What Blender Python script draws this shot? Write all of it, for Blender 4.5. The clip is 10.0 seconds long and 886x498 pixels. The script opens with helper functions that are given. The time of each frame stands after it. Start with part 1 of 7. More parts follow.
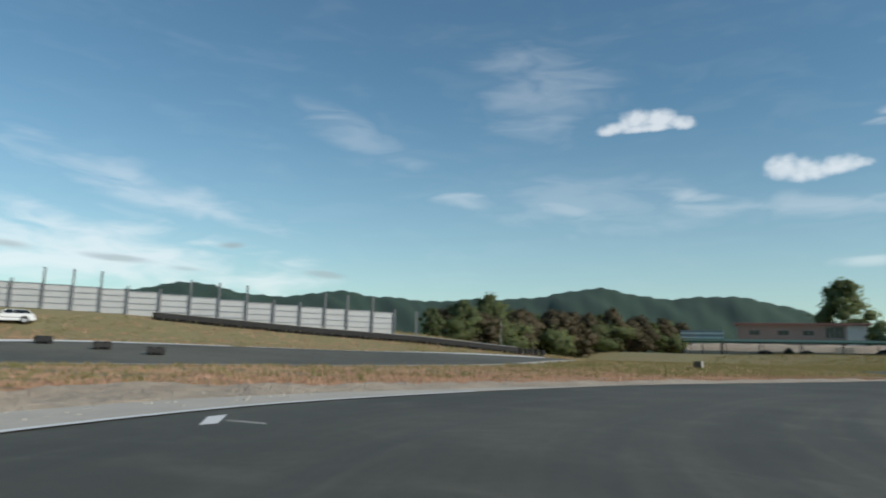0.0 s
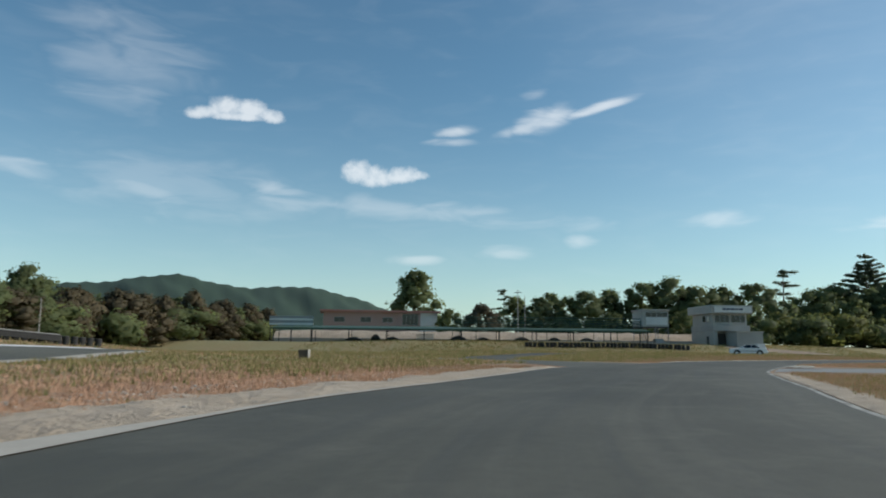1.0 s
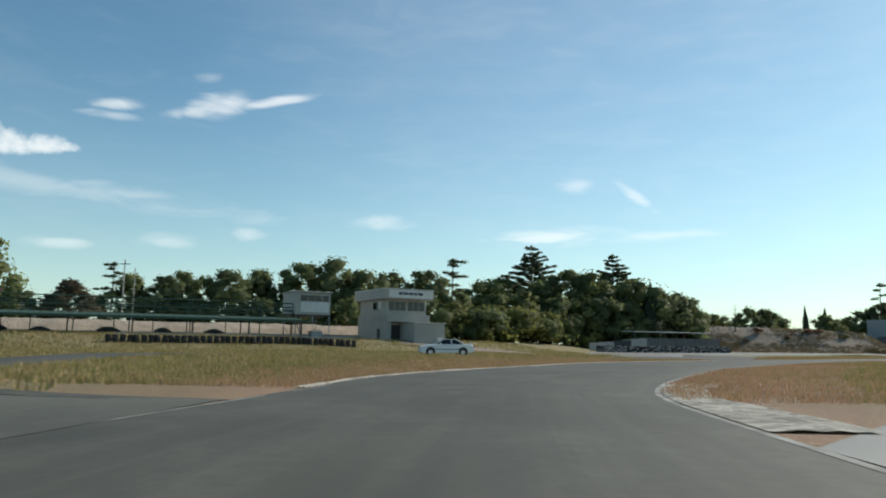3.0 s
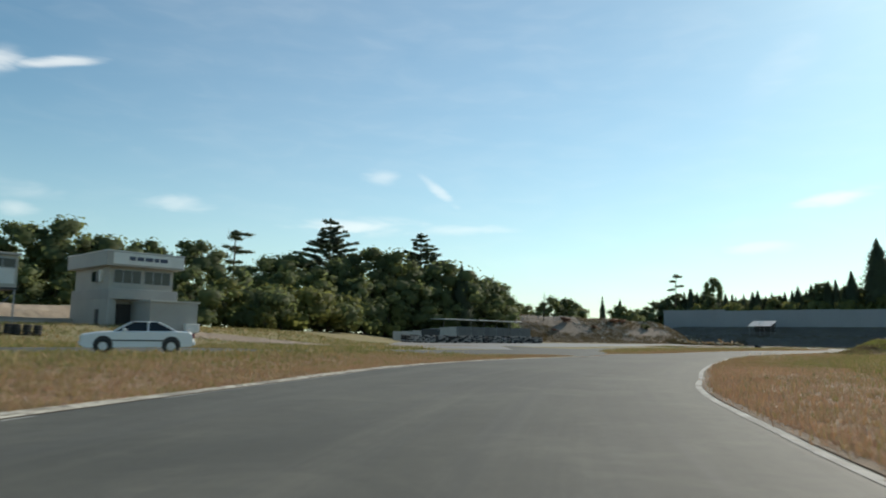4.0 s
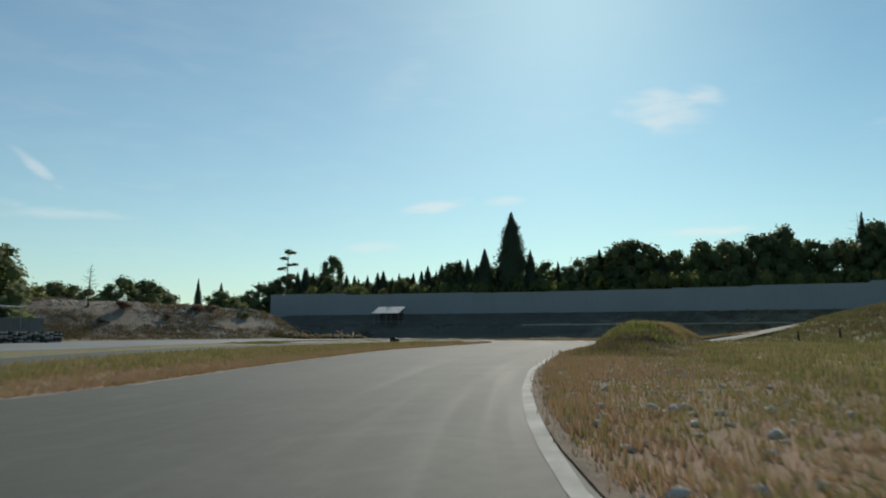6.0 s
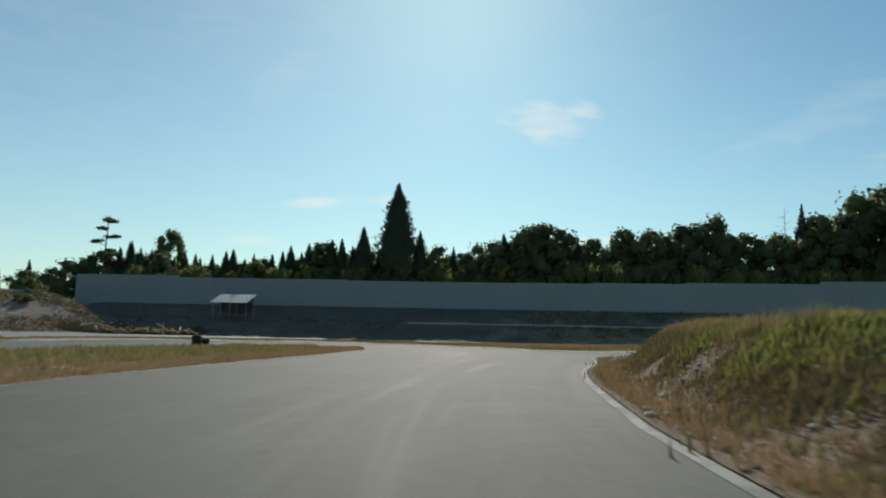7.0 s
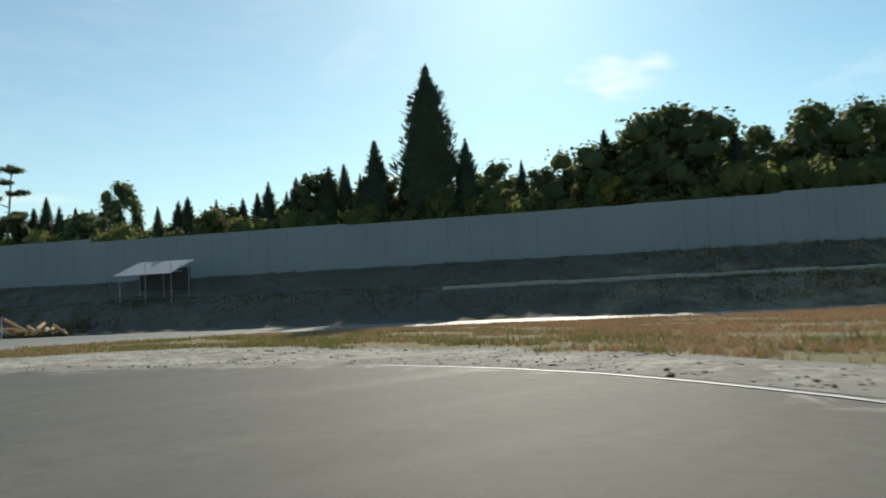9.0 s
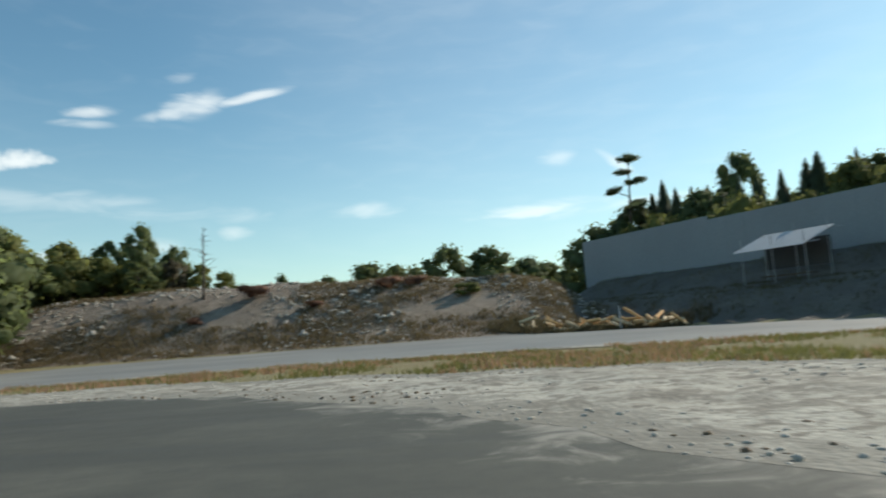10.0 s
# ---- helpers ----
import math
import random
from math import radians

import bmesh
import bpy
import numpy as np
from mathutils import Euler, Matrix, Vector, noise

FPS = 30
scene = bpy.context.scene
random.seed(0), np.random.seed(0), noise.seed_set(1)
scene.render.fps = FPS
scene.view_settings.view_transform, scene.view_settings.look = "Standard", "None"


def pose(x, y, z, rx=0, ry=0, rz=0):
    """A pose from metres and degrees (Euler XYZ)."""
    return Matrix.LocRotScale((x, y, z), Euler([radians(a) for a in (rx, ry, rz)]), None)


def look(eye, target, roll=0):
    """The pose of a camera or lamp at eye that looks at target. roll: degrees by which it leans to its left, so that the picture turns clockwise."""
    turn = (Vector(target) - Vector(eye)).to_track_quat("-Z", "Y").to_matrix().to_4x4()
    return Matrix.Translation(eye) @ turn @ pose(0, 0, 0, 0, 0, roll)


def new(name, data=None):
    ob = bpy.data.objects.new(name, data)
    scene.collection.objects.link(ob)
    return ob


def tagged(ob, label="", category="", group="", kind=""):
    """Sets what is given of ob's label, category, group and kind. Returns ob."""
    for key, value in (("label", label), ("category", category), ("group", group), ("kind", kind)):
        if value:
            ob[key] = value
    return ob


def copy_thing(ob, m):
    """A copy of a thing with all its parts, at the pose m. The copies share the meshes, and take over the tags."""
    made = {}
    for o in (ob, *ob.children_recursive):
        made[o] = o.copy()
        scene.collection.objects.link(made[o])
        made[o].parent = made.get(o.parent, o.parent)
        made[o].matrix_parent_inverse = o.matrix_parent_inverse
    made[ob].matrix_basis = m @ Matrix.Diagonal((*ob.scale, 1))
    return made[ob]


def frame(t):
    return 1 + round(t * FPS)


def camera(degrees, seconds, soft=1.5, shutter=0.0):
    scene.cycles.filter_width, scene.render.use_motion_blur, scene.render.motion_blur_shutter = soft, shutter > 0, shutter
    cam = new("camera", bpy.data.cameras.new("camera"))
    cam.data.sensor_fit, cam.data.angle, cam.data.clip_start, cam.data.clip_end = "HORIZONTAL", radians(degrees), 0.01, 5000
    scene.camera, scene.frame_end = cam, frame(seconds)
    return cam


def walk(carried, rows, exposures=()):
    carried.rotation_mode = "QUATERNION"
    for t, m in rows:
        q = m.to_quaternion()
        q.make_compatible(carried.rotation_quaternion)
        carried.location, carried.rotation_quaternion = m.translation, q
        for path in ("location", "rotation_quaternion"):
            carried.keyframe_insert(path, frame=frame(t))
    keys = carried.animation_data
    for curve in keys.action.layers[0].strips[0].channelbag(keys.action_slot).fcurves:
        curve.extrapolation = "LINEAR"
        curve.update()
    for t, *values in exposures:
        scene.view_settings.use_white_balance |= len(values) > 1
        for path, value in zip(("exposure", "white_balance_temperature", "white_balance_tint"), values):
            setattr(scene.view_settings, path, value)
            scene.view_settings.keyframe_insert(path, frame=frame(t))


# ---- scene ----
cam = camera(64.27, 10.0, soft=1.9, shutter=0.12)
PATH = [
    (0, (24.35, -59.08, 1.27), (15.268, -55.150, 2.690), 1.34),
    (0.2, (20.16, -58.75, 1.25), (12.057, -53.048, 2.630), 1.96),
    (0.5, (15.43, -56.57, 1.07), (8.773, -49.232, 2.440), 0.45),
    (1, (10.70, -49.93, 1.19), (5.272, -41.640, 2.550), 0.54),
    (1.5, (6.78, -42.24, 1.30), (2.650, -33.232, 2.669), 1.15),
    (2, (4.06, -34.28, 1.35), (1.212, -24.780, 2.614), 0.53),
    (2.2, (3.04, -30.36, 1.34), (0.652, -20.734, 2.628), 0.40),
    (3.3, (-0.11, -4.78, 1.24), (-0.633, 5.124, 2.550), 0.74),
    (3.5, (-0.00, -0.00, 1.21), (0.016, 9.925, 2.433), 0.72),
    (4, (1.73, 13.23, 1.28), (3.358, 23.020, 2.504), 0.91),
    (4.5, (5.85, 25.99, 1.28), (9.340, 35.276, 2.557), 0.34),
    (5, (12.10, 37.67, 1.21), (17.034, 46.285, 2.434), -1.76),
    (5.5, (19.53, 48.89, 1.09), (25.358, 56.932, 2.263), -2.05),
    (5.7, (22.74, 52.88, 1.05), (28.769, 60.773, 2.203), -1.32),
    (6.8, (45.11, 76.13, 1.20), (52.346, 82.925, 2.447), 1.43),
    (7, (49.28, 80.77, 1.14), (56.790, 87.266, 2.320), 1.31),
    (7.5, (60.97, 90.43, 1.10), (68.954, 96.364, 2.128), -1.31),
    (7.7, (65.10, 93.55, 1.18), (73.090, 99.480, 2.187), -1.75),
    (8, (71.40, 98.24, 1.29), (79.320, 104.270, 2.263), -1.85),
    (8.5, (80.17, 104.97, 1.24), (87.831, 111.338, 2.119), -2.05),
    (9, (85.95, 110.66, 1.21), (92.727, 117.978, 1.985), -2.53),
    (9.2, (87.70, 112.99, 1.26), (93.521, 121.077, 2.060), -3.27),
    (9.5, (89.82, 116.47, 1.22), (93.545, 125.697, 2.248), -3.24),
    (9.7, (90.55, 118.97, 1.18), (92.516, 128.711, 2.270), -3.86),
    (10, (90.54, 122.03, 1.17), (89.565, 131.924, 2.251), -4.18),
]
walk(cam, [(t, look(eye, target, roll)) for t, eye, target, roll in PATH],
     [(0, 0.0, 6500, 10), (1.5, 0.1, 6500, 10), (2, 0.14, 6600, 9), (3.5, 0.28, 6850, 9), (4.0, 0.24, 6900, 9), (4.5, 0.02, 6600, 8), (5.0, -0.2, 6600, 6), (5.5, -0.23, 6650, 6), (7, -0.18, 6700, 6), (8.5, 0.2, 7100, 8), (9.0, 0.24, 7050, 8), (9.5, 0.42, 7150, 8), (10, 0.36, 6850, 7)])

# ---- light: afternoon sun in front and to the side, thin high cloud ----
SUN_AZ, SUN_EL = 50.0, 30.7
sun = new("sun", bpy.data.lights.new("sun", "SUN"))
sun.data.energy, sun.data.angle, sun.data.color = 3.5, radians(0.6), (1.0, 0.94, 0.85)
sun_from = Vector((math.sin(radians(SUN_AZ)) * math.cos(radians(SUN_EL)), math.cos(radians(SUN_AZ)) * math.cos(radians(SUN_EL)), math.sin(radians(SUN_EL))))
sun.matrix_world = look(sun_from * 300, (0, 0, 0))


class Nodes:
    """Short hand for building node trees."""

    def __init__(self, tree):
        self.tree = tree

    def add(self, kind, *links, **props):
        n = self.tree.nodes.new(kind)
        for key, value in props.items():
            if key == "operation":
                n.operation = value
            elif key == "blend_type":
                n.blend_type = value
            elif key == "data_type":
                n.data_type = value
        for i, v in enumerate(links):
            if v is None:
                continue
            if isinstance(v, bpy.types.NodeSocket):
                self.tree.links.new(v, n.inputs[i])
            else:
                n.inputs[i].default_value = v
        return n

    def math(self, op, a, b=0.0, c=None):
        n = self.add("ShaderNodeMath", a, b, c, operation=op)
        return n.outputs[0]

    def step(self, x, lo, hi):
        n = self.add("ShaderNodeMapRange", x, lo, hi, 0.0, 1.0)
        n.interpolation_type = "SMOOTHSTEP"
        return n.outputs[0]

    def dot(self, v, w):
        return self.add("ShaderNodeVectorMath", v, w, operation="DOT_PRODUCT").outputs["Value"]

    def noise(self, vec, scale, detail=4.0, rough=0.55, dist=0.0):
        n = self.add("ShaderNodeTexNoise", vec)
        n.inputs["Scale"].default_value, n.inputs["Detail"].default_value = scale, detail
        n.inputs["Roughness"].default_value, n.inputs["Distortion"].default_value = rough, dist
        return n.outputs["Fac"]

    def mix(self, fac, a, b, kind="MIX"):
        n = self.tree.nodes.new("ShaderNodeMix")
        n.data_type, n.blend_type = "RGBA", kind
        for sock, v in ((n.inputs[0], fac), (n.inputs[6], a), (n.inputs[7], b)):
            if isinstance(v, bpy.types.NodeSocket):
                self.tree.links.new(v, sock)
            elif isinstance(v, (int, float)):
                sock.default_value = v
            else:
                sock.default_value = (*v, 1.0)
        return n.outputs[2]


def direction(az, el):
    az, el = radians(az), radians(el)
    return Vector((math.sin(az) * math.cos(el), math.cos(az) * math.cos(el), math.sin(el)))


# Clouds: azimuth, elevation, half width, half height (degrees), tilt, cover, roundness (1 for a heap cloud, 0 for a wisp)
CLOUDS = [
    (-58.8, 20.8, 5.5, 4.0, 0, 0.25, 0), (-64.6, 12.0, 3.4, 0.9, -8, 0.4, 0), (-56.0, 11.2, 4.0, 0.7, -10, 0.35, 0), (-47.6, 12.3, 4.2, 0.6, -8, 0.45, 0),
    (-36.0, 10.8, 15.0, 1.0, -3, 0.35, 0), (-35.0, 6.9, 2.6, 0.5, 0, 0.5, 0),
]
# two heap clouds, each of several lobes, and a feathered streak
CLOUDS += [(-50.2 + a, 18.0 + b, w, h, t, 1.0, 1) for a, b, w, h, t in ((-2.3, -0.42, 1.5, 0.62, 10), (-0.6, 0.1, 1.6, 1.05, 0), (1.1, 0.05, 1.6, 0.95, 0), (2.5, -0.25, 1.3, 0.7, -8), (0.2, -0.45, 2.9, 0.5, 2))]
CLOUDS += [(-38.3 + a, 13.5 + b, w, h, t, 1.0, 1) for a, b, w, h, t in ((-2.1, 0.2, 1.4, 1.15, 0), (-0.6, -0.1, 1.9, 1.05, 0), (1.4, 0.05, 1.9, 0.85, 6), (2.9, 0.15, 1.0, 0.5, 0))]
CLOUDS += [(-23.4 + a, 18.2 + b, w, h, t, d, 0) for a, b, w, h, t, d in ((-1.2, 0.1, 2.3, 1.0, 14, 0.85), (3.4, 0.75, 3.6, 0.42, 15, 0.9), (-3.6, -0.9, 2.4, 0.5, 14, 0.7), (-2.4, 1.8, 1.2, 0.5, 10, 0.3))]
CLOUDS += [(-32.2, 17.3, 1.9, 0.42, 3, 0.75, 0), (-32.5, 16.4, 2.4, 0.3, 0, 0.5, 0)]
CLOUDS += [
    (-28.1, 7.5, 2.4, 0.6, 0, 0.4, 0), (-22.1, 8.4, 1.6, 0.5, 0, 0.5, 0), (-11.7, 9.7, 3.0, 0.7, 0, 0.5, 0), (2.6, 8.7, 5.2, 0.75, 0, 0.85, 0),
    (10.0, 8.5, 5.0, 0.45, 2, 0.5, 0), (4.4, 12.9, 1.5, 0.75, 0, 0.55, 0), (8.9, 11.8, 2.4, 0.42, -40, 0.6, 0), (38.9, 10.2, 2.9, 0.55, 9, 0.85, 0),
    (44.5, 10.6, 1.9, 0.4, 4, 0.6, 0), (33.7, 6.9, 2.3, 0.5, 0, 0.5, 0),
]
CLOUDS += [
    (57.3, 17.0, 3.6, 1.6, -8, 0.75, 0), (60.6, 17.7, 1.9, 0.8, -12, 0.8, 0), (60.6, 7.6, 3.6, 0.4, -2, 0.85, 0), (35.6, 19.5, 3.0, 1.6, 40, 0.2, 0),
    (78.3, 16.1, 9.0, 1.6, 22, 0.22, 0), (84.0, 13.2, 6.0, 1.0, 20, 0.3, 0), (-90.5, 11.8, 11.0, 1.5, -14, 0.5, 0), (-94.0, 6.6, 17.0, 3.0, -5, 0.85, 0),
    (-73.6, 16.9, 5.5, 1.5, -22, 0.25, 0), (-55.0, 12.0, 10.0, 2.6, -3, 0.2, 0),
]
# small grey clouds low in the west
CLOUDS += [(-83.4, 7.7, 1.1, 0.32, 6, 0.8, -1), (-91.4, 6.2, 2.6, 0.3, -4, 0.6, -1), (-98.5, 6.6, 2.2, 0.35, -4, 0.6, -1), (-86.7, 5.7, 1.4, 0.22, -3, 0.5, -1), (-76.1, 5.8, 1.8, 0.3, -3, 0.55, -1)]

world = bpy.data.worlds.new("sky")
scene.world = world
world.use_nodes = True
N = Nodes(world.node_tree)
world.node_tree.nodes.clear()
sky = N.add("ShaderNodeTexSky")
sky.sky_type, sky.sun_disc = "NISHITA", False
sky.sun_elevation, sky.sun_rotation = radians(SUN_EL), radians(SUN_AZ)
sky.air_density, sky.dust_density, sky.ozone_density, sky.altitude = 1.0, 0.27, 1.3, 50.0
ray_way = N.add("ShaderNodeTexCoord").outputs["Generated"]
fluff = N.noise(ray_way, 62.0, 5.0, 0.6)
streak = N.noise(N.add("ShaderNodeVectorMath", ray_way, (9.0, 9.0, 34.0), operation="MULTIPLY").outputs[0], 1.3, 3.5, 0.5, 0.5)
cover, grey_cover = None, 0.0
for az, el, wide, high, tilt, dense, heap in CLOUDS:
    c = direction(az, el)
    e1 = Vector((math.cos(radians(az)), -math.sin(radians(az)), 0))
    e2 = e1.cross(c) * -1 if e1.cross(c).z < 0 else e1.cross(c)
    t1 = e1 * math.cos(radians(tilt)) + e2 * math.sin(radians(tilt))
    t2 = e2 * math.cos(radians(tilt)) - e1 * math.sin(radians(tilt))
    w, h = math.radians(wide), math.radians(high)
    u = N.math("SUBTRACT", N.dot(ray_way, t1 / w), c.dot(t1) / w)
    v = N.math("SUBTRACT", N.dot(ray_way, t2 / h), c.dot(t2) / h)
    r2 = N.math("ADD", N.math("MULTIPLY", u, u), N.math("MULTIPLY", v, v))
    front = N.step(N.dot(ray_way, c), 0.7, 0.8)
    if heap > 0:
        low = N.math("MULTIPLY", N.math("LESS_THAN", v, 0.0), 1.4)
        r2 = N.math("ADD", r2, N.math("MULTIPLY", low, N.math("MULTIPLY", v, v)))
        edge = N.math("ADD", r2, N.math("MULTIPLY", N.math("SUBTRACT", fluff, 0.5), 1.9))
        m = N.step(edge, 1.3, -0.15)
    else:
        edge = N.math("ADD", N.math("POWER", r2, 0.6), N.math("MULTIPLY", N.math("SUBTRACT", streak, 0.5), 3.4))
        m = N.step(edge, 1.3, -0.3)
        m = N.math("MULTIPLY", m, N.step(r2, 2.4, 0.4))
    m = N.math("MULTIPLY", N.math("MULTIPLY", m, front), dense)
    if heap < 0:
        grey_cover = N.math("MAXIMUM", grey_cover, m)
    else:
        cover = m if cover is None else N.math("MAXIMUM", cover, m)
# thin veil all over, thicker to the horizon
veil = N.math("MULTIPLY", N.step(streak, 0.45, 0.8), 0.05)
cover = N.math("MAXIMUM", cover, veil)
# a broad film of thin cirrus in the north
film_of = N.math("MULTIPLY", N.step(N.dot(ray_way, direction(16, 30)), 0.75, 0.99), N.math("ADD", 0.08, N.math("MULTIPLY", streak, 0.12)))
cover = N.math("ADD", cover, N.math("MULTIPLY", film_of, N.math("SUBTRACT", 1.0, cover)))
sky_scaled = N.mix(1.0, sky.outputs[0], (0.71, 0.99, 1.0), "MULTIPLY")
height_up = N.add("ShaderNodeSeparateXYZ", ray_way).outputs[2]
haze = N.math("MULTIPLY", N.math("POWER", N.math("MAXIMUM", N.math("SUBTRACT", 1.0, N.math("MULTIPLY", height_up, 2.6)), 0.0), 2.0), 0.42)
sky_scaled = N.mix(haze, sky_scaled, (6.2, 7.1, 6.9))
lit = N.mix(1.0, N.mix(1.0, sky_scaled, (0.35, 0.35, 0.35), "MULTIPLY"), (5.9, 6.1, 6.2), "ADD")
colour = N.mix(cover, sky_scaled, lit)
colour = N.mix(grey_cover, colour, (3.3, 4.1, 4.4))
back = N.add("ShaderNodeBackground", colour, 0.105)
out = N.add("ShaderNodeOutputWorld", back.outputs[0])


# ---- materials ----
def material(name, rough=0.8, metal=0.0):
    m = bpy.data.materials.new(name)
    m.use_nodes = True
    n = Nodes(m.node_tree)
    bsdf = m.node_tree.nodes["Principled BSDF"]
    bsdf.inputs["Roughness"].default_value, bsdf.inputs["Metallic"].default_value = rough, metal
    where = n.add("ShaderNodeNewGeometry").outputs["Position"]
    return m, n, bsdf, where


def link(n, a, b):
    n.tree.links.new(a, b)


def relief(n, bsdf, height, strength, distance=0.02):
    b = n.add("ShaderNodeBump")
    b.inputs["Strength"].default_value, b.inputs["Distance"].default_value = strength, distance
    link(n, height, b.inputs["Height"])
    link(n, b.outputs[0], bsdf.inputs["Normal"])


def worn(name, col, col2, rough=0.7, metal=0.0, big=0.4, fine=8.0, bump=0.15, spread=0.35):
    """A surface of two shades that vary at two scales, with fine relief."""
    m, n, bsdf, where = material(name, rough, metal)
    a = n.step(n.noise(where, big, 5.0), 0.5 - spread, 0.5 + spread)
    b = n.noise(where, fine, 4.0)
    c = n.mix(a, col, col2)
    c = n.mix(n.math("MULTIPLY", b, 0.5), c, tuple(v * 0.55 for v in col))
    link(n, c, bsdf.inputs["Base Color"])
    link(n, n.math("ADD", n.math("MULTIPLY", b, 0.25), rough - 0.1), bsdf.inputs["Roughness"])
    relief(n, bsdf, b, bump)
    return m


def asphalt_material(name="asphalt", k=1.0, dusty=1.0):
    """Worn track asphalt: dark rubbered lines and pale dusty streaks that run with the lane, patches, mottling and grain."""
    m, n, bsdf, where = material(name, 0.85)
    bsdf.inputs["Specular IOR Level"].default_value = 0.4
    lane = n.add("ShaderNodeAttribute")
    lane.attribute_name = "lane"
    run = n.add("ShaderNodeVectorMath", lane.outputs["Vector"], (1.0, 0.03, 1.0), operation="MULTIPLY").outputs[0]
    fine_run = n.add("ShaderNodeVectorMath", lane.outputs["Vector"], (4.0, 0.07, 1.0), operation="MULTIPLY").outputs[0]
    marks = n.step(n.noise(run, 1.3, 5.0, 0.6, 0.5), 0.46, 0.72)
    pale = n.step(n.noise(run, 0.8, 5.0, 0.65, 0.8), 0.44, 0.75)
    scratch = n.step(n.noise(fine_run, 1.0, 4.0, 0.6, 0.3), 0.5, 0.8)
    grain = n.noise(where, 55.0, 3.0)
    mottle = n.noise(where, 3.5, 5.0, 0.65)
    patch = n.step(n.noise(where, 0.10, 6.0, 0.6), 0.36, 0.66)
    dust = n.step(n.noise(where, 0.42, 6.0, 0.65, 0.8), 0.46, 0.72)
    c = n.mix(patch, (0.066 * k, 0.065 * k, 0.050 * k), (0.102 * k, 0.099 * k, 0.076 * k))
    c = n.mix(n.math("MULTIPLY", pale, 0.32), c, (0.185, 0.175, 0.138))
    c = n.mix(n.math("MULTIPLY", scratch, 0.22), c, (0.175, 0.167, 0.135))
    c = n.mix(n.math("MULTIPLY", dust, 0.36 * dusty), c, (0.18, 0.17, 0.132))
    way = n.add("ShaderNodeSeparateXYZ", lane.outputs["Vector"])
    # paler along the later part of the lane and towards its right-hand side
    far_pale = n.math("MULTIPLY", n.step(way.outputs[1], 120.0, 230.0), 0.18)
    side = n.math("MULTIPLY", n.step(n.math("ADD", way.outputs[0], n.math("MULTIPLY", dust, 1.5)), 7.5, 12.0), 0.35)
    c = n.mix(n.math("MAXIMUM", far_pale, side), c, (0.20, 0.192, 0.148))
    c = n.mix(n.math("MULTIPLY", marks, 0.42), c, (0.048, 0.047, 0.041))
    c = n.mix(n.math("MULTIPLY", n.step(mottle, 0.4, 0.7), 0.3), c, (0.05, 0.049, 0.042))
    c = n.mix(n.math("MULTIPLY", grain, 0.45), c, (0.04, 0.04, 0.036))
    spill = n.add("ShaderNodeAttribute")
    spill.attribute_name = "edge_dust"
    loose = n.step(n.math("ADD", n.noise(where, 0.8, 7.0, 0.7, 1.0), n.math("MULTIPLY", n.math("SUBTRACT", spill.outputs["Fac"], 1.0), 0.55)), 0.3, 0.55)
    c = n.mix(n.math("MULTIPLY", loose, n.math("MULTIPLY", n.step(spill.outputs["Fac"], 0.0, 0.2), 0.85)), c, (0.36, 0.33, 0.275))
    link(n, c, bsdf.inputs["Base Color"])
    link(n, n.math("SUBTRACT", 0.82, n.math("MULTIPLY", marks, 0.06)), bsdf.inputs["Roughness"])
    relief(n, bsdf, n.math("ADD", grain, mottle), 0.35, 0.012)
    return m


def pale_road_material():
    m, n, bsdf, where = material("pale_asphalt", 0.6)
    grain = n.noise(where, 40.0, 3.0)
    patch = n.step(n.noise(where, 0.09, 6.0, 0.6), 0.3, 0.7)
    c = n.mix(patch, (0.19, 0.18, 0.16), (0.30, 0.28, 0.24))
    c = n.mix(n.math("MULTIPLY", grain, 0.4), c, (0.1, 0.095, 0.085))
    link(n, c, bsdf.inputs["Base Color"])
    relief(n, bsdf, grain, 0.3, 0.012)
    return m


def grass_ground_material():
    m, n, bsdf, where = material("dry_grass_ground", 0.95)
    flat = n.add("ShaderNodeVectorMath", where, (1.0, 1.0, 0.25), operation="MULTIPLY").outputs[0]
    wob = n.noise(flat, 0.09, 5.0, 0.6, 0.6)
    edge = n.add("ShaderNodeAttribute")
    edge.attribute_name = "edge_distance"
    near = n.math("ADD", edge.outputs["Fac"], n.math("MULTIPLY", n.math("SUBTRACT", wob, 0.5), 14.0))
    zone = n.step(near, 5.0, 11.0)
    zone2 = n.step(n.noise(flat, 0.13, 6.0, 0.6, 0.5), 0.42, 0.66)
    tuft = n.noise(flat, 2.4, 6.0, 0.7)
    fine = n.noise(flat, 14.0, 4.0, 0.7)
    c = n.mix(zone, (0.31, 0.19, 0.12), (0.26, 0.228, 0.105))
    c = n.mix(n.math("MULTIPLY", zone2, 0.55), c, (0.28, 0.20, 0.095))
    c = n.mix(n.math("MULTIPLY", n.step(near, 4.0, -2.0), 0.8), c, (0.46, 0.27, 0.175))
    c = n.mix(n.math("MULTIPLY", n.step(tuft, 0.4, 0.75), 0.5), c, (0.33, 0.26, 0.135))
    c = n.mix(n.math("MULTIPLY", n.step(fine, 0.4, 0.7), 0.3), c, (0.14, 0.11, 0.055))
    link(n, c, bsdf.inputs["Base Color"])
    relief(n, bsdf, n.math("ADD", tuft, fine), 0.8, 0.12)
    return m


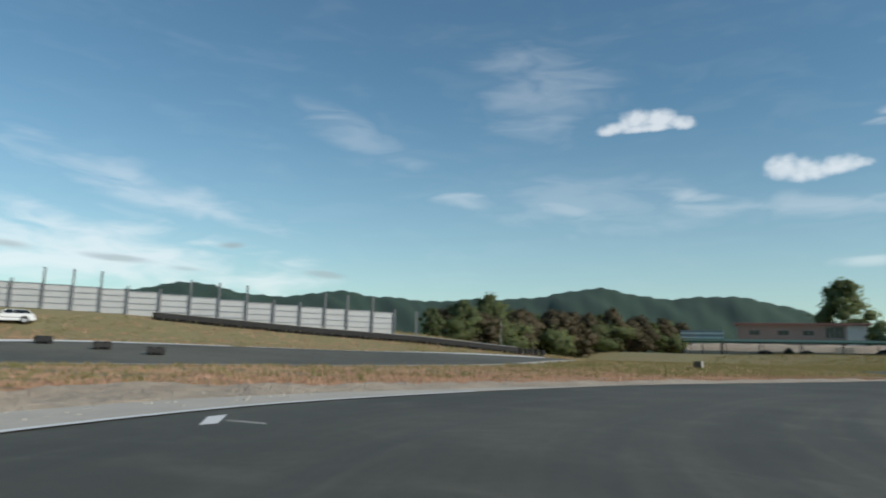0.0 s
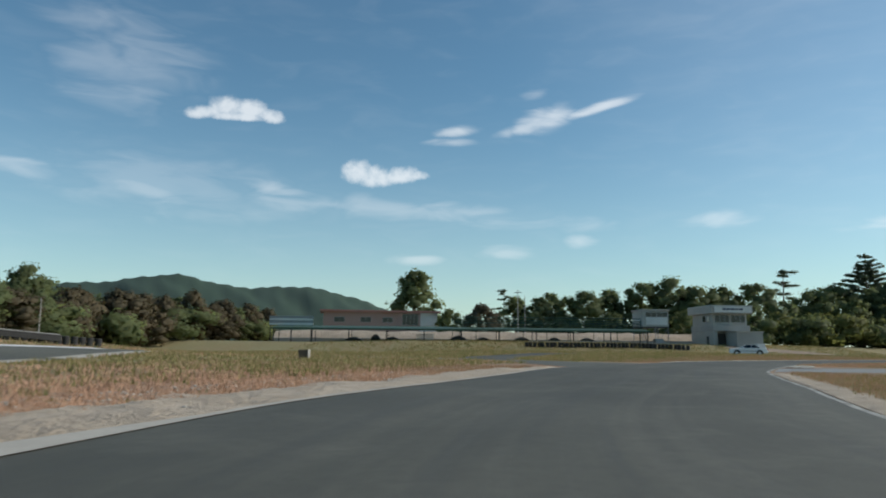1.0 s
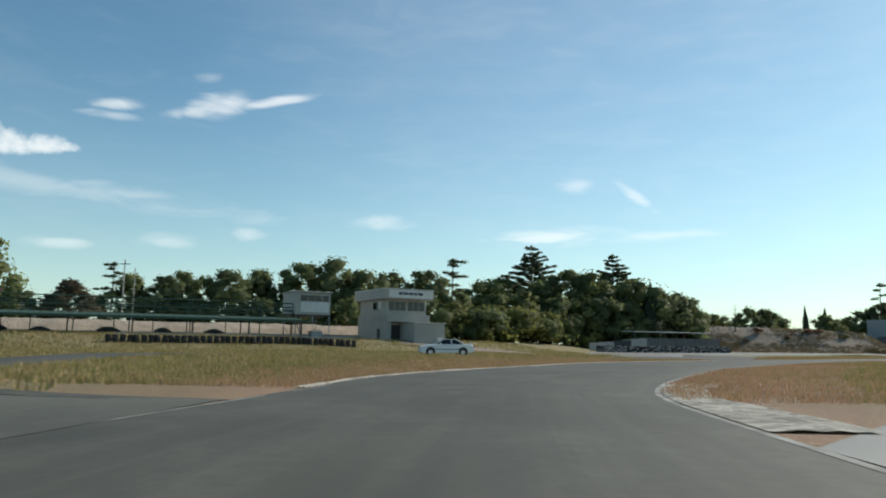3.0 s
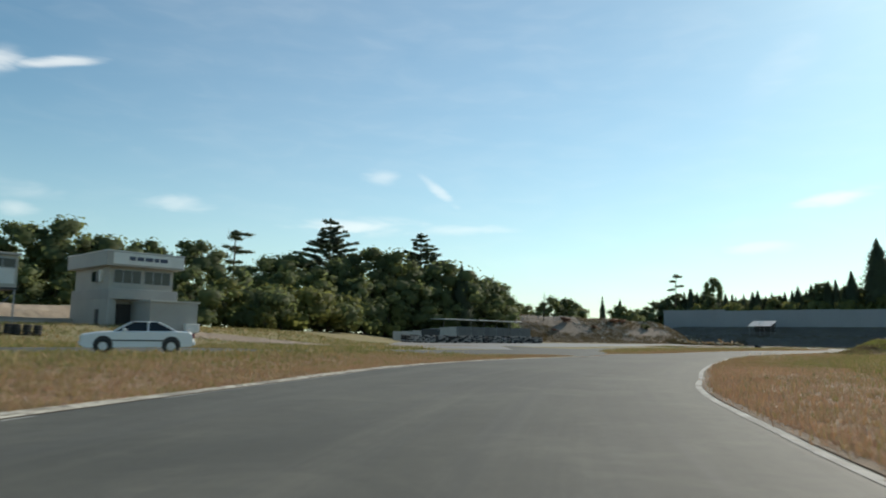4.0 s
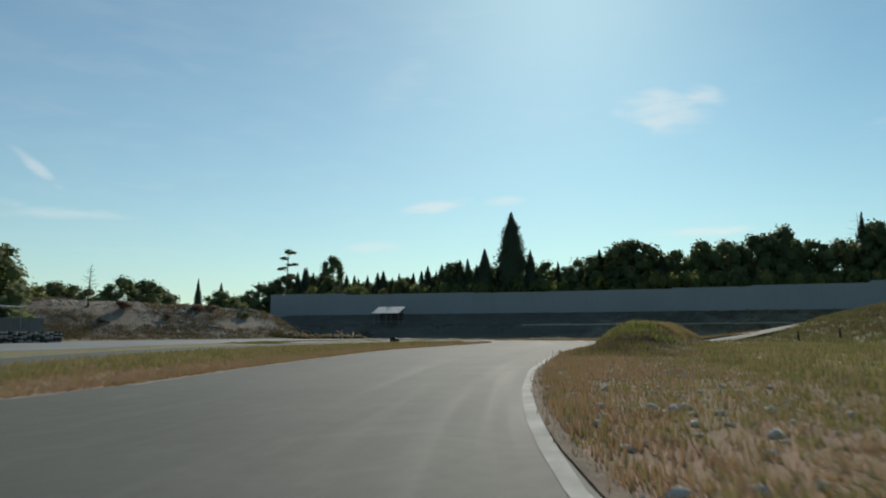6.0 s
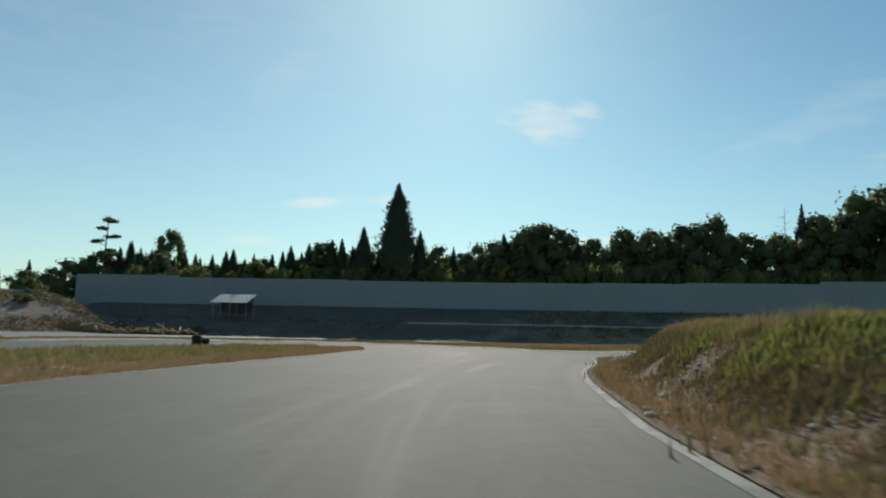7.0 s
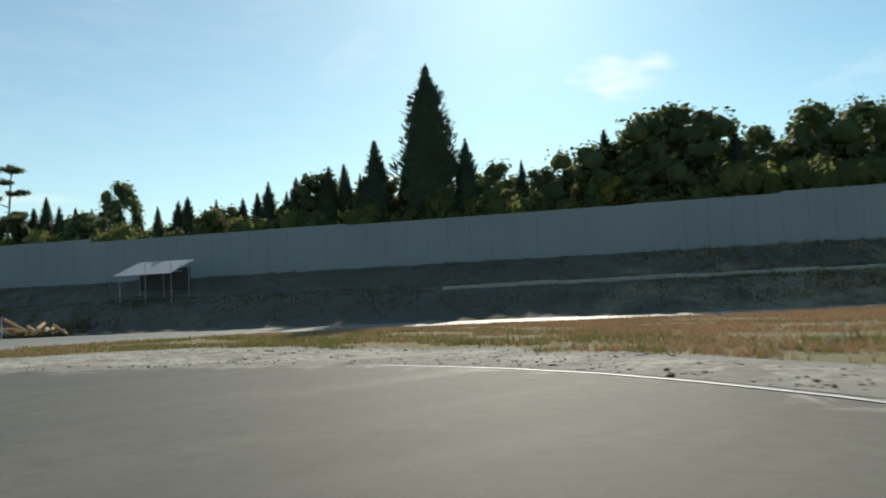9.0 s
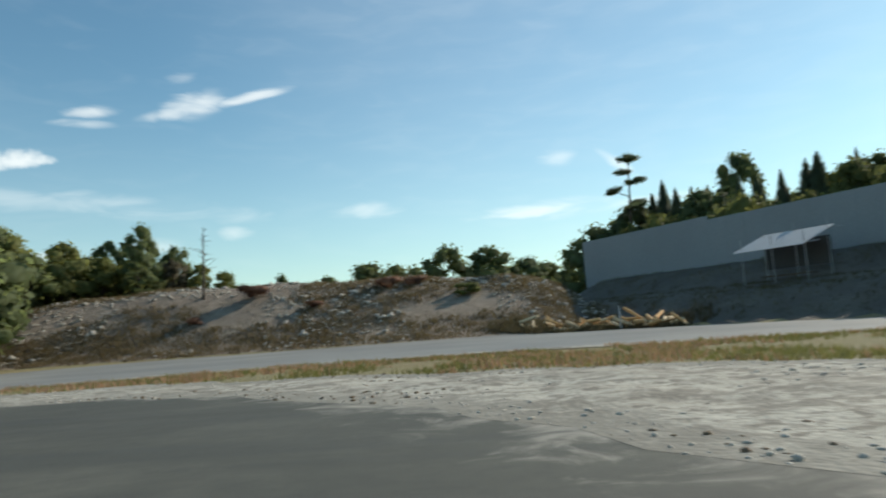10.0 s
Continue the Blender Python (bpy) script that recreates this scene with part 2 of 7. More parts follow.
def earth_material(name, col, col2, col3, bump=0.9):
    m, n, bsdf, where = material(name, 0.95)
    a = n.step(n.noise(where, 0.16, 6.0, 0.62, 0.4), 0.38, 0.66)
    b = n.step(n.noise(where, 1.1, 6.0, 0.7), 0.4, 0.7)
    f = n.noise(where, 9.0, 4.0, 0.7)
    c = n.mix(a, col, col2)
    c = n.mix(n.math("MULTIPLY", b, 0.6), c, col3)
    c = n.mix(n.math("MULTIPLY", f, 0.5), c, tuple(v * 0.35 for v in col))
    link(n, c, bsdf.inputs["Base Color"])
    relief(n, bsdf, n.math("ADD", b, f), bump, 0.1)
    return m


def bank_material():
    """Dark earth of the bank, tree shade partly put into its tone, that turns to dry, strawy, lighter ground where the
    attribute grows.
    """
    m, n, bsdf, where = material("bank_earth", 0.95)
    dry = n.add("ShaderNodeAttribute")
    dry.attribute_name = "dry_and_lit"
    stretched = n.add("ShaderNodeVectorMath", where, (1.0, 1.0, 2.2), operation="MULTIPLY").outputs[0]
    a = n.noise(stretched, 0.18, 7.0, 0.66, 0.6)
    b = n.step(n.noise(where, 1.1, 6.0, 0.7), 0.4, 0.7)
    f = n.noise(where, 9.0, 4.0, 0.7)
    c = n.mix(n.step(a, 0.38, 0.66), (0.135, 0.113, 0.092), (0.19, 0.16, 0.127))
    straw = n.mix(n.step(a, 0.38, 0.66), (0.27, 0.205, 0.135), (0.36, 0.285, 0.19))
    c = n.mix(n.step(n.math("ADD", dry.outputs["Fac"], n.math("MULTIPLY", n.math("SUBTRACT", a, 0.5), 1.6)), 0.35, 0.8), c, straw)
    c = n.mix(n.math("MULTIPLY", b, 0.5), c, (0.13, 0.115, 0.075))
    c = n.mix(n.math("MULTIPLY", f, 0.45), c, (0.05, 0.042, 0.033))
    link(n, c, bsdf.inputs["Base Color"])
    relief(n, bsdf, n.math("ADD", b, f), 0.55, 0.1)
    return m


def leaf_material(name, dark, light, yellow=0.0, thinness=0.4, glow=1.0):
    m, n, bsdf, where = material(name, 0.65)
    info = n.add("ShaderNodeObjectInfo")
    isle = n.add("ShaderNodeNewGeometry").outputs["Random Per Island"]
    big = n.step(n.noise(where, 0.22, 3.0), 0.35, 0.7)
    c = n.mix(isle, dark, tuple(0.35 * v + 0.65 * w for v, w in zip(dark, light)))
    c = n.mix(n.math("MULTIPLY", big, 0.35), c, tuple(v * 0.7 for v in dark))
    c = n.mix(n.math("MULTIPLY", info.outputs["Random"], 0.35 + yellow), c, tuple(v * w for v, w in zip(light, (1.25, 1.15, 0.95))))
    link(n, c, bsdf.inputs["Base Color"])
    bsdf.inputs["Specular IOR Level"].default_value = 0.2
    thin = n.add("ShaderNodeBsdfTranslucent", n.mix(1.0, c, (glow, glow, 0.8 * glow), "MULTIPLY"))
    both = n.add("ShaderNodeMixShader", thinness, bsdf.outputs[0], thin.outputs[0])
    link(n, both.outputs[0], m.node_tree.nodes["Material Output"].inputs["Surface"])
    return m


def gravel_material():
    """Pale crushed stone with trodden dirt between, thinning out to bare dusty asphalt along its border."""
    m, n, bsdf, where = material("gravel", 0.95)
    patch = n.step(n.noise(where, 0.4, 5.0, 0.65, 0.8), 0.34, 0.66)
    clump = n.noise(where, 2.6, 4.0, 0.6, 0.4)
    wide_dirt = n.step(n.noise(where, 0.5, 4.0, 0.65, 0.6), 0.56, 0.40)
    dirt = n.math("MAXIMUM", n.step(clump, 0.49, 0.40), n.math("MULTIPLY", wide_dirt, n.step(clump, 0.64, 0.48)))
    pebble = n.add("ShaderNodeTexVoronoi", where)
    pebble.inputs["Scale"].default_value = 11.0
    stone = n.math("SUBTRACT", 1.0, n.step(pebble.outputs["Distance"], 0.2, 0.75))
    tone = n.add("ShaderNodeSeparateXYZ", pebble.outputs["Color"]).outputs[0]
    c = n.mix(patch, (0.35, 0.323, 0.265), (0.49, 0.457, 0.38))
    c = n.mix(n.math("MULTIPLY", n.step(tone, 0.4, 1.0), 0.55), c, (0.27, 0.24, 0.195))
    c = n.mix(n.math("MULTIPLY", dirt, 0.8), c, (0.155, 0.135, 0.105))
    thin = n.add("ShaderNodeAttribute")
    thin.attribute_name = "bare"
    bare = n.step(n.math("ADD", thin.outputs["Fac"], n.math("MULTIPLY", n.math("SUBTRACT", n.noise(where, 0.9, 7.0, 0.7, 1.0), 0.5), 1.9)), 0.42, 0.72)
    c = n.mix(n.math("MULTIPLY", bare, 0.7), c, (0.22, 0.205, 0.168))
    link(n, c, bsdf.inputs["Base Color"])
    relief(n, bsdf, n.math("ADD", clump, stone), 0.35, 0.02)
    return m


ASPHALT, PALE_ROAD, GRASS = asphalt_material(), pale_road_material(), grass_ground_material()
DUSTY_ROAD = asphalt_material("dusty_asphalt", 1.5, 1.2)
RUBBLE = earth_material("rubble_earth", (0.33, 0.25, 0.185), (0.45, 0.355, 0.27), (0.20, 0.155, 0.095))
MOUND = earth_material("mound_earth", (0.20, 0.135, 0.088), (0.26, 0.18, 0.115), (0.175, 0.135, 0.065), 0.5)
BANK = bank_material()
GRAVEL = gravel_material()
SAND = earth_material("pale_sand", (0.52, 0.415, 0.305), (0.61, 0.50, 0.38), (0.41, 0.325, 0.24))
EDGING = worn("edging", (0.52, 0.475, 0.40), (0.39, 0.355, 0.30), 0.9, 0, 0.5, 6.0, 0.15)
STONE = worn("stone", (0.60, 0.55, 0.47), (0.42, 0.37, 0.31), 0.9, 0, 1.5, 9.0, 0.3)
BARK = worn("bark", (0.10, 0.075, 0.055), (0.16, 0.12, 0.085), 0.9, 0, 2.0, 14.0, 0.5)
LEAF = leaf_material("leaf_broad", (0.130, 0.162, 0.084), (0.21, 0.248, 0.118), thinness=0.62, glow=1.2)
LEAF_DARK = leaf_material("leaf_conifer", (0.090, 0.115, 0.080), (0.145, 0.178, 0.105), thinness=0.5, glow=1.25)
LEAF_OLIVE = leaf_material("leaf_olive", (0.160, 0.180, 0.070), (0.27, 0.28, 0.105), thinness=0.6, glow=1.1)
LEAF_BROWN = leaf_material("leaf_brown", (0.090, 0.078, 0.048), (0.160, 0.130, 0.080))
BRUSH_DARK = leaf_material("brush_dark", (0.11, 0.095, 0.062), (0.17, 0.145, 0.09))
MOUND_BRUSH = leaf_material("brush_brown", (0.15, 0.115, 0.07), (0.25, 0.19, 0.115))
LEAF_RUST = leaf_material("leaf_rust", (0.20, 0.105, 0.075), (0.29, 0.165, 0.115))
LEAF_YELLOW = leaf_material("leaf_yellow", (0.16, 0.14, 0.03), (0.30, 0.25, 0.05))
BLADE_DRY = leaf_material("blade_dry", (0.35, 0.255, 0.138), (0.46, 0.36, 0.20), thinness=0.3)
BLADE_RED = leaf_material("blade_red", (0.40, 0.245, 0.16), (0.50, 0.33, 0.22), thinness=0.3)
BLADE_TAN = leaf_material("blade_tan", (0.50, 0.30, 0.205), (0.59, 0.385, 0.275), thinness=0.22)
BLADE_GREEN = leaf_material("blade_green", (0.185, 0.182, 0.072), (0.275, 0.26, 0.108), thinness=0.35)
WEED = leaf_material("weed_leaf", (0.18, 0.195, 0.062), (0.31, 0.32, 0.12), thinness=0.6)
CONCRETE = worn("concrete", (0.45, 0.435, 0.40), (0.35, 0.335, 0.31), 0.85, 0, 0.35, 7.0, 0.15)
PANEL = worn("panel_grey", (0.355, 0.36, 0.365), (0.295, 0.30, 0.305), 0.75, 0, 0.12, 5.0, 0.05)
WHITE = worn("white_paint", (0.78, 0.77, 0.74), (0.66, 0.65, 0.61), 0.6, 0, 0.8, 9.0, 0.05)
FENCE_WHITE = worn("fence_sheet", (0.60, 0.60, 0.585), (0.50, 0.50, 0.49), 0.6, 0, 0.6, 6.0, 0.05)
LINE = worn("line_paint", (0.40, 0.385, 0.34), (0.17, 0.16, 0.135), 0.8, 0, 0.9, 9.0, 0.1, 0.16)
GREY = worn("grey_render", (0.47, 0.45, 0.40), (0.40, 0.385, 0.35), 0.85, 0, 0.5, 8.0, 0.08)
POST_GREY = worn("post_steel", (0.20, 0.205, 0.21), (0.14, 0.14, 0.145), 0.6, 0.3, 0.8, 10.0, 0.05)
GREY_DARK = worn("dark_render", (0.13, 0.13, 0.125), (0.19, 0.185, 0.175), 0.9, 0, 0.5, 8.0, 0.1)
PINK = worn("pink_render", (0.44, 0.30, 0.26), (0.38, 0.26, 0.23), 0.85, 0, 0.4, 7.0, 0.08)
RED_ROOF = worn("red_roof", (0.42, 0.20, 0.17), (0.35, 0.17, 0.15), 0.7, 0, 0.6, 8.0, 0.1)
GREEN_ROOF = worn("green_roof", (0.035, 0.085, 0.055), (0.06, 0.11, 0.075), 0.6, 0.1, 0.5, 8.0, 0.1)
STEEL = worn("steel", (0.42, 0.43, 0.44), (0.33, 0.33, 0.34), 0.45, 0.6, 0.8, 10.0, 0.05)
ROOF_SHEET = worn("roof_sheet", (0.80, 0.81, 0.82), (0.68, 0.68, 0.68), 0.55, 0.0, 0.8, 10.0, 0.05)
sheet_out = Nodes(ROOF_SHEET.node_tree)
sheet_glow = sheet_out.add("ShaderNodeBsdfTranslucent", (0.93, 0.95, 0.96, 1.0))
sheet_mix = sheet_out.add("ShaderNodeMixShader", 0.45, ROOF_SHEET.node_tree.nodes["Principled BSDF"].outputs[0], sheet_glow.outputs[0])
link(sheet_out, sheet_mix.outputs[0], ROOF_SHEET.node_tree.nodes["Material Output"].inputs["Surface"])
DARK = worn("dark_metal", (0.05, 0.05, 0.05), (0.07, 0.065, 0.06), 0.6, 0.3, 0.8, 10.0, 0.05)
RUBBER = worn("rubber", (0.025, 0.024, 0.023), (0.05, 0.047, 0.043), 0.8, 0, 1.5, 10.0, 0.2)
RUBBER_GREY = worn("rubber_grey", (0.26, 0.25, 0.24), (0.40, 0.39, 0.37), 0.8, 0, 1.5, 10.0, 0.2)
WOOD = worn("cut_wood", (0.72, 0.38, 0.14), (0.80, 0.50, 0.23), 0.8, 0, 0.9, 9.0, 0.2)
WOOD_PALE = worn("pale_wood", (0.76, 0.60, 0.38), (0.64, 0.46, 0.27), 0.8, 0, 0.9, 9.0, 0.2)
HILL = earth_material("forest_far", (0.028, 0.060, 0.034), (0.038, 0.074, 0.042), (0.022, 0.048, 0.028))


def plain(name, col, rough=0.4, metal=0.0):
    m, n, bsdf, where = material(name, rough, metal)
    bsdf.inputs["Base Color"].default_value = (*col, 1)
    return m


GLASS_DARK = plain("dark_glass", (0.015, 0.018, 0.02), 0.08)
CAR_WHITE = plain("car_white", (0.78, 0.78, 0.77), 0.22)
CHROME = plain("alloy", (0.66, 0.66, 0.67), 0.4, 0.35)
LAMP_RED = plain("lamp_red", (0.35, 0.02, 0.02), 0.2)
LAMP_CLEAR = plain("lamp_clear", (0.6, 0.6, 0.58), 0.15)
SIGN_BAR = plain("sign_bar", (0.06, 0.07, 0.11), 0.6)


# ---- mesh helpers ----
from mathutils import geometry

def mesh_from(bm, name, mat, smooth=False):
    me = bpy.data.meshes.new(name)
    bm.to_mesh(me)
    bm.free()
    me.materials.append(mat)
    if smooth:
        for p in me.polygons:
            p.use_smooth = True
    return me


def part(name, bm, mat, parent, label="", smooth=False):
    ob = new(name, mesh_from(bm, name, mat, smooth))
    ob.parent = parent
    if label:
        ob["label"] = label
    return ob


def thing(name, label, category, m=None, group="", kind=""):
    ob = new(name)
    ob.empty_display_size = 0.3
    if m is not None:
        ob.matrix_world = m
    return tagged(ob, label, category, group, kind)


def box(bm, x0, x1, y0, y1, z0, z1, bevel=0.0):
    r = bmesh.ops.create_cube(bm, size=1.0)["verts"]
    for v in r:
        v.co = Vector((x0 + (v.co.x + 0.5) * (x1 - x0), y0 + (v.co.y + 0.5) * (y1 - y0), z0 + (v.co.z + 0.5) * (z1 - z0)))
    if bevel > 0:
        edges = list({e for v in r for e in v.link_edges})
        bmesh.ops.bevel(bm, geom=edges, offset=bevel, segments=1, affect="EDGES")
    return r


def boxed(*a, **k):
    bm = bmesh.new()
    box(bm, *a, **k)
    return bm


def tube(bm, a, b, r0, r1=None, seg=8):
    a, b = Vector(a), Vector(b)
    r1 = r0 if r1 is None else r1
    d = b - a
    m = Matrix.Translation((a + b) / 2) @ d.to_track_quat("Z", "Y").to_matrix().to_4x4()
    bmesh.ops.create_cone(bm, cap_ends=True, segments=seg, radius1=r0, radius2=r1, depth=d.length, matrix=m)


def tubed(*a, **k):
    bm = bmesh.new()
    tube(bm, *a, **k)
    return bm


def raw(name, verts, faces, mat, smooth=False):
    me = bpy.data.meshes.new(name)
    me.from_pydata([tuple(v) for v in verts], [], [tuple(f) for f in faces])
    me.materials.append(mat)
    if smooth:
        me.polygons.foreach_set("use_smooth", [True] * len(me.polygons))
    me.update()
    return me


def smoothstep(a, b, x):
    t = np.clip((np.asarray(x, float) - a) / (b - a), 0, 1)
    return t * t * (3 - 2 * t)


def spline(points, step=1.5):
    """A smooth line through plan points, sampled about every step metres."""
    p = np.array(points, float)
    p = np.vstack([2 * p[0] - p[1], p, 2 * p[-1] - p[-2]])
    out = []
    for i in range(1, len(p) - 2):
        n = max(1, int(np.linalg.norm(p[i + 1] - p[i]) / step))
        for k in range(n):
            t = k / n
            out.append(0.5 * (2 * p[i] + (p[i + 1] - p[i - 1]) * t + (2 * p[i - 1] - 5 * p[i] + 4 * p[i + 1] - p[i + 2]) * t * t
                              + (3 * p[i] - p[i - 1] - 3 * p[i + 1] + p[i + 2]) * t ** 3))
    out.append(p[-2])
    return np.array(out)


# ---- the plan: edges of the track, the verges and the second road ----
TRACK_LEFT = spline([(48, -66.5), (34, -68), (22, -65.6), (14.4, -61.8), (10.1, -58.2), (8.0, -55.7), (6.2, -52.9), (4.9, -50.5), (3.4, -47.7), (2.2, -45), (1.0, -42.2), (-0.2, -39), (-1.2, -35), (-2.5, -28.6), (-4.1, -21.5), (-5.6, -16),
                     (-6.9, -8), (-6.6, 0), (-6.0, 8), (-5.8, 13), (-5.0, 17.5), (-3.1, 23.5), (0.6, 32.5), (4.6, 41.8), (8, 47.3), (12, 52.6), (16.2, 57), (20.4, 61.4),
                     (25.8, 69.9), (28.4, 71.6), (32.6, 74.7), (38.3, 80.6), (46, 88.2), (54.1, 95.6), (62.5, 101.5), (69.2, 105.9), (75.5, 110.2), (80, 113.5), (83.7, 118.2)])
TRACK_RIGHT = spline([(50, -54), (36, -54), (26, -51.5), (18, -46.8), (13.4, -41), (10.7, -36), (8.1, -25), (6.3, -17.6), (4.7, -10), (4.0, -2), (3.75, 6), (4.4, 10.6),
                      (5.9, 16), (9.3, 25.3), (11.8, 31), (14.3, 35.3), (17.2, 40.3), (21.3, 46.8), (24.9, 52), (30, 59.2), (34.7, 64.8), (41.8, 71.6), (47, 76), (52, 80), (55, 82.4), (58, 84.7), (62, 87.4), (66, 90.0),
                      (70.6, 92.7), (76.7, 95.6), (82.6, 99.0)])
ISLAND_TOP = spline([(25.8, 69.9), (28.6, 79), (32.6, 87), (40.5, 98), (51.5, 108.2), (60, 113.5), (70, 118.6), (77.5, 121), (81.8, 120.4), (83.7, 118.2)])
STRIP_LOW = spline([(-6.4, 3.6), (-11, 4.4), (-17, 7.4), (-21.5, 13), (-24, 21), (-24, 30), (-20, 37.5), (-13, 41), (-6, 43), (0, 49.5), (5, 56), (10, 60), (15, 62), (20.3, 61.5)])
STRIP_TOP = [(21, 84), (14, 79.5), (5, 73.5), (-3, 64.5), (-10, 56), (-18, 51), (-27, 46), (-32, 37), (-32.5, 26), (-30, 15), (-25, 8.4), (-17, 5.7), (-11, 3.3), (-6.5, 3.2)]
WEST_ROAD_LOW = spline([(0, -92), (-14, -76), (-20, -64), (-22.8, -53), (-26, -41), (-30, -29), (-36, -20), (-42, -12), (-43.5, -5), (-40, 1), (-30, 3.5), (-18, 0.8), (-10, -6), (-6.6, -9.5)])
WEST_ROAD_TOP = spline([(-20, -96), (-36, -80), (-43, -66), (-45.5, -52), (-47.5, -37), (-49.5, -24), (-51, -13), (-50.5, -2), (-45, 6.5), (-36, 9), (-26, 8), (-17, 5.5), (-11, 3.2), (-6.5, 3.5)])
OUTER_LOW = spline([(27, 112), (28.4, 101), (31.6, 94.4), (36, 100), (44, 110.2), (58, 122.4), (68, 132.5), (75, 137.5), (81, 138.6), (85.7, 136.4), (88.6, 133.6), (92, 128.6), (94.6, 124), (95.6, 119.2),
                    (95.2, 115.4), (93.9, 111.6), (92.6, 108), (94, 104.6), (99, 103), (113.5, 101.7)])
OUTER_TOP = spline([(27.6, 113), (31, 109.5), (36, 111.5), (43, 119), (56, 133), (66, 143), (73, 148.2), (81, 150.3), (89, 150.6), (97, 149), (105, 147), (113.5, 139.6), (121, 130), (130, 121.4), (141, 110), (152, 96)])
WALL_A, WALL_U = np.array((98.8, 204.7)), np.array((0.5577, -0.8300))
WALL_N = np.array((0.8300, 0.5577))



def wall_bend(s):
    return -0.0035 * np.maximum(0.0, np.asarray(s, float) - 105) ** 2


def bank_place(x, y):
    """How far a plan point lies along the wall, and how far behind (+) or before (-) it."""
    along = (x - WALL_A[0]) * WALL_U[0] + (y - WALL_A[1]) * WALL_U[1]
    off = (x - WALL_A[0]) * WALL_N[0] + (y - WALL_A[1]) * WALL_N[1]
    return along, off - wall_bend(np.clip(along, 0, 160))


def terrain(x, y):
    """The height of the ground: level by the track, a rise to the pits, earth mounds and the bank under the wall."""
    x, y = np.asarray(x, float), np.asarray(y, float)
    z = 1.75 * smoothstep(-13, 1, (x + 25.5) * -0.565 + (y - 78) * 0.825) * smoothstep(12, -6, x - 0.35 * (y - 120)) * smoothstep(175, 150, y)
    z = z + (0.95 * smoothstep(-26, -47, x) + 2.75 * smoothstep(-47, -66, x)) * smoothstep(8, -32, y)
    z = z + (0.55 * smoothstep(-28, -46, x) + 0.6 * smoothstep(-46, -62, x)) * smoothstep(-32, -72, y)
    # rubble mound to the north
    ridge = smoothstep(178.5, 197, y) * smoothstep(230, 208, y)
    crest = np.interp(x, (6, 18, 30, 42, 50, 58, 68, 82, 90, 95, 98, 103), (0, 3.6, 5.6, 6.8, 7.1, 7.1, 6.8, 6.4, 5.9, 4.7, 2.6, 0))
    heap = (crest + 0.15 * np.sin(x * 0.5)) * ridge * smoothstep(4, 12, x) * smoothstep(103, 99, x)
    # bank below the wall
    along, off = bank_place(x, y)
    rise = 0.45 * smoothstep(-15.5, -10.5, off) + 0.1 * smoothstep(-10.5, -6.5, off) + 0.45 * smoothstep(-6.5, -1.0, off)
    z = z + np.maximum(heap, 4.9 * rise * smoothstep(-10, 6, along) * smoothstep(330, 250, along))
    # the loop before the pits lies on a low plateau
    out, on = (y - 17.5) * 0.436 - (x + 5) * 0.9, (x + 5) * 0.436 + (y - 17.5) * 0.9
    z = z + 0.34 * smoothstep(2.4, 7.5, out) * smoothstep(-8, 8, on) * smoothstep(47, 35, on)
    # grown-over earth mound beside the kerb, and the rise behind it
    return z + mounds(x, y)


EXIT_ROAD = [(82.6, 99.0), (81.0, 100.6), (90.6, 109.4), (92.6, 107.5), (94, 104.6), (99, 103), (113.5, 101.9), (124, 106), (140, 112), (148, 104), (132, 98.5), (114, 97.6), (100, 97.8), (91, 98.8)]
CROSS_ROAD = [(4.8, -9.5), (4.0, -2), (6.5, 1.4), (14, 5.8), (26, 13), (48, 26.5), (51, 21), (30, 7.5), (16, -1.2), (9, -6.4)]
JUNCTION = [*STRIP_LOW, *ISLAND_TOP[1:-2], (83.7, 118.2), (82.6, 99.0), *OUTER_LOW[::-1][14:], *STRIP_TOP]
BANK_FOOT = np.array([WALL_A + WALL_U * s + WALL_N * (float(wall_bend(min(s, 160))) - 16.0) for s in range(12, 150, 3)])
SERVICE = [*OUTER_TOP, *BANK_FOOT[::-1], (90, 180), (60, 179), (48, 168), (18, 150), (13, 128), (10, 108), (9, 94), (12, 86.5), (21, 84.2), (26.8, 112)]
PAVED = [[*TRACK_LEFT, *TRACK_RIGHT[::-1]], [*WEST_ROAD_LOW, *WEST_ROAD_TOP[::-1]], JUNCTION, CROSS_ROAD, EXIT_ROAD, SERVICE]


RIDGE = np.array([(55.6, 78.4, 0.04), (58.2, 80.2, 0.35), (60.6, 81.6, 0.9), (63.2, 83.2, 1.42), (66, 85.2, 1.35), (69.2, 87.2, 1.35), (72.6, 89.0, 1.42), (76, 90.8, 1.45), (79.5, 92.4, 1.4), (83, 94.0, 1.1), (86, 95.4, 0.6), (88.4, 96.2, 0.15)])


def ridge_height(x, y):
    """An overgrown earth ridge that runs along the kerb."""
    x, y = np.broadcast_arrays(np.asarray(x, float), np.asarray(y, float))
    z = np.zeros(x.shape)
    for a, b in zip(RIDGE[:-1], RIDGE[1:]):
        d = b[:2] - a[:2]
        t = np.clip(((x - a[0]) * d[0] + (y - a[1]) * d[1]) / (d @ d), 0, 1)
        r = np.hypot(x - a[0] - d[0] * t, y - a[1] - d[1] * t)
        z = np.maximum(z, (a[2] + (b[2] - a[2]) * t) * np.exp(-(r / 2.5) ** 3) * smoothstep(3.4, 1.9, r))
    return z


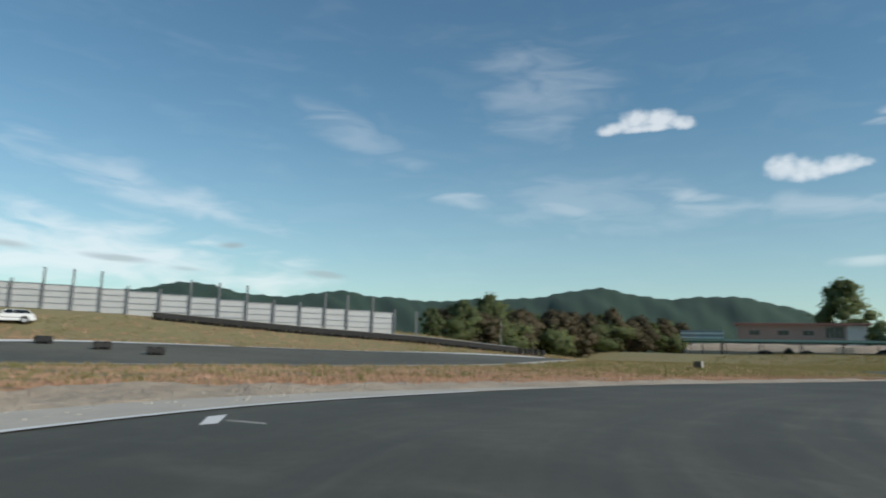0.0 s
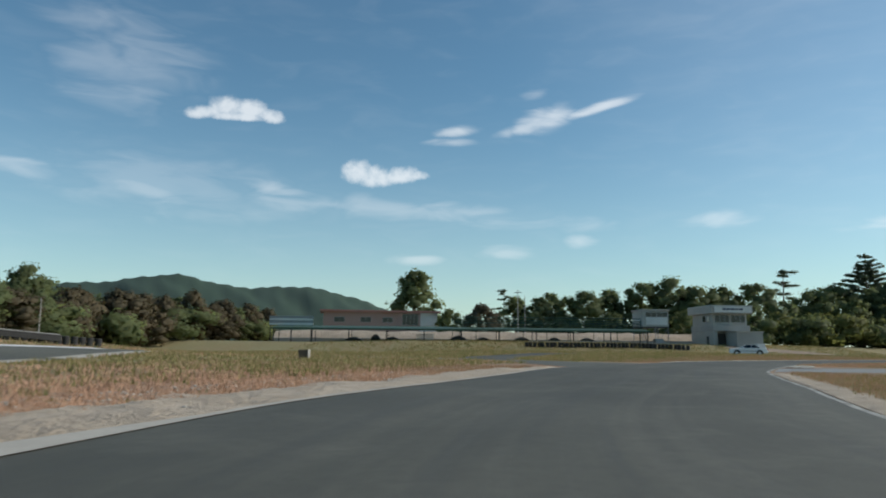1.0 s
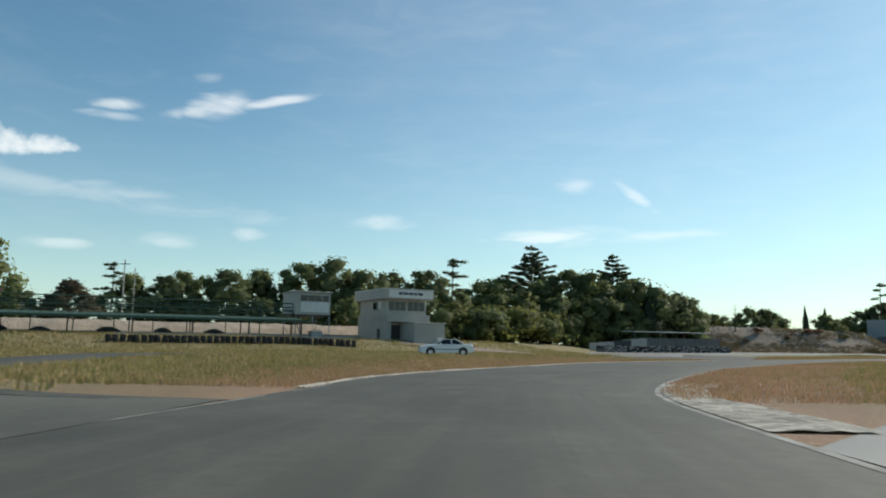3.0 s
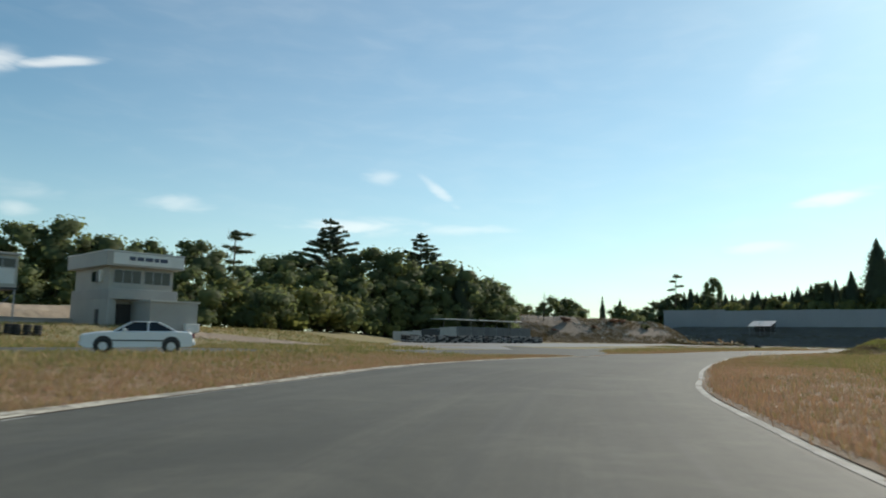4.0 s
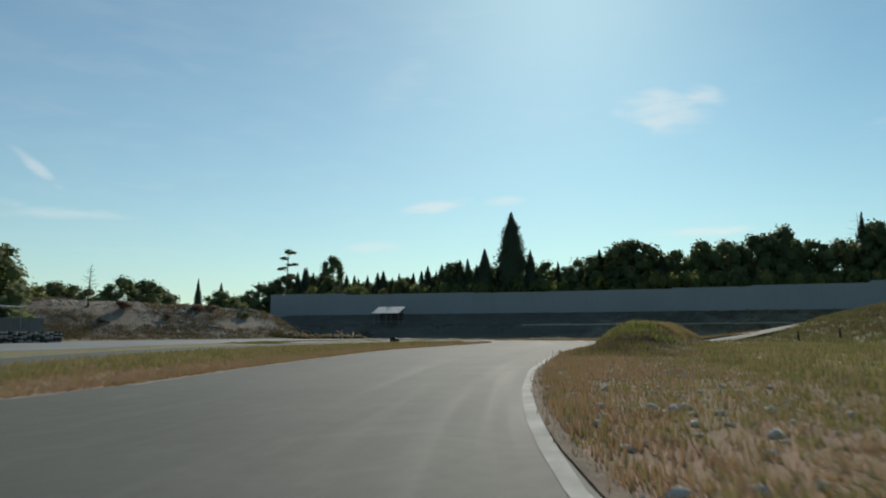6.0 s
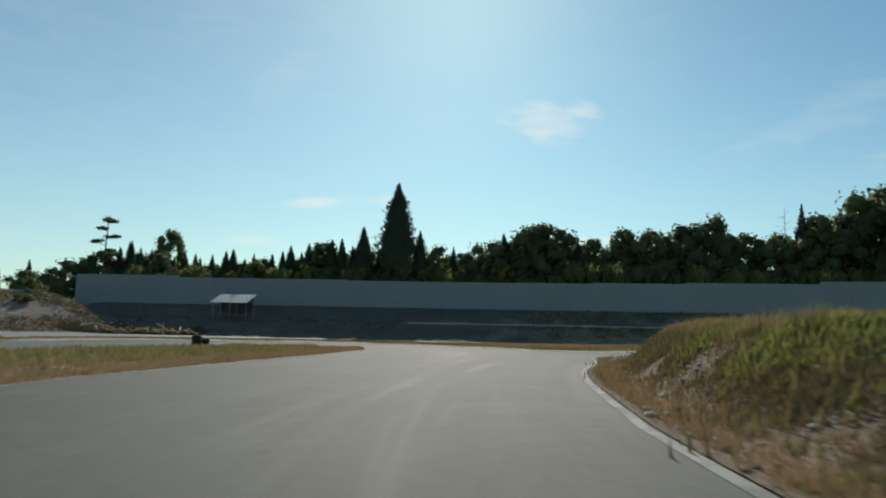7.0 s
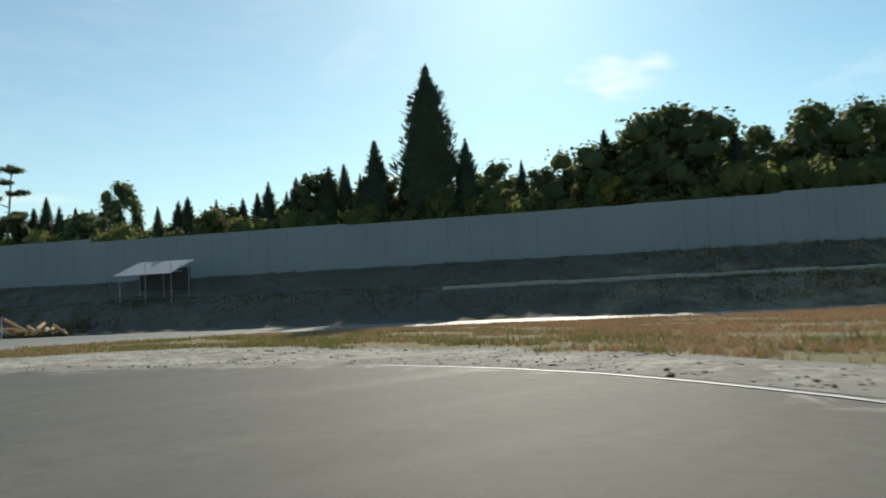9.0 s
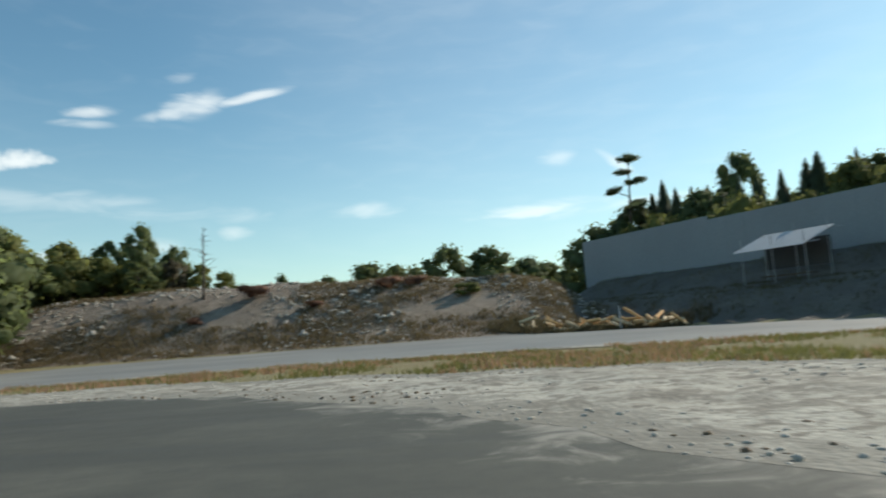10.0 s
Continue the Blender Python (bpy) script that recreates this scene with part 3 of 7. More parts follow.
def mounds(x, y):
    hill = 5.0 * np.exp(-(((x - 125) / 14) ** 2 + ((y - 84) / 18.0) ** 2)) * smoothstep(80, 100, x)
    return ridge_height(x, y) + hill


def inside(px, py, poly):
    """Which of the points lie inside a plan outline."""
    q = np.asarray(poly, float)
    x0, y0 = q[:, 0], q[:, 1]
    x1, y1 = np.roll(x0, -1), np.roll(y0, -1)
    px, py = np.asarray(px)[:, None], np.asarray(py)[:, None]
    cross = ((y0 > py) != (y1 > py)) & (px < (x1 - x0) * (py - y0) / np.where(y1 == y0, 1e-9, y1 - y0) + x0)
    return cross.sum(1) % 2 == 1


def ground_sheet():
    xs = np.concatenate([np.linspace(-4200, -200, 14), np.arange(-160, 54, 1.6), np.arange(54, 92, 0.7), np.arange(92, 240, 1.6), np.linspace(260, 4200, 14)])
    ys = np.concatenate([np.linspace(-4200, -180, 14), np.arange(-140, 78, 1.6), np.arange(78, 100, 0.7), np.arange(100, 290, 1.6), np.linspace(310, 4200, 14)])
    X, Y = np.meshgrid(xs, ys)
    Z = terrain(X, Y) - 0.012
    hilly = smoothstep(0.25, 1.5, Z)
    n = np.sin(X * 0.9 + 2 * np.sin(Y * 0.37)) * np.sin(Y * 1.1 + 1.7 * np.sin(X * 0.43)) + 0.6 * np.sin(X * 2.3 + Y * 1.7)
    Z = Z + 0.02 * n * hilly
    w = len(xs)
    # bedded below the paved surfaces
    flat = np.flatnonzero((np.abs(X.ravel() - 40) < 140) & (np.abs(Y.ravel() - 60) < 165))
    px, py, zz = X.ravel()[flat], Y.ravel()[flat], Z.ravel()
    for poly in PAVED:
        q = np.asarray(poly, float)
        q = np.concatenate([q + (np.roll(q, -1, 0) - q) * k / 4 for k in range(4)])
        for part_of in np.array_split(np.arange(len(flat)), 24):
            cand = part_of[inside(px[part_of], py[part_of], poly)]
            if len(cand):
                gap = np.sqrt((px[cand, None] - q[None, :, 0]) ** 2 + (py[cand, None] - q[None, :, 1]) ** 2).min(1)
                zz[flat[cand[gap > 2.4]]] -= 0.15
    Z = zz.reshape(Z.shape)
    verts = np.stack([X.ravel(), Y.ravel(), Z.ravel()], 1)
    i = np.arange(len(ys) - 1)[:, None] * w + np.arange(w - 1)[None, :]
    faces = np.stack([i, i + 1, i + 1 + w, i + w], -1).reshape(-1, 4)
    me = raw("ground", verts.tolist(), faces.tolist(), GRASS, True)
    me.materials.append(RUBBLE)
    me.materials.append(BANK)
    me.materials.append(MOUND)
    c = verts[faces].mean(1)
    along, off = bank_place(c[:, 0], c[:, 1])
    idx = np.zeros(len(faces), int)
    idx[(c[:, 1] > 176) & (c[:, 2] > 0.15) & (c[:, 0] > 8) & (c[:, 0] < 101)] = 1
    idx[ridge_height(c[:, 0], c[:, 1]) > 0.1] = 3
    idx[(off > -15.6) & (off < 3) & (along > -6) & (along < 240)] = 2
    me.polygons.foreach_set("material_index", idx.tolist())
    # how near the track edge: reddish dry grass there, greener beyond
    pts = verts[:, :2]
    near = np.full(len(pts), 99.0)
    core = (np.abs(pts[:, 0] - 40) < 130) & (np.abs(pts[:, 1] - 30) < 150)
    for line in (TRACK_LEFT, TRACK_RIGHT):
        q = line[::2]
        d = np.sqrt(((pts[core][:, None, :] - q[None, :, :]) ** 2).sum(-1)).min(1)
        near[core] = np.minimum(near[core], d)
    near[(pts[:, 1] < -10) & (pts[:, 0] < 30)] -= 7.0
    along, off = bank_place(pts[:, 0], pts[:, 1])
    # dry towards the far end; the north end's tree shade is kept as darker colour
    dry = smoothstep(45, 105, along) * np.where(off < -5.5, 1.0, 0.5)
    me.attributes.new("dry_and_lit", "FLOAT", "POINT").data.foreach_set("value", dry.astype(np.float32))
    me.attributes.new("edge_distance", "FLOAT", "POINT").data.foreach_set("value", near.astype(np.float32))
    return tagged(new("ground", me), "dry brown and olive grass ground with earth mounds", "ground", kind="structure")


ground = ground_sheet()


def ribbon(a, b, lift=0.0):
    """A strip between two plan lines, laid on the ground."""
    n = max(len(a), len(b))
    pick = lambda p: np.stack([np.interp(np.linspace(0, 1, n), np.linspace(0, 1, len(p)), p[:, k]) for k in (0, 1)], 1)
    a, b = pick(np.asarray(a)), pick(np.asarray(b))
    cols = 9
    rows = [a + (b - a) * k / (cols - 1) for k in range(cols)]
    verts = [(p[0], p[1], float(terrain(p[0], p[1])) + lift) for r in rows for p in r]
    faces = [(k * n + i, k * n + i + 1, (k + 1) * n + i + 1, (k + 1) * n + i) for k in range(cols - 1) for i in range(n - 1)]
    return verts, faces


def face_up(me):
    bm = bmesh.new()
    bm.from_mesh(me)
    for f in bm.faces:
        f.normal_update()
        if f.normal.z < 0:
            f.normal_flip()
    bm.to_mesh(me)
    bm.free()
    return me


def surface(name, verts, faces, mat, label, category):
    return tagged(new(name, face_up(raw(name, verts, faces, mat))), label, category, kind="structure")


def uneven(x, y, scale=1.0, seed=0.0, octaves=5):
    """Fractal unevenness of loose ground, about -1 to 1, at plan points."""
    return np.array([noise.fractal(Vector((a * scale, b * scale, seed)), 0.7, 2.1, octaves) for a, b in zip(np.ravel(x), np.ravel(y))]).reshape(np.shape(x))


def filled(outline, step=2.5):
    """Triangles that fill a plan outline, with inner points every step metres."""
    q = np.asarray(outline, float)
    q = q[np.linalg.norm(q - np.roll(q, 1, 0), axis=1) > 0.05]
    gx, gy = np.meshgrid(np.arange(q[:, 0].min(), q[:, 0].max(), step), np.arange(q[:, 1].min(), q[:, 1].max(), step))
    g = np.stack([gx.ravel(), gy.ravel()], 1)
    g = g[inside(g[:, 0], g[:, 1], q)]
    pts = [Vector(p) for p in np.vstack([q, g]).tolist()]
    loop = list(range(len(q)))
    v, _, f, *_ = geometry.delaunay_2d_cdt(pts, [], [loop], 1, 1e-4)
    return np.array([(p.x, p.y) for p in v]), f


def paved(name, outline, mat, lift, label, category, rough=0.0, step=2.5):
    v, f = filled(outline, step)
    z = terrain(v[:, 0], v[:, 1]) + lift
    if rough:
        q = np.asarray(outline, float)
        q = np.concatenate([q + (np.roll(q, -1, 0) - q) * k / 5 for k in range(5)])
        gap = np.concatenate([np.sqrt(((c[:, None, :] - q[None]) ** 2).sum(-1)).min(1) for c in np.array_split(v, 40)])
        z = z + smoothstep(0.1, 3.0, gap) * rough * np.maximum(uneven(v[:, 0], v[:, 1], 0.45, 5.0) + 0.35, -0.05)
    ob = surface(name, np.column_stack([v, z]).tolist(), f, mat, label, category)
    if rough:
        ob.data.polygons.foreach_set("use_smooth", [True] * len(ob.data.polygons))
        ob.data.attributes.new("bare", "FLOAT", "POINT").data.foreach_set("value", np.clip(1 - gap / 2.2, 0, 1).astype(np.float32))
    return ob


def edge_line(name, path, offset, width, mat, lift, label, category, gaps=0.0, seed=1):
    rnd = random.Random(seed)
    p = np.asarray(path)
    d = np.gradient(p, axis=0)
    d /= np.linalg.norm(d, axis=1, keepdims=True)
    side = np.stack([-d[:, 1], d[:, 0]], 1)
    verts, faces = [], []
    for q, s in zip(p, side):
        wob = rnd.uniform(-0.04, 0.04)
        for k in (offset + wob, offset + width + wob * 0.5):
            c = q + s * k
            verts.append((c[0], c[1], float(terrain(c[0], c[1])) + lift))
    for i in range(len(p) - 1):
        if rnd.random() >= gaps:
            faces.append((2 * i, 2 * i + 1, 2 * i + 3, 2 * i + 2))
    return surface(name, verts, faces, mat, label, category)


track = surface("track", *ribbon(TRACK_LEFT, TRACK_RIGHT), ASPHALT, "dark grey asphalt race track with dusty patches", "road")
lane_n = len(track.data.vertices) // 9
lane = np.zeros((9, lane_n, 3), np.float32)
lane[:, :, 0] = np.linspace(0, 11.5, 9)[:, None]
lane[:, :, 1] = np.linspace(0, 250, lane_n)[None, :]
track.data.attributes.new("lane", "FLOAT_VECTOR", "POINT").data.foreach_set("vector", lane.ravel())
surface("back_road", *ribbon(WEST_ROAD_LOW, WEST_ROAD_TOP, 0.008), DUSTY_ROAD, "dusty grey asphalt return road behind the verge", "road")
junction = paved("junction_road", JUNCTION, ASPHALT, 0.004, "grey asphalt loop that joins the hairpin", "road", step=1.2)
spot = np.array([v.co[:2] for v in junction.data.vertices])
for v in junction.data.vertices:
    v.co.z -= 0.004 * float(smoothstep(74, 78, v.co.x) * smoothstep(124, 121, v.co.y))
rim = OUTER_LOW[(OUTER_LOW[:, 0] > 66) & (OUTER_LOW[:, 1] > 106)]
spill = 1 - np.sqrt(((spot[:, None] - rim[None]) ** 2).sum(-1)).min(1) / np.interp(spot[:, 1], (106, 122, 132, 140), (2.2, 2.6, 4.5, 2.5))
lane = np.zeros((len(spot), 3), np.float32)
lane[:, 0] = np.clip(11.5 * (118.2 - spot[:, 1]) / 19.2, -30, np.where(spot[:, 0] > 74, 11.5, 6.0))
lane[:, 1] = 250 + (spot[:, 0] - 82) * 0.9 - 130 * smoothstep(120, 136, spot[:, 1]) - 60 * smoothstep(72, 50, spot[:, 0])
junction.data.attributes.new("lane", "FLOAT_VECTOR", "POINT").data.foreach_set("vector", lane.ravel())
junction.data.attributes.new("edge_dust", "FLOAT", "POINT").data.foreach_set("value", np.clip(spill, 0, 1).astype(np.float32))
paved("cross_road", CROSS_ROAD, PALE_ROAD, 0.0, "pale asphalt cross road through the grass", "road")
paved("exit_road", EXIT_ROAD, DUSTY_ROAD, 0.0, "pale dusty asphalt exit beside the earth mound", "road")
paved("service_road", SERVICE, PALE_ROAD, 0.0, "pale dusty service road below the bank", "road")
RISE_FACE = [(-25.5 + 0.825 * k - 0.565 * o, 78 + 0.565 * k + 0.825 * o) for k, o in ((10, -3.2), (20, -3.9), (30, -3.4), (40, -3.9), (50, -3.5), (58, -2.6), (58, 0.6), (46, 1.0), (34, 0.7), (22, 1.1), (10, 0.6))]
paved("bare_rise", RISE_FACE, RUBBLE, 0.02, "bare pale-brown earth face before the wood", "earth", step=1.5)
APRON = [(92.75, 107.5), (94.1, 104.75), (99, 103.1), (113.5, 101.8), (116, 102.6), (107, 104.2), (101, 105.2), (98.2, 106.6), (96.6, 108.9), (95.2, 111.6), (94.3, 113.2), (93.7, 111.4)]
paved("gravel_apron", APRON, GRAVEL, 0.016, "pale gravel apron beside the exit road", "gravel")
edge_line("track_edge_left", TRACK_LEFT[(TRACK_LEFT[:, 1] > -18) & (TRACK_LEFT[:, 0] < 74)], -0.2, 0.10, LINE, 0.006, "worn off-white edge line on the track", "road marking", 0.16, 3)
edge_line("track_edge_right", TRACK_RIGHT, 0.02, 0.17, LINE, 0.006, "worn off-white edge line on the track", "road marking", 0.0, 4)
edge_line("back_road_edge", WEST_ROAD_TOP[:60], -1.7, 1.8, WHITE, 0.035, "pale worn edge line of the return road", "road marking", 0.05, 6)
edge_line("back_road_verge", WEST_ROAD_LOW[:60], 0.0, 1.5, EDGING, 0.035, "pale worn edge line of the return road", "road marking", 0.03, 7)
surface("paint_mark", [(12.28, -58.01, 0.006), (12.08, -57.7, 0.006), (10.54, -57.37, 0.006), (10.91, -57.75, 0.006)], [(0, 1, 2, 3)], WHITE, "short white paint mark on the track", "road marking")
surface("faint_mark", [(11.75, -57.53, 0.006), (12.4, -56.97, 0.006), (12.13, -56.94, 0.006), (11.47, -57.48, 0.006)], [(0, 1, 2, 3)], LINE, "faint worn paint mark on the track", "road marking")
surface("corner_mark", [(17.6, 63.2, 0.012), (17.75, 63.35, 0.012), (20.7, 60.9, 0.012), (20.5, 60.7, 0.012), (19.0, 59.4, 0.012), (18.9, 59.55, 0.012), (20.35, 60.8, 0.012)], [(0, 1, 2, 6), (6, 2, 3, 4, 5)], LINE, "worn white painted corner at the road fork", "road marking")
edge_line("hairpin_edge", OUTER_LOW[(OUTER_LOW[:, 0] > 90) & (OUTER_LOW[:, 1] < 123.5)], -0.3, 0.12, WHITE, 0.012, "white edge line round the hairpin", "road marking", 0.0, 5)


# ---- the grey wall on the bank ----
def build_wall():
    wall = thing("wall_north", "long grey panel wall stepping along the top of the bank", "wall", kind="structure")
    steps = [(-0.2, 18), (18, 46.5), (46.5, 62.5), (62.5, 73.4), (73.4, 85), (85, 99), (99, 118), (118, 140), (140, 175), (175, 215)]
    tops = [9.6, 9.25, 9.1, 9.1, 9.15, 9.3, 9.5, 9.9, 10.5, 11.2]
    for (s0, s1), top in zip(steps, tops):
        n = max(1, round((s1 - s0) / 2.0))
        for k in range(n):
            a, b = s0 + (s1 - s0) * k / n, s0 + (s1 - s0) * (k + 1) / n
            pa, pb = WALL_A + WALL_U * a + WALL_N * float(wall_bend(min(a, 160))), WALL_A + WALL_U * b + WALL_N * float(wall_bend(min(b, 160)))
            d = (pb - pa) / np.linalg.norm(pb - pa)
            m = Matrix(((d[0], -d[1], 0, pa[0]), (d[1], d[0], 0, pa[1]), (0, 0, 1, 0), (0, 0, 0, 1)))
            base = float(terrain(*(pa - WALL_N * 0.4))) - 0.5
            w = np.linalg.norm(pb - pa)
            bm = boxed(0.006, w - 0.006, 0.0, 0.16 + 0.012 * (k % 2), base, top, bevel=0.01)
            bm.transform(m)
            part("panel", bm, PANEL, wall)
    return wall


build_wall()


# ---- trees ----
def ball(n=2):
    """A rounded cube as corners and quads, the inner mass of a leaf clump."""
    verts, faces, at = [], [], {}
    for axis in range(3):
        for sign in (-1, 1):
            for a in range(n):
                for b in range(n):
                    ring = []
                    for u, w in ((a, b), (a + 1, b), (a + 1, b + 1), (a, b + 1)):
                        p = [0, 0, 0]
                        p[axis], p[(axis + 1) % 3], p[(axis + 2) % 3] = sign * n, 2 * u - n, 2 * w - n
                        key = tuple(p)
                        if key not in at:
                            at[key] = len(verts)
                            verts.append(Vector(p).normalized()[:])
                        ring.append(at[key])
                    faces.append(ring if sign > 0 else ring[::-1])
    return np.array(verts), np.array(faces)


BALL_V, BALL_F = ball()


def sprays(q, out, long, wide, rng, loose=0.8):
    """Leaf sprays at the points q: bent diamonds that lie across the direction out, long by wide."""
    unit = lambda d: d / np.maximum(np.linalg.norm(d, axis=1, keepdims=True), 1e-6)
    n = unit(out + loose * unit(rng.normal(0, 1, q.shape)))
    a = unit(np.cross(n, rng.normal(0, 1, q.shape)))
    b = np.cross(n, a)
    s = (long * rng.uniform(0.55, 1.35, len(q)))[:, None]
    w = s * (wide * rng.uniform(0.7, 1.3, len(q)))[:, None]
    return np.stack([q - a * s, q - b * w + n * s * 0.15, q + a * s, q + b * w + n * s * 0.2], 1).reshape(-1, 3)


def foliage(blobs, size, rnd, core=0.56, wide=0.62):
    """Small leaf sprays over rounded clumps, each clump with a dense uneven inner mass; gives corners, faces and each corner's clump centre."""
    rng = np.random.default_rng(rnd.randrange(1 << 30))
    verts, faces, home, k = [], [], [], 0
    for c, r, squash, count in blobs:
        c, flat = np.array(c), np.array((1, 1, squash))
        bump = rng.uniform(0.72, 1.12, (len(BALL_V), 1))
        d = rng.normal(0, 1, (count, 3))
        d /= np.linalg.norm(d, axis=1, keepdims=True)
        q = c + d * flat * r * (core * 0.95 + (1.0 - core * 0.95) * rng.random((count, 1)) ** 1.35)
        v = np.vstack([c + BALL_V * flat * bump * r * core, sprays(q, d * 1.3, np.full(count, size), np.full(count, wide), rng)])
        nb = len(BALL_V)
        faces += [BALL_F + k, np.arange(count * 4).reshape(-1, 4) + k + nb]
        verts.append(v), home.append(np.repeat(c[None], len(v), 0))
        k += len(v)
    return np.vstack(verts), np.vstack(faces), np.vstack(home)


def crown_mesh(name, verts, faces, home, leaf):
    """A foliage mesh whose normals follow its clumps and the round of the whole crown."""
    me = raw(name, verts.tolist(), faces.tolist(), leaf, True)
    p = verts
    mid = p.mean(0)
    unit = lambda d: d / np.maximum(np.linalg.norm(d, axis=1, keepdims=True), 1e-6)
    loose = np.random.default_rng(len(p)).normal(0, 1, p.shape)
    d = 0.45 * unit(p - mid * (0.9, 0.9, 0.8)) + 0.45 * unit(p - home) + 0.2 * unit(loose)
    me.normals_split_custom_set_from_vertices(unit(d).tolist())
    return me


def tree_parts(name, label, category, trunk_bm, leaves, leaf, group):
    t = thing(name, label, category, group=group)
    part("trunk", trunk_bm, BARK, t)
    ob = new("crown", crown_mesh("crown", *leaves, leaf))
    ob.parent = t
    return t


def broadleaf(seed, height, radius, leaf, label, clumps=42, per=58, leaf_size=0.255, low=0.06, name="broadleaf_tree", group="trees"):
    rnd = random.Random(seed)
    bm = bmesh.new()
    tube(bm, (0, 0, -0.5), (0.1, 0, height * 0.35), 0.035 * height * 0.5, 0.02 * height * 0.6, 8)
    blobs = []
    for i in range(clumps):
        h = low + (0.93 - low) * ((i + rnd.random()) / clumps)
        prof = math.sin(math.pi * min(1, (h - low + 0.18) / (1.12 - low))) ** 0.6
        a = i * 2.4 + rnd.uniform(-0.6, 0.6)
        r = radius * prof * rnd.uniform(0.3, 0.82)
        c = Vector((r * math.cos(a), r * math.sin(a), h * height))
        if i % 3 == 0:
            tube(bm, (0.1, 0, height * rnd.uniform(0.2, 0.4)), c, 0.02 * height * 0.35, 0.02, 5)
        blobs.append((c, radius * rnd.uniform(0.2, 0.38) * (0.7 + 0.4 * prof), 0.85, per))
    return tree_parts(name, label, "tree", bm, foliage(blobs, leaf_size, rnd), leaf, group)


def pine(seed, height, spread, label, pads=9, group="trees", first=0.45):
    """A tall pine with a bare leaning trunk and flat needle pads."""
    rnd = random.Random(seed)
    bm = bmesh.new()
    lean = Vector((rnd.uniform(-0.06, 0.06), rnd.uniform(-0.06, 0.06), 1.0))
    at = lambda h: Vector((lean.x * h * height + 0.25 * math.sin(h * 5), lean.y * h * height, h * height))
    for k in range(6):
        tube(bm, at(k / 6) - Vector((0, 0, 0.4 if k == 0 else 0.05)), at((k + 1) / 6), 0.024 * height * (1 - k / 7.5) * 0.6, 0.024 * height * (1 - (k + 1) / 7.5) * 0.6, 7)
    blobs = []
    for i in range(pads):
        h = first + (1 - first) * (i + 0.4) / pads
        a = i * 2.4 + rnd.uniform(-0.5, 0.5)
        r = spread * (1.05 - 0.75 * (h - first) / (1 - first)) * rnd.uniform(0.55, 1.0)
        c = at(h) + Vector((math.cos(a) * r * 0.75, math.sin(a) * r * 0.75, rnd.uniform(-0.2, 0.5)))
        tube(bm, at(h - 0.03), c, 0.07, 0.03, 5)
        for _ in range(3):
            c2 = c + Vector((rnd.gauss(0, 0.3), rnd.gauss(0, 0.3), rnd.gauss(0, 0.06))) * spread * 0.45
            blobs.append((c2, spread * rnd.uniform(0.2, 0.32), 0.36, 64))
    blobs.append((at(0.97), spread * 0.3, 0.7, 60))
    return tree_parts("pine_tree", label, "tree", bm, foliage(blobs, 0.19, rnd, 0.6, 0.4), LEAF_DARK, group)


def conifer(seed, height, radius, label, ragged=0.2, count=2600, spray=0.34, taper=0.85, column=1.0, group="trees"):
    """A pointed conifer: a dense inner cone and needle sprays whose tips turn up; ragged lets its outline bulge and break, column is where its sides run straight."""
    rnd = random.Random(seed)
    rng = np.random.default_rng(seed)
    bm = bmesh.new()
    tube(bm, (0, 0, -0.5), (0, 0, height * 0.97), 0.02 * height * 0.6, 0.03, 7)
    ph = rng.uniform(0, 6.28, 6)
    side = lambda h: radius * np.minimum(1.0, ((1 - h) / column)) ** taper * (0.82 + 0.18 * np.minimum(1, h * 8))
    bulge = lambda a, h: 1 + ragged * (0.5 * np.sin(2 * a + 21 * h + ph[0]) + 0.45 * np.sin(3 * a - 34 * h + ph[1]) + 0.4 * np.sin(5 * a + 55 * h + ph[2]))
    rings, seg = 26, 12
    hh, aa = np.meshgrid(np.linspace(0.02, 0.985, rings), np.arange(seg) * 2 * np.pi / seg, indexing="ij")
    rr = side(hh) * bulge(aa, hh) * rng.uniform(0.68, 0.84, hh.shape)
    inner = np.stack([rr * np.cos(aa), rr * np.sin(aa), hh * height], -1).reshape(-1, 3)
    quad = np.array([(i * seg + k, i * seg + (k + 1) % seg, (i + 1) * seg + (k + 1) % seg, (i + 1) * seg + k) for i in range(rings - 1) for k in range(seg)])
    h = 1 - rng.random(count) ** 0.62 * 0.98
    a = rng.uniform(0, 2 * np.pi, count)
    r = side(h) * bulge(a, h) * rng.uniform(0.74, 1.06, count)
    q = np.stack([r * np.cos(a), r * np.sin(a), h * height], 1)
    away = np.stack([np.cos(a), np.sin(a), np.full(count, 0.9)], 1) / 1.35
    across = np.stack([-np.sin(a), np.cos(a), rng.normal(0, 0.3, count)], 1)
    s = spray * rng.uniform(0.6, 1.35, count)[:, None] * np.clip(0.45 + 2.2 * (1 - h), 0.45, 1)[:, None]
    leaf = np.stack([q - away * s * 0.6, q + across * s * 0.42, q + away * s, q - across * s * 0.42], 1).reshape(-1, 3)
    v = np.vstack([inner, leaf])
    f = np.vstack([quad, np.arange(count * 4).reshape(-1, 4) + len(inner)])
    home = v * (0.35, 0.35, 1.0) - (0, 0, 0.3)
    return tree_parts("conifer_tree", label, "tree", bm, (v, f, home), LEAF_DARK, group)


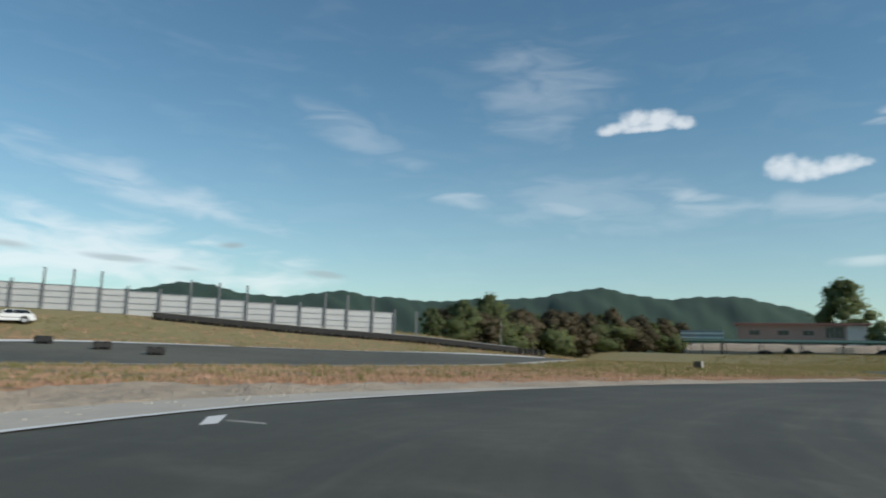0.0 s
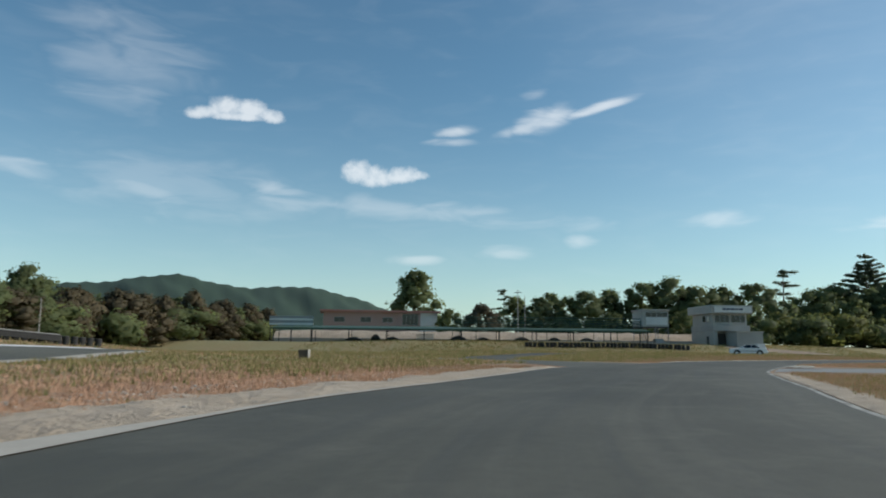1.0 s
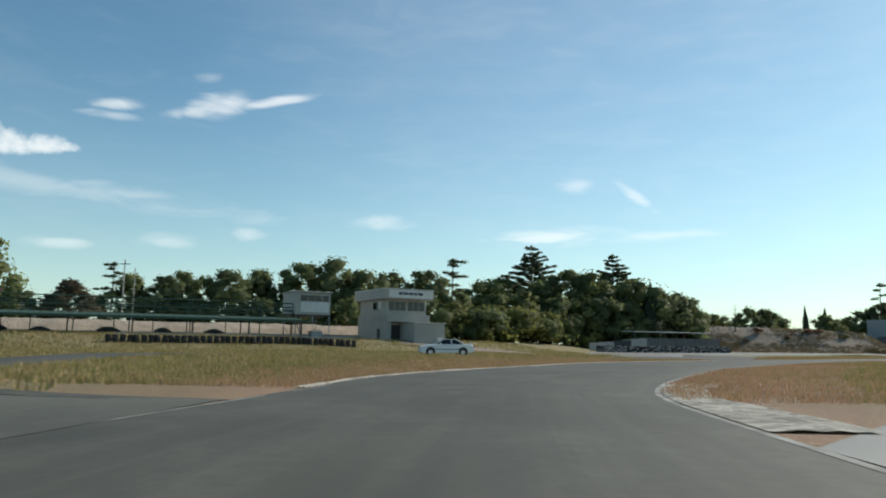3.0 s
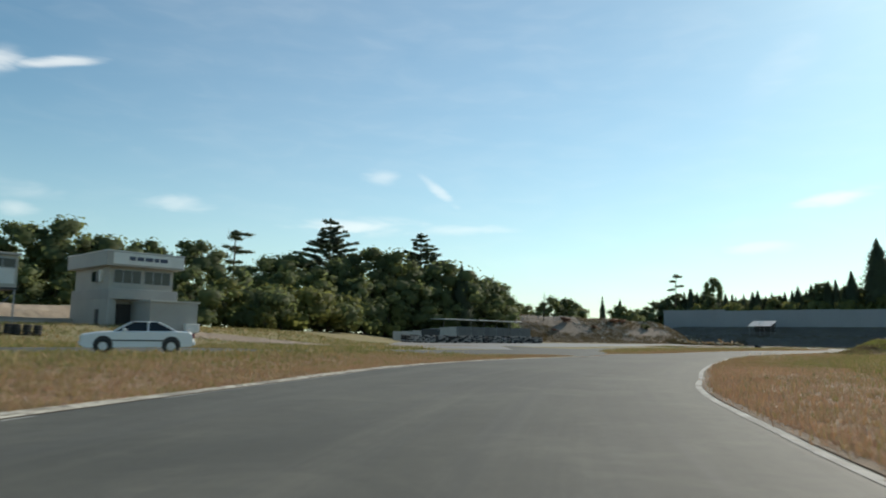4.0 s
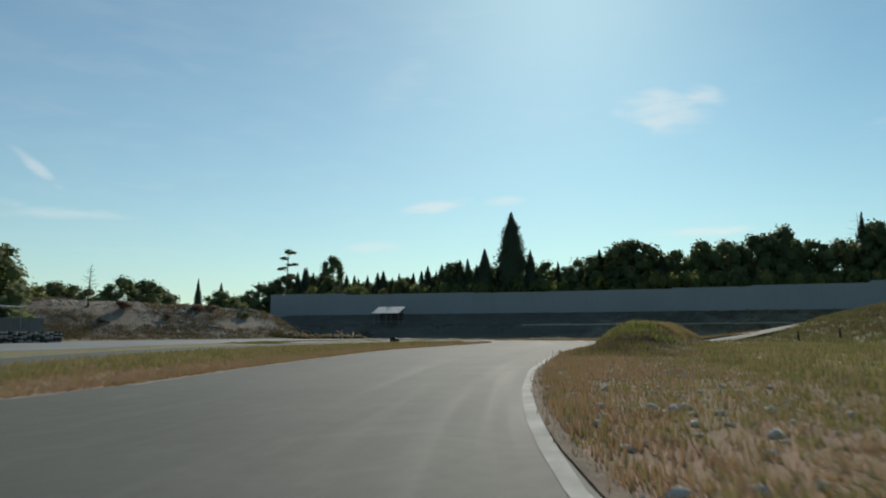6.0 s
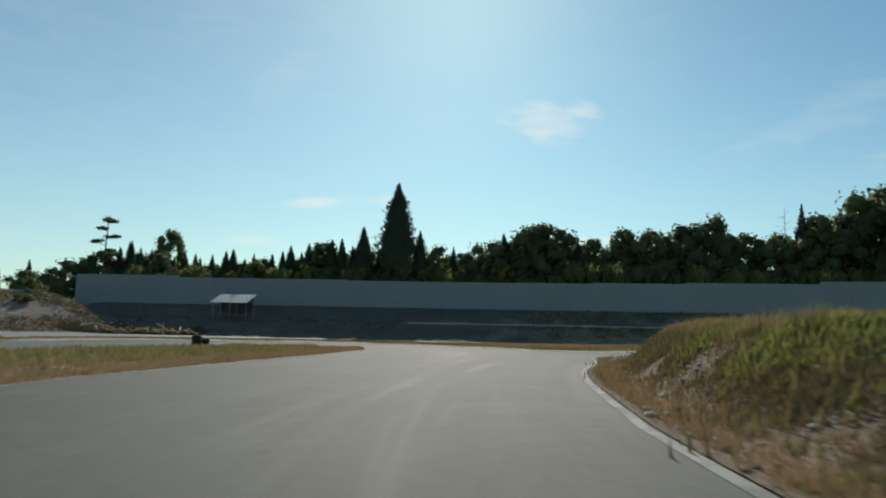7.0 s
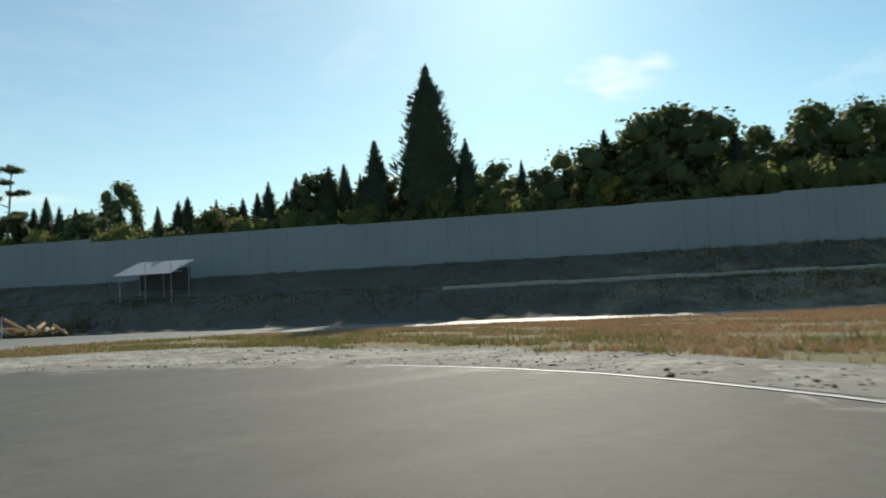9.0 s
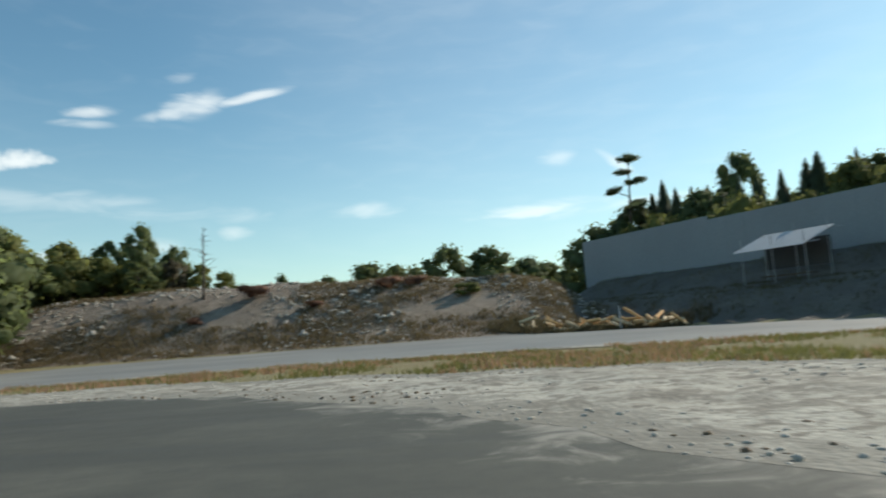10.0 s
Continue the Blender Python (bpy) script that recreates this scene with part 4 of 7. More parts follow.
def cedar(seed, height, spread, label, group="trees"):
    """A broad layered conifer: tiers of level boughs with flat needle pads and gaps between them, pointed at the top."""
    rnd = random.Random(seed)
    bm = bmesh.new()
    tube(bm, (0, 0, -0.5), (0.2, 0, height * 0.98), 0.017 * height, 0.04, 8)
    blobs, z = [], height * 0.30
    while z < height - 0.6:
        depth = height - z
        reach = min(spread, 0.35 + 0.9 * depth ** 0.92)
        n = 7 if depth > 4 else 5
        for k in range(n):
            a = k * 6.283 / n + z * 1.7 + rnd.uniform(-0.35, 0.35)
            l = reach * rnd.uniform(0.6, 1.08)
            tip = Vector((math.cos(a) * l, math.sin(a) * l, z + 0.12 * l + rnd.uniform(-0.25, 0.35)))
            root = Vector((0, 0, z - 0.1 * l))
            tube(bm, root, tip, 0.05 + 0.008 * l, 0.02, 4)
            for step in range(max(2, int(l / 0.85))):
                w = 0.3 + 0.7 * (step + 0.6) / max(2, int(l / 0.85))
                c = root.lerp(tip, w) + Vector((rnd.gauss(0, 0.2), rnd.gauss(0, 0.2), 0.1))
                blobs.append((c, rnd.uniform(0.6, 0.95) * (0.65 + 0.35 * min(1, depth / 5)), 0.5, 18))
        z += rnd.uniform(0.75, 1.15)
    blobs.append(((0.2, 0, height - 0.45), 0.32, 1.6, 26))
    return tree_parts("cedar_tree", label, "tree", bm, foliage(blobs, 0.26, rnd, 0.7, 0.4), LEAF_DARK, group)


def bare_tree(seed, height, label):
    rnd = random.Random(seed)
    t = thing("bare_tree", label, "tree", group="trees")
    bm = bmesh.new()
    tube(bm, (0, 0, -0.5), (0.2, 0, height), 0.16, 0.03, 7)
    part("trunk", bm, BARK, t)
    bm = bmesh.new()
    for i in range(26):
        h = rnd.uniform(0.35, 0.97) * height
        a, l = rnd.uniform(0, 6.28), (1.15 - h / height) * height * 0.33
        e = Vector((0.2 * h / height + math.cos(a) * l, math.sin(a) * l, h + l * rnd.uniform(0.1, 0.5)))
        tube(bm, (0.2 * h / height, 0, h), e, 0.035, 0.012, 4)
    part("branch", bm, BARK, t)
    return t


def shrub(seed, height, radius, leaf, label, group="shrubs"):
    rnd = random.Random(seed)
    bm = bmesh.new()
    for k in range(5):
        tube(bm, (0, 0, -0.3), (rnd.uniform(-.5, .5) * radius, rnd.uniform(-.5, .5) * radius, height * 0.6), 0.05, 0.02, 5)
    blobs = []
    for i in range(11):
        c = (rnd.uniform(-0.6, 0.6) * radius, rnd.uniform(-0.6, 0.6) * radius, height * rnd.uniform(0.15, 0.72))
        blobs.append((c, radius * rnd.uniform(0.35, 0.55), 0.8, 110))
    t = thing("shrub", label, "shrub", group=group)
    part("stem", bm, BARK, t)
    ob = new("foliage", crown_mesh("foliage", *foliage(blobs, 0.14, rnd), leaf))
    ob.parent = t
    return t


def plant(master, x, y, height, wide=1.0, turn=None, sink=0.0, rnd=random.Random(77)):
    """Puts a tree of the given height on the ground; the master itself is used first."""
    k = height / master["h"]
    base = float(terrain(x, y)) - sink
    turn = rnd.uniform(0, 360) if turn is None else turn
    m = pose(x, y, base, 0, 0, turn)
    if not master.get("placed"):
        ob = master["placed"] = master["ob"]
        ob.matrix_world = m
    else:
        ob = copy_thing(master["ob"], m)
    ob.scale = (k * wide, k * wide, k)
    return ob


def master(ob, h):
    top = max(v.co.z for part_ob in ob.children for v in part_ob.data.vertices)
    return {"ob": ob, "h": 0.5 * h + 0.5 * (top * 0.985)}


B = [master(broadleaf(11 + i, 12, 5.0 + 0.4 * i, LEAF, "dense dark green broadleaf tree in full leaf"), 12) for i in range(4)]
BF = [master(broadleaf(21 + i, 12, 5.2, LEAF, "dense dark green broadleaf tree in full leaf", 24, 56, 0.3), 12) for i in range(2)]
BO = [master(broadleaf(31 + i, 9, 4.4, LEAF_OLIVE, "olive green broadleaf tree in sunlight"), 9) for i in range(2)]
BB = [master(broadleaf(41 + i, 9, 4.6, LEAF_BROWN, "brownish half-bare broadleaf tree"), 9) for i in range(3)]
BY = master(broadleaf(47, 6, 2.4, LEAF_YELLOW, "small yellow-leaved tree behind the wall", 14, 60), 6)
P = [master(pine(51, 22, 5.5, "tall pine with flat needle pads", 10), 22), master(pine(53, 16, 3.6, "thin pine with a bare leaning trunk", 6, first=0.55), 16)]
C = [master(conifer(61, 12, 2.5, "dark green pointed conifer tree", 0.16), 12), master(conifer(62, 12, 2.1, "dark green narrow conifer tree", 0.26, 2200), 12),
     master(conifer(66, 12, 2.9, "dense dark green cone-shaped conifer tree", 0.06, 3400, 0.3), 12)]
CY = master(conifer(64, 22, 3.25, "very tall dark conifer with a ragged outline", 0.42, 6000, 0.42, 0.8, 0.5), 22)
CW = [master(cedar(65, 24, 8.6, "tall layered conifer with level boughs"), 24), master(cedar(68, 24, 7.0, "tall uneven-crowned conifer with level boughs"), 24)]
S = [master(shrub(71 + i, 3.5, 2.6, (LEAF, LEAF_OLIVE, LEAF)[i], ("dense dark green leafy shrub", "sunlit olive green leafy shrub", "dense dark green leafy shrub")[i]), 3.5) for i in range(3)]


RUST = master(shrub(76, 3.5, 2.6, LEAF_RUST, "rust-brown dry shrub on the rubble mound"), 3.5)


def row(masters, spots, wide=1.0, seed=5, sink=0.0):
    rnd = random.Random(seed)
    for i, (x, y, top) in enumerate(spots):
        h = top - float(terrain(x, y)) + sink
        plant(masters[i % len(masters)], x, y, max(h, 1.0), wide * rnd.uniform(0.9, 1.12), sink=sink, rnd=rnd)


# wood behind the pits
row(B, [(-76, 118, 14.6), (-70, 121, 14.4), (-64, 124, 14.5), (-58, 122, 15.8), (-54, 129, 16.6), (-46, 132, 18.4), (-40, 134, 19.5), (-34, 136, 17.2),
        (-29, 142, 17.5), (-22, 148, 18.3), (-10, 160, 16.9), (-5, 165, 18.6), (4, 160, 17), (11, 165, 20.3), (16, 164, 19.7), (21, 172, 17), (22, 166, 15.5), (34, 172, 15.2), (40, 176, 15.4), (28, 168, 18.2)], 1.15, 6)
row(BF, [(-62, 116, 9), (-50, 120, 10), (-42, 122, 11), (-34, 124, 10.5), (-26, 128, 11), (-20, 132, 12), (-14, 140, 13), (-6, 145, 13), (1, 148, 13.5), (8, 153, 13), (14, 158, 13), (20, 158, 12.5),
        (27, 163, 11.5), (42.5, 177, 14.8), (46, 202, 13), (36, 196, 13), (38, 186, 15.5), (35, 178, 15.3), (37, 170, 14.6)], 1.2, 7)
row([S[0], BO[0], S[2], S[1]], [(-17, 119, 8.2), (-13, 124, 9.5), (-8, 125, 9.1), (-2, 133, 10.1), (2, 140, 9.2), (6, 146, 8.7), (10, 150, 8.5), (15, 155, 8.5), (-24, 120, 7.5), (-7, 121, 5.5),
                                (20, 159, 7.5), (26, 164, 8)], 1.25, 8)
row([P[0]], [(-18.6, 175, 24.2)], 1.1), row([CW[0]], [(2.5, 172, 27)], 1.0), row([CW[1]], [(23.8, 178, 25.3)], 1.0), row([C[0]], [(31, 164, 17)], 1.0)
row([P[0], B[1]], [(-78, 115, 16.2), (-71, 129, 16.3)], 1.0, 9)
# trees round the west end
row([B[0]], [(-109, 118, 23.5)], 1.12, 10)
row([B[1], B[2]], [(-99, -1, 9.4), (-96, 5, 10.7), (-76, -12, 9.3), (-79, -6, 10.8), (-72, -19, 7.6)], 1.05, 11)
row(BB, [(-92, 8, 9.4), (-94, 16, 9.8), (-98, 27, 9.4), (-102, 36, 11.3), (-104, 45, 10.1), (-88, -2, 8.2), (-86, 3, 8.6), (-108, 55, 10), (-112, 64, 9.5), (-116, 40, 11)], 1.05, 12)
row([S[0], BB[1], S[2], BB[2], BF[0]], [(-73, -14, 6.4), (-77, -9, 7.6), (-82, -3, 7.8), (-84, 0, 7.0), (-90, 5, 7.6), (-93, 12, 8.2), (-95, 21, 8.0), (-99, 31, 8.6), (-103, 41, 8.8), (-106, 50, 8.8),
                                        (-110, 59, 8.6), (-96, 9, 9.6), (-101, 18, 9.8), (-106, 28, 10.2), (-109, 38, 10.4), (-90, -6, 8.6), (-84, -10, 8.8)], 1.5, 25)
row([B[3], BB[0]], [(-81, 93, 10.2), (-75, 98, 11.5), (-92, 100, 9), (-112, 130, 11), (-125, 70, 11)], 1.1, 13)
# behind the wall
def behind_wall():
    """A close line of trees behind the wall, conifers to the north and broad crowns to the south."""
    rnd = random.Random(14)
    along = (-6, 3, 8, 18, 24, 28, 31, 37, 40, 43, 49, 52, 59, 62, 64, 69, 73, 78, 82, 84, 87, 91.5, 96, 98, 100, 103, 106, 111, 113, 120, 125, 130, 134, 139, 150)
    tops = (14.5, 15.6, 14.5, 13.8, 14.0, 14.3, 14.8, 15.6, 15.8, 16.3, 16, 15.7, 15.6, 15.8, 15.4, 16.4, 18.2, 19.2, 18.4, 16.5, 17.4, 19.3, 20, 18.4, 19.3, 21.4, 22.4, 18.6, 18.2, 19.6, 23.2, 22.2, 28.2, 29.2, 30)
    s = -5.0
    while s < 150:
        wooded = s > 84
        top = float(np.interp(s, along, tops)) + rnd.uniform(-1.6, 0.3) * (0.6 if wooded else 1.0) + (1.1 if wooded else 1.1)
        off = (rnd.uniform(13.5, 15.5) if wooded else rnd.uniform(9.5, 12.0)) + float(wall_bend(max(0.0, min(s, 160))))
        x, y = WALL_A + WALL_U * s + WALL_N * off
        kind = B[rnd.randrange(4)] if wooded or rnd.random() < 0.22 else C[rnd.randrange(2)]
        plant(kind, x, y, top - float(terrain(x, y)), rnd.uniform(0.95, 1.1) if wooded else rnd.uniform(0.8, 1.2), rnd=rnd)
        x, y = WALL_A + WALL_U * (s + 1.4) + WALL_N * (off + 5.5)
        plant(BF[rnd.randrange(2)], x, y, top - float(terrain(x, y)) - rnd.uniform(0.8, 2.2), 1.15, rnd=rnd)
        s += rnd.uniform(4.6, 6.2) if wooded else rnd.uniform(1.3, 2.1) if s < 46 else rnd.uniform(2.0, 3.0)


behind_wall()
row([C[2]], [(131, 175, 17.3)], 0.8), row([C[2]], [(131.7, 170.2, 19.1)], 1.0), row([C[0]], [(138.4, 163.1, 18.7)], 1.0)
plant(CY, 135.7, 166.0, 26.8 - 4.7, 1.0, 20)
row([C[1]], [(178, 112, 24.2)], 0.8), row([BY], [(141.2, 146.8, 12.2)], 0.8)
def wall_shrubs():
    """Sunlit olive bushes that show over the top of the wall."""
    rnd = random.Random(16)
    s = 2.0
    while s < 140:
        x, y = WALL_A + WALL_U * s + WALL_N * (5.5 + rnd.uniform(-0.5, 0.8) + float(wall_bend(s)))
        top = 9.5 + 0.014 * s + rnd.uniform(0.9, 3.2)
        kind = rnd.choice((S[1], S[1], S[1], BO[0]))
        plant(kind, x, y, top - float(terrain(x, y)), rnd.uniform(0.62, 0.8), rnd=rnd)
        s += rnd.uniform(2.2, 4.4)


wall_shrubs()
row([B[1]], [(120.3, 214.6, 21)], 0.62), row([P[1]], [(104.9, 210.5, 20.8)], 1.0), row([B[2], B[0]], [(114, 214, 15.2), (126, 208, 14), (102, 216, 13)], 1.1, 17)
# north-west, behind the mound
row([BO[1], BO[0]], [(30, 199, 16.8), (25, 200, 18.5), (35.5, 203, 14.9), (39, 205, 13), (18, 196, 18), (43, 207, 12), (33, 201, 13), (46, 206, 11)], 1.15, 18)
row([B[2], B[1], B[3]], [(42.3, 209.6, 17.5), (38.6, 207.8, 15.4), (45.6, 212, 14.6), (56, 224, 10.6)], 0.72, 19)
row([S[1], BO[1], S[1], BB[1], BO[0]], [(37, 201, 13), (40.5, 203.4, 12.6), (44, 205.4, 12.3), (47.6, 207, 12.0), (50.6, 208.4, 11.4), (53.6, 209.6, 10.4)], 1.0, 23)
row([B[0], B[3], B[2]], [(64, 249, 13.9), (69, 252, 13.5), (79, 247, 15.6), (86, 252, 15.4), (93, 262, 13.7), (99, 226, 9.8), (56, 250, 12), (74, 255, 11), (103, 232, 10.5), (97, 269, 13), (111, 264, 14), (117, 261, 12.5), (90, 258, 12)], 1.15, 20)
row([C[1]], [(105, 266, 17.3)], 0.7), row([C[0]], [(112, 266, 16.4)], 0.8)
bt = bare_tree(81, 7.5, "leafless dead tree on the mound")
bt.matrix_world = pose(58.5, 192, float(terrain(58.5, 192)))
bt = bare_tree(83, 22.4, "tall leafless dead tree behind the wall")
bt.matrix_world = pose(198, 120, float(terrain(198, 120)))


# ---- far hills ----
def hills():
    az = np.linspace(-125, -32, 220)
    prof = [(-125, 3.6), (-110, 4.2), (-100.1, 3.63), (-96.0, 3.87), (-93.1, 3.89), (-90.6, 4.41), (-88.2, 4.96), (-86.4, 4.69), (-84.3, 4.19), (-81.7, 3.99), (-79.1, 4.25), (-76.5, 4.81), (-74.3, 4.34), (-71.2, 4.23), (-68.6, 3.97), (-65.9, 4.31), (-62.8, 4.33), (-60.2, 4.51), (-57.1, 5.12), (-54.9, 5.44), (-52.8, 4.92), (-50.2, 4.45), (-47.2, 4.64), (-45.1, 4.74), (-43.0, 4.37), (-40.1, 3.61), (-36, 2.0), (-32, 1.2)]
    el = np.interp(az, [p[0] for p in prof], [p[1] for p in prof])
    el = np.convolve(np.pad(el, 2, "edge"), np.ones(5) / 5, "valid") * 1.0 + 0.12 + 0.06 * np.sin(az * 5) + 0.04 * np.sin(az * 13)
    rows, verts = 14, []
    for k in range(rows):
        s = k / (rows - 1)
        for a, e in zip(az, el):
            dist = 900 + 900 * s
            h = math.tan(radians(e)) * 1800 * (s ** 0.8) + (3 * math.sin(a * 2.3 + 7 * s) + 5 * math.sin(a * 0.9 + 5 * s)) * s * (1 - s) * 4
            verts.append((math.sin(radians(a)) * dist, math.cos(radians(a)) * dist, h - 4))
    n = len(az)
    faces = [(k * n + i, k * n + i + 1, (k + 1) * n + i + 1, (k + 1) * n + i) for k in range(rows - 1) for i in range(n - 1)]
    tagged(new("hills", face_up(raw("hills", verts, faces, HILL, True))), "low wooded hills in the distance", "hills", kind="structure")


hills()


# ---- the pits ----
def frame_of(x, y, ux, uy, z=None):
    """A pose with its x axis along (ux, uy) on the ground at (x, y)."""
    return pose(x, y, float(terrain(x, y)) if z is None else z, 0, 0, math.degrees(math.atan2(uy, ux)))


def window(parent, x0, x1, y, z0, z1, name="window", bars=1):
    """A framed dark pane in a wall that faces -y."""
    w = part(name, boxed(x0, x1, y - 0.03, y + 0.05, z0, z1), GLASS_DARK, parent)
    t = 0.06
    for a, b, c, d in ((x0 - t, x1 + t, z1, z1 + t), (x0 - t, x1 + t, z0 - t, z0), (x0 - t, x0, z0, z1), (x1, x1 + t, z0, z1)):
        part("frame", boxed(a, b, y - 0.07, y + 0.03, c, d), STEEL, w)
    for k in range(bars):
        c = x0 + (x1 - x0) * (k + 1) / (bars + 1)
        part("mullion", boxed(c - 0.03, c + 0.03, y - 0.06, y + 0.02, z0, z1), STEEL, w)
    return w


def control_tower():
    t = thing("control_tower", "two-storey grey concrete control tower with a deep parapet", "building", frame_of(-18.7, 85.0, 0.8, 0.6, 1.6))
    W, D = 6.9, 9.7
    part("ground_floor", boxed(0.9, W - 0.2, 1.4, D, -0.4, 2.75), GREY, t, "darker recessed ground floor")
    part("side_wall", boxed(0, 0.9, 0.3, D, -0.4, 2.75), GREY, t)
    part("floor_slab", boxed(0, W, 0, D, 2.75, 3.75, bevel=0.03), CONCRETE, t)
    part("upper_wall", boxed(0.25, W - 0.25, 0.7, D - 0.2, 3.75, 5.9), GREY, t)
    part("parapet", boxed(-0.5, W + 0.35, -0.45, D + 0.3, 5.9, 7.3, bevel=0.04), CONCRETE, t)
    part("coping", boxed(-0.56, W + 0.41, -0.51, D + 0.36, 7.3, 7.38), WHITE, t)
    sign = part("sign_board", boxed(0.1, W + 0.2, -0.53, -0.455, 6.1, 7.2), WHITE, t, "white sign board with dark illegible lettering")
    for k, (a, b) in enumerate(((1.6, 2.2), (2.35, 3.0), (3.15, 3.9), (4.05, 4.5), (4.65, 5.4))):
        part("letter_bar", boxed(a, b, -0.56, -0.531, 6.5, 6.88), SIGN_BAR, sign)
    window(t, 0.7, 3.3, 0.7, 4.35, 5.6, bars=2)
    window(t, 3.7, 6.3, 0.7, 4.35, 5.6, bars=2)
    part("pillar", boxed(W - 0.3, W, 0.02, 0.4, -0.4, 2.75), CONCRETE, t)
    part("pillar", boxed(0.02, 0.35, 0.02, 0.32, -0.4, 2.75), CONCRETE, t)
    # dark panel that fills most of the recessed front
    part("shutter", boxed(1.4, 5.4, 1.33, 1.398, -0.1, 2.3), DARK, t, "dark panel across the recessed ground floor")
    w = part("side_window", boxed(-0.02, 0.3, 3.2, 4.4, 4.5, 5.5), GLASS_DARK, t)
    part("frame", boxed(-0.05, 0.27, 3.1, 3.2, 4.4, 5.6), STEEL, w)
    part("notice", boxed(-0.03, 0.245, 2.1, 2.6, 4.5, 5.6), WHITE, t, "white notice on the side wall")
    part("doorway", boxed(-0.02, 0.1, 2.0, 2.95, -0.4, 1.75), DARK, t)
    a = thing("annex", "low grey block annex with a flat roof beside the tower", "building", frame_of(-14.6, 84.2, 0.8, 0.6, 1.5))
    part("body", boxed(0, 4.8, 0, 5.2, -0.4, 2.55), CONCRETE, a)
    part("roof", boxed(-0.15, 4.95, -0.15, 5.35, 2.55, 2.75, bevel=0.02), GREY, a)
    part("base_box", boxed(3.4, 4.86, -0.5, -0.02, -0.3, 0.55, bevel=0.03), WHITE, a, "white low box at the foot of the wall")


def stilt_cabin():
    t = thing("lookout_cabin", "pale cabin with a window band on steel stilts", "building", frame_of(-30.5, 81.2, 0.8, 0.6, 1.7))
    W, D = 5.0, 5.6
    part("body", boxed(0, W, 0, D, 3.4, 6.4), GREY, t)
    part("roof", boxed(-0.2, W + 0.2, -0.25, D + 0.2, 6.4, 6.62, bevel=0.03), CONCRETE, t)
    part("window_panel", boxed(0.7, W - 0.25, -0.05, -0.004, 3.75, 5.15), WHITE, t, "white panel below the window band")
    window(t, 0.65, W - 0.25, 0.0, 5.25, 6.05, bars=3)
    part("deck", boxed(-0.1, W + 0.1, -0.1, D, 3.22, 3.398), DARK, t)
    for x in (0.1, W / 2, W - 0.1):
        for y in (0.1, D - 0.3):
            part("post", tubed((x, y, -0.4), (x, y, 3.22), 0.07), STEEL, t)
    for x in (0.1, W / 2):
        part("brace", tubed((x, 0.1, 0.2), (x + W / 2 - 0.1, 0.1, 3.0), 0.035), STEEL, t)
    part("stair", tubed((1.2, -0.2, -0.1), (0.2, 1.8, 3.2), 0.06), DARK, t)
    b = thing("storage_box", "pale blue-grey metal storage box", "container", frame_of(-28.2, 81.2, 0.8, 0.6, 1.55))
    part("body", boxed(0, 1.6, 0, 1.2, -0.2, 1.3, bevel=0.04), PANEL, b)
    part("door", boxed(0.2, 1.4, -0.03, 0, 0, 1.15), STEEL, b)


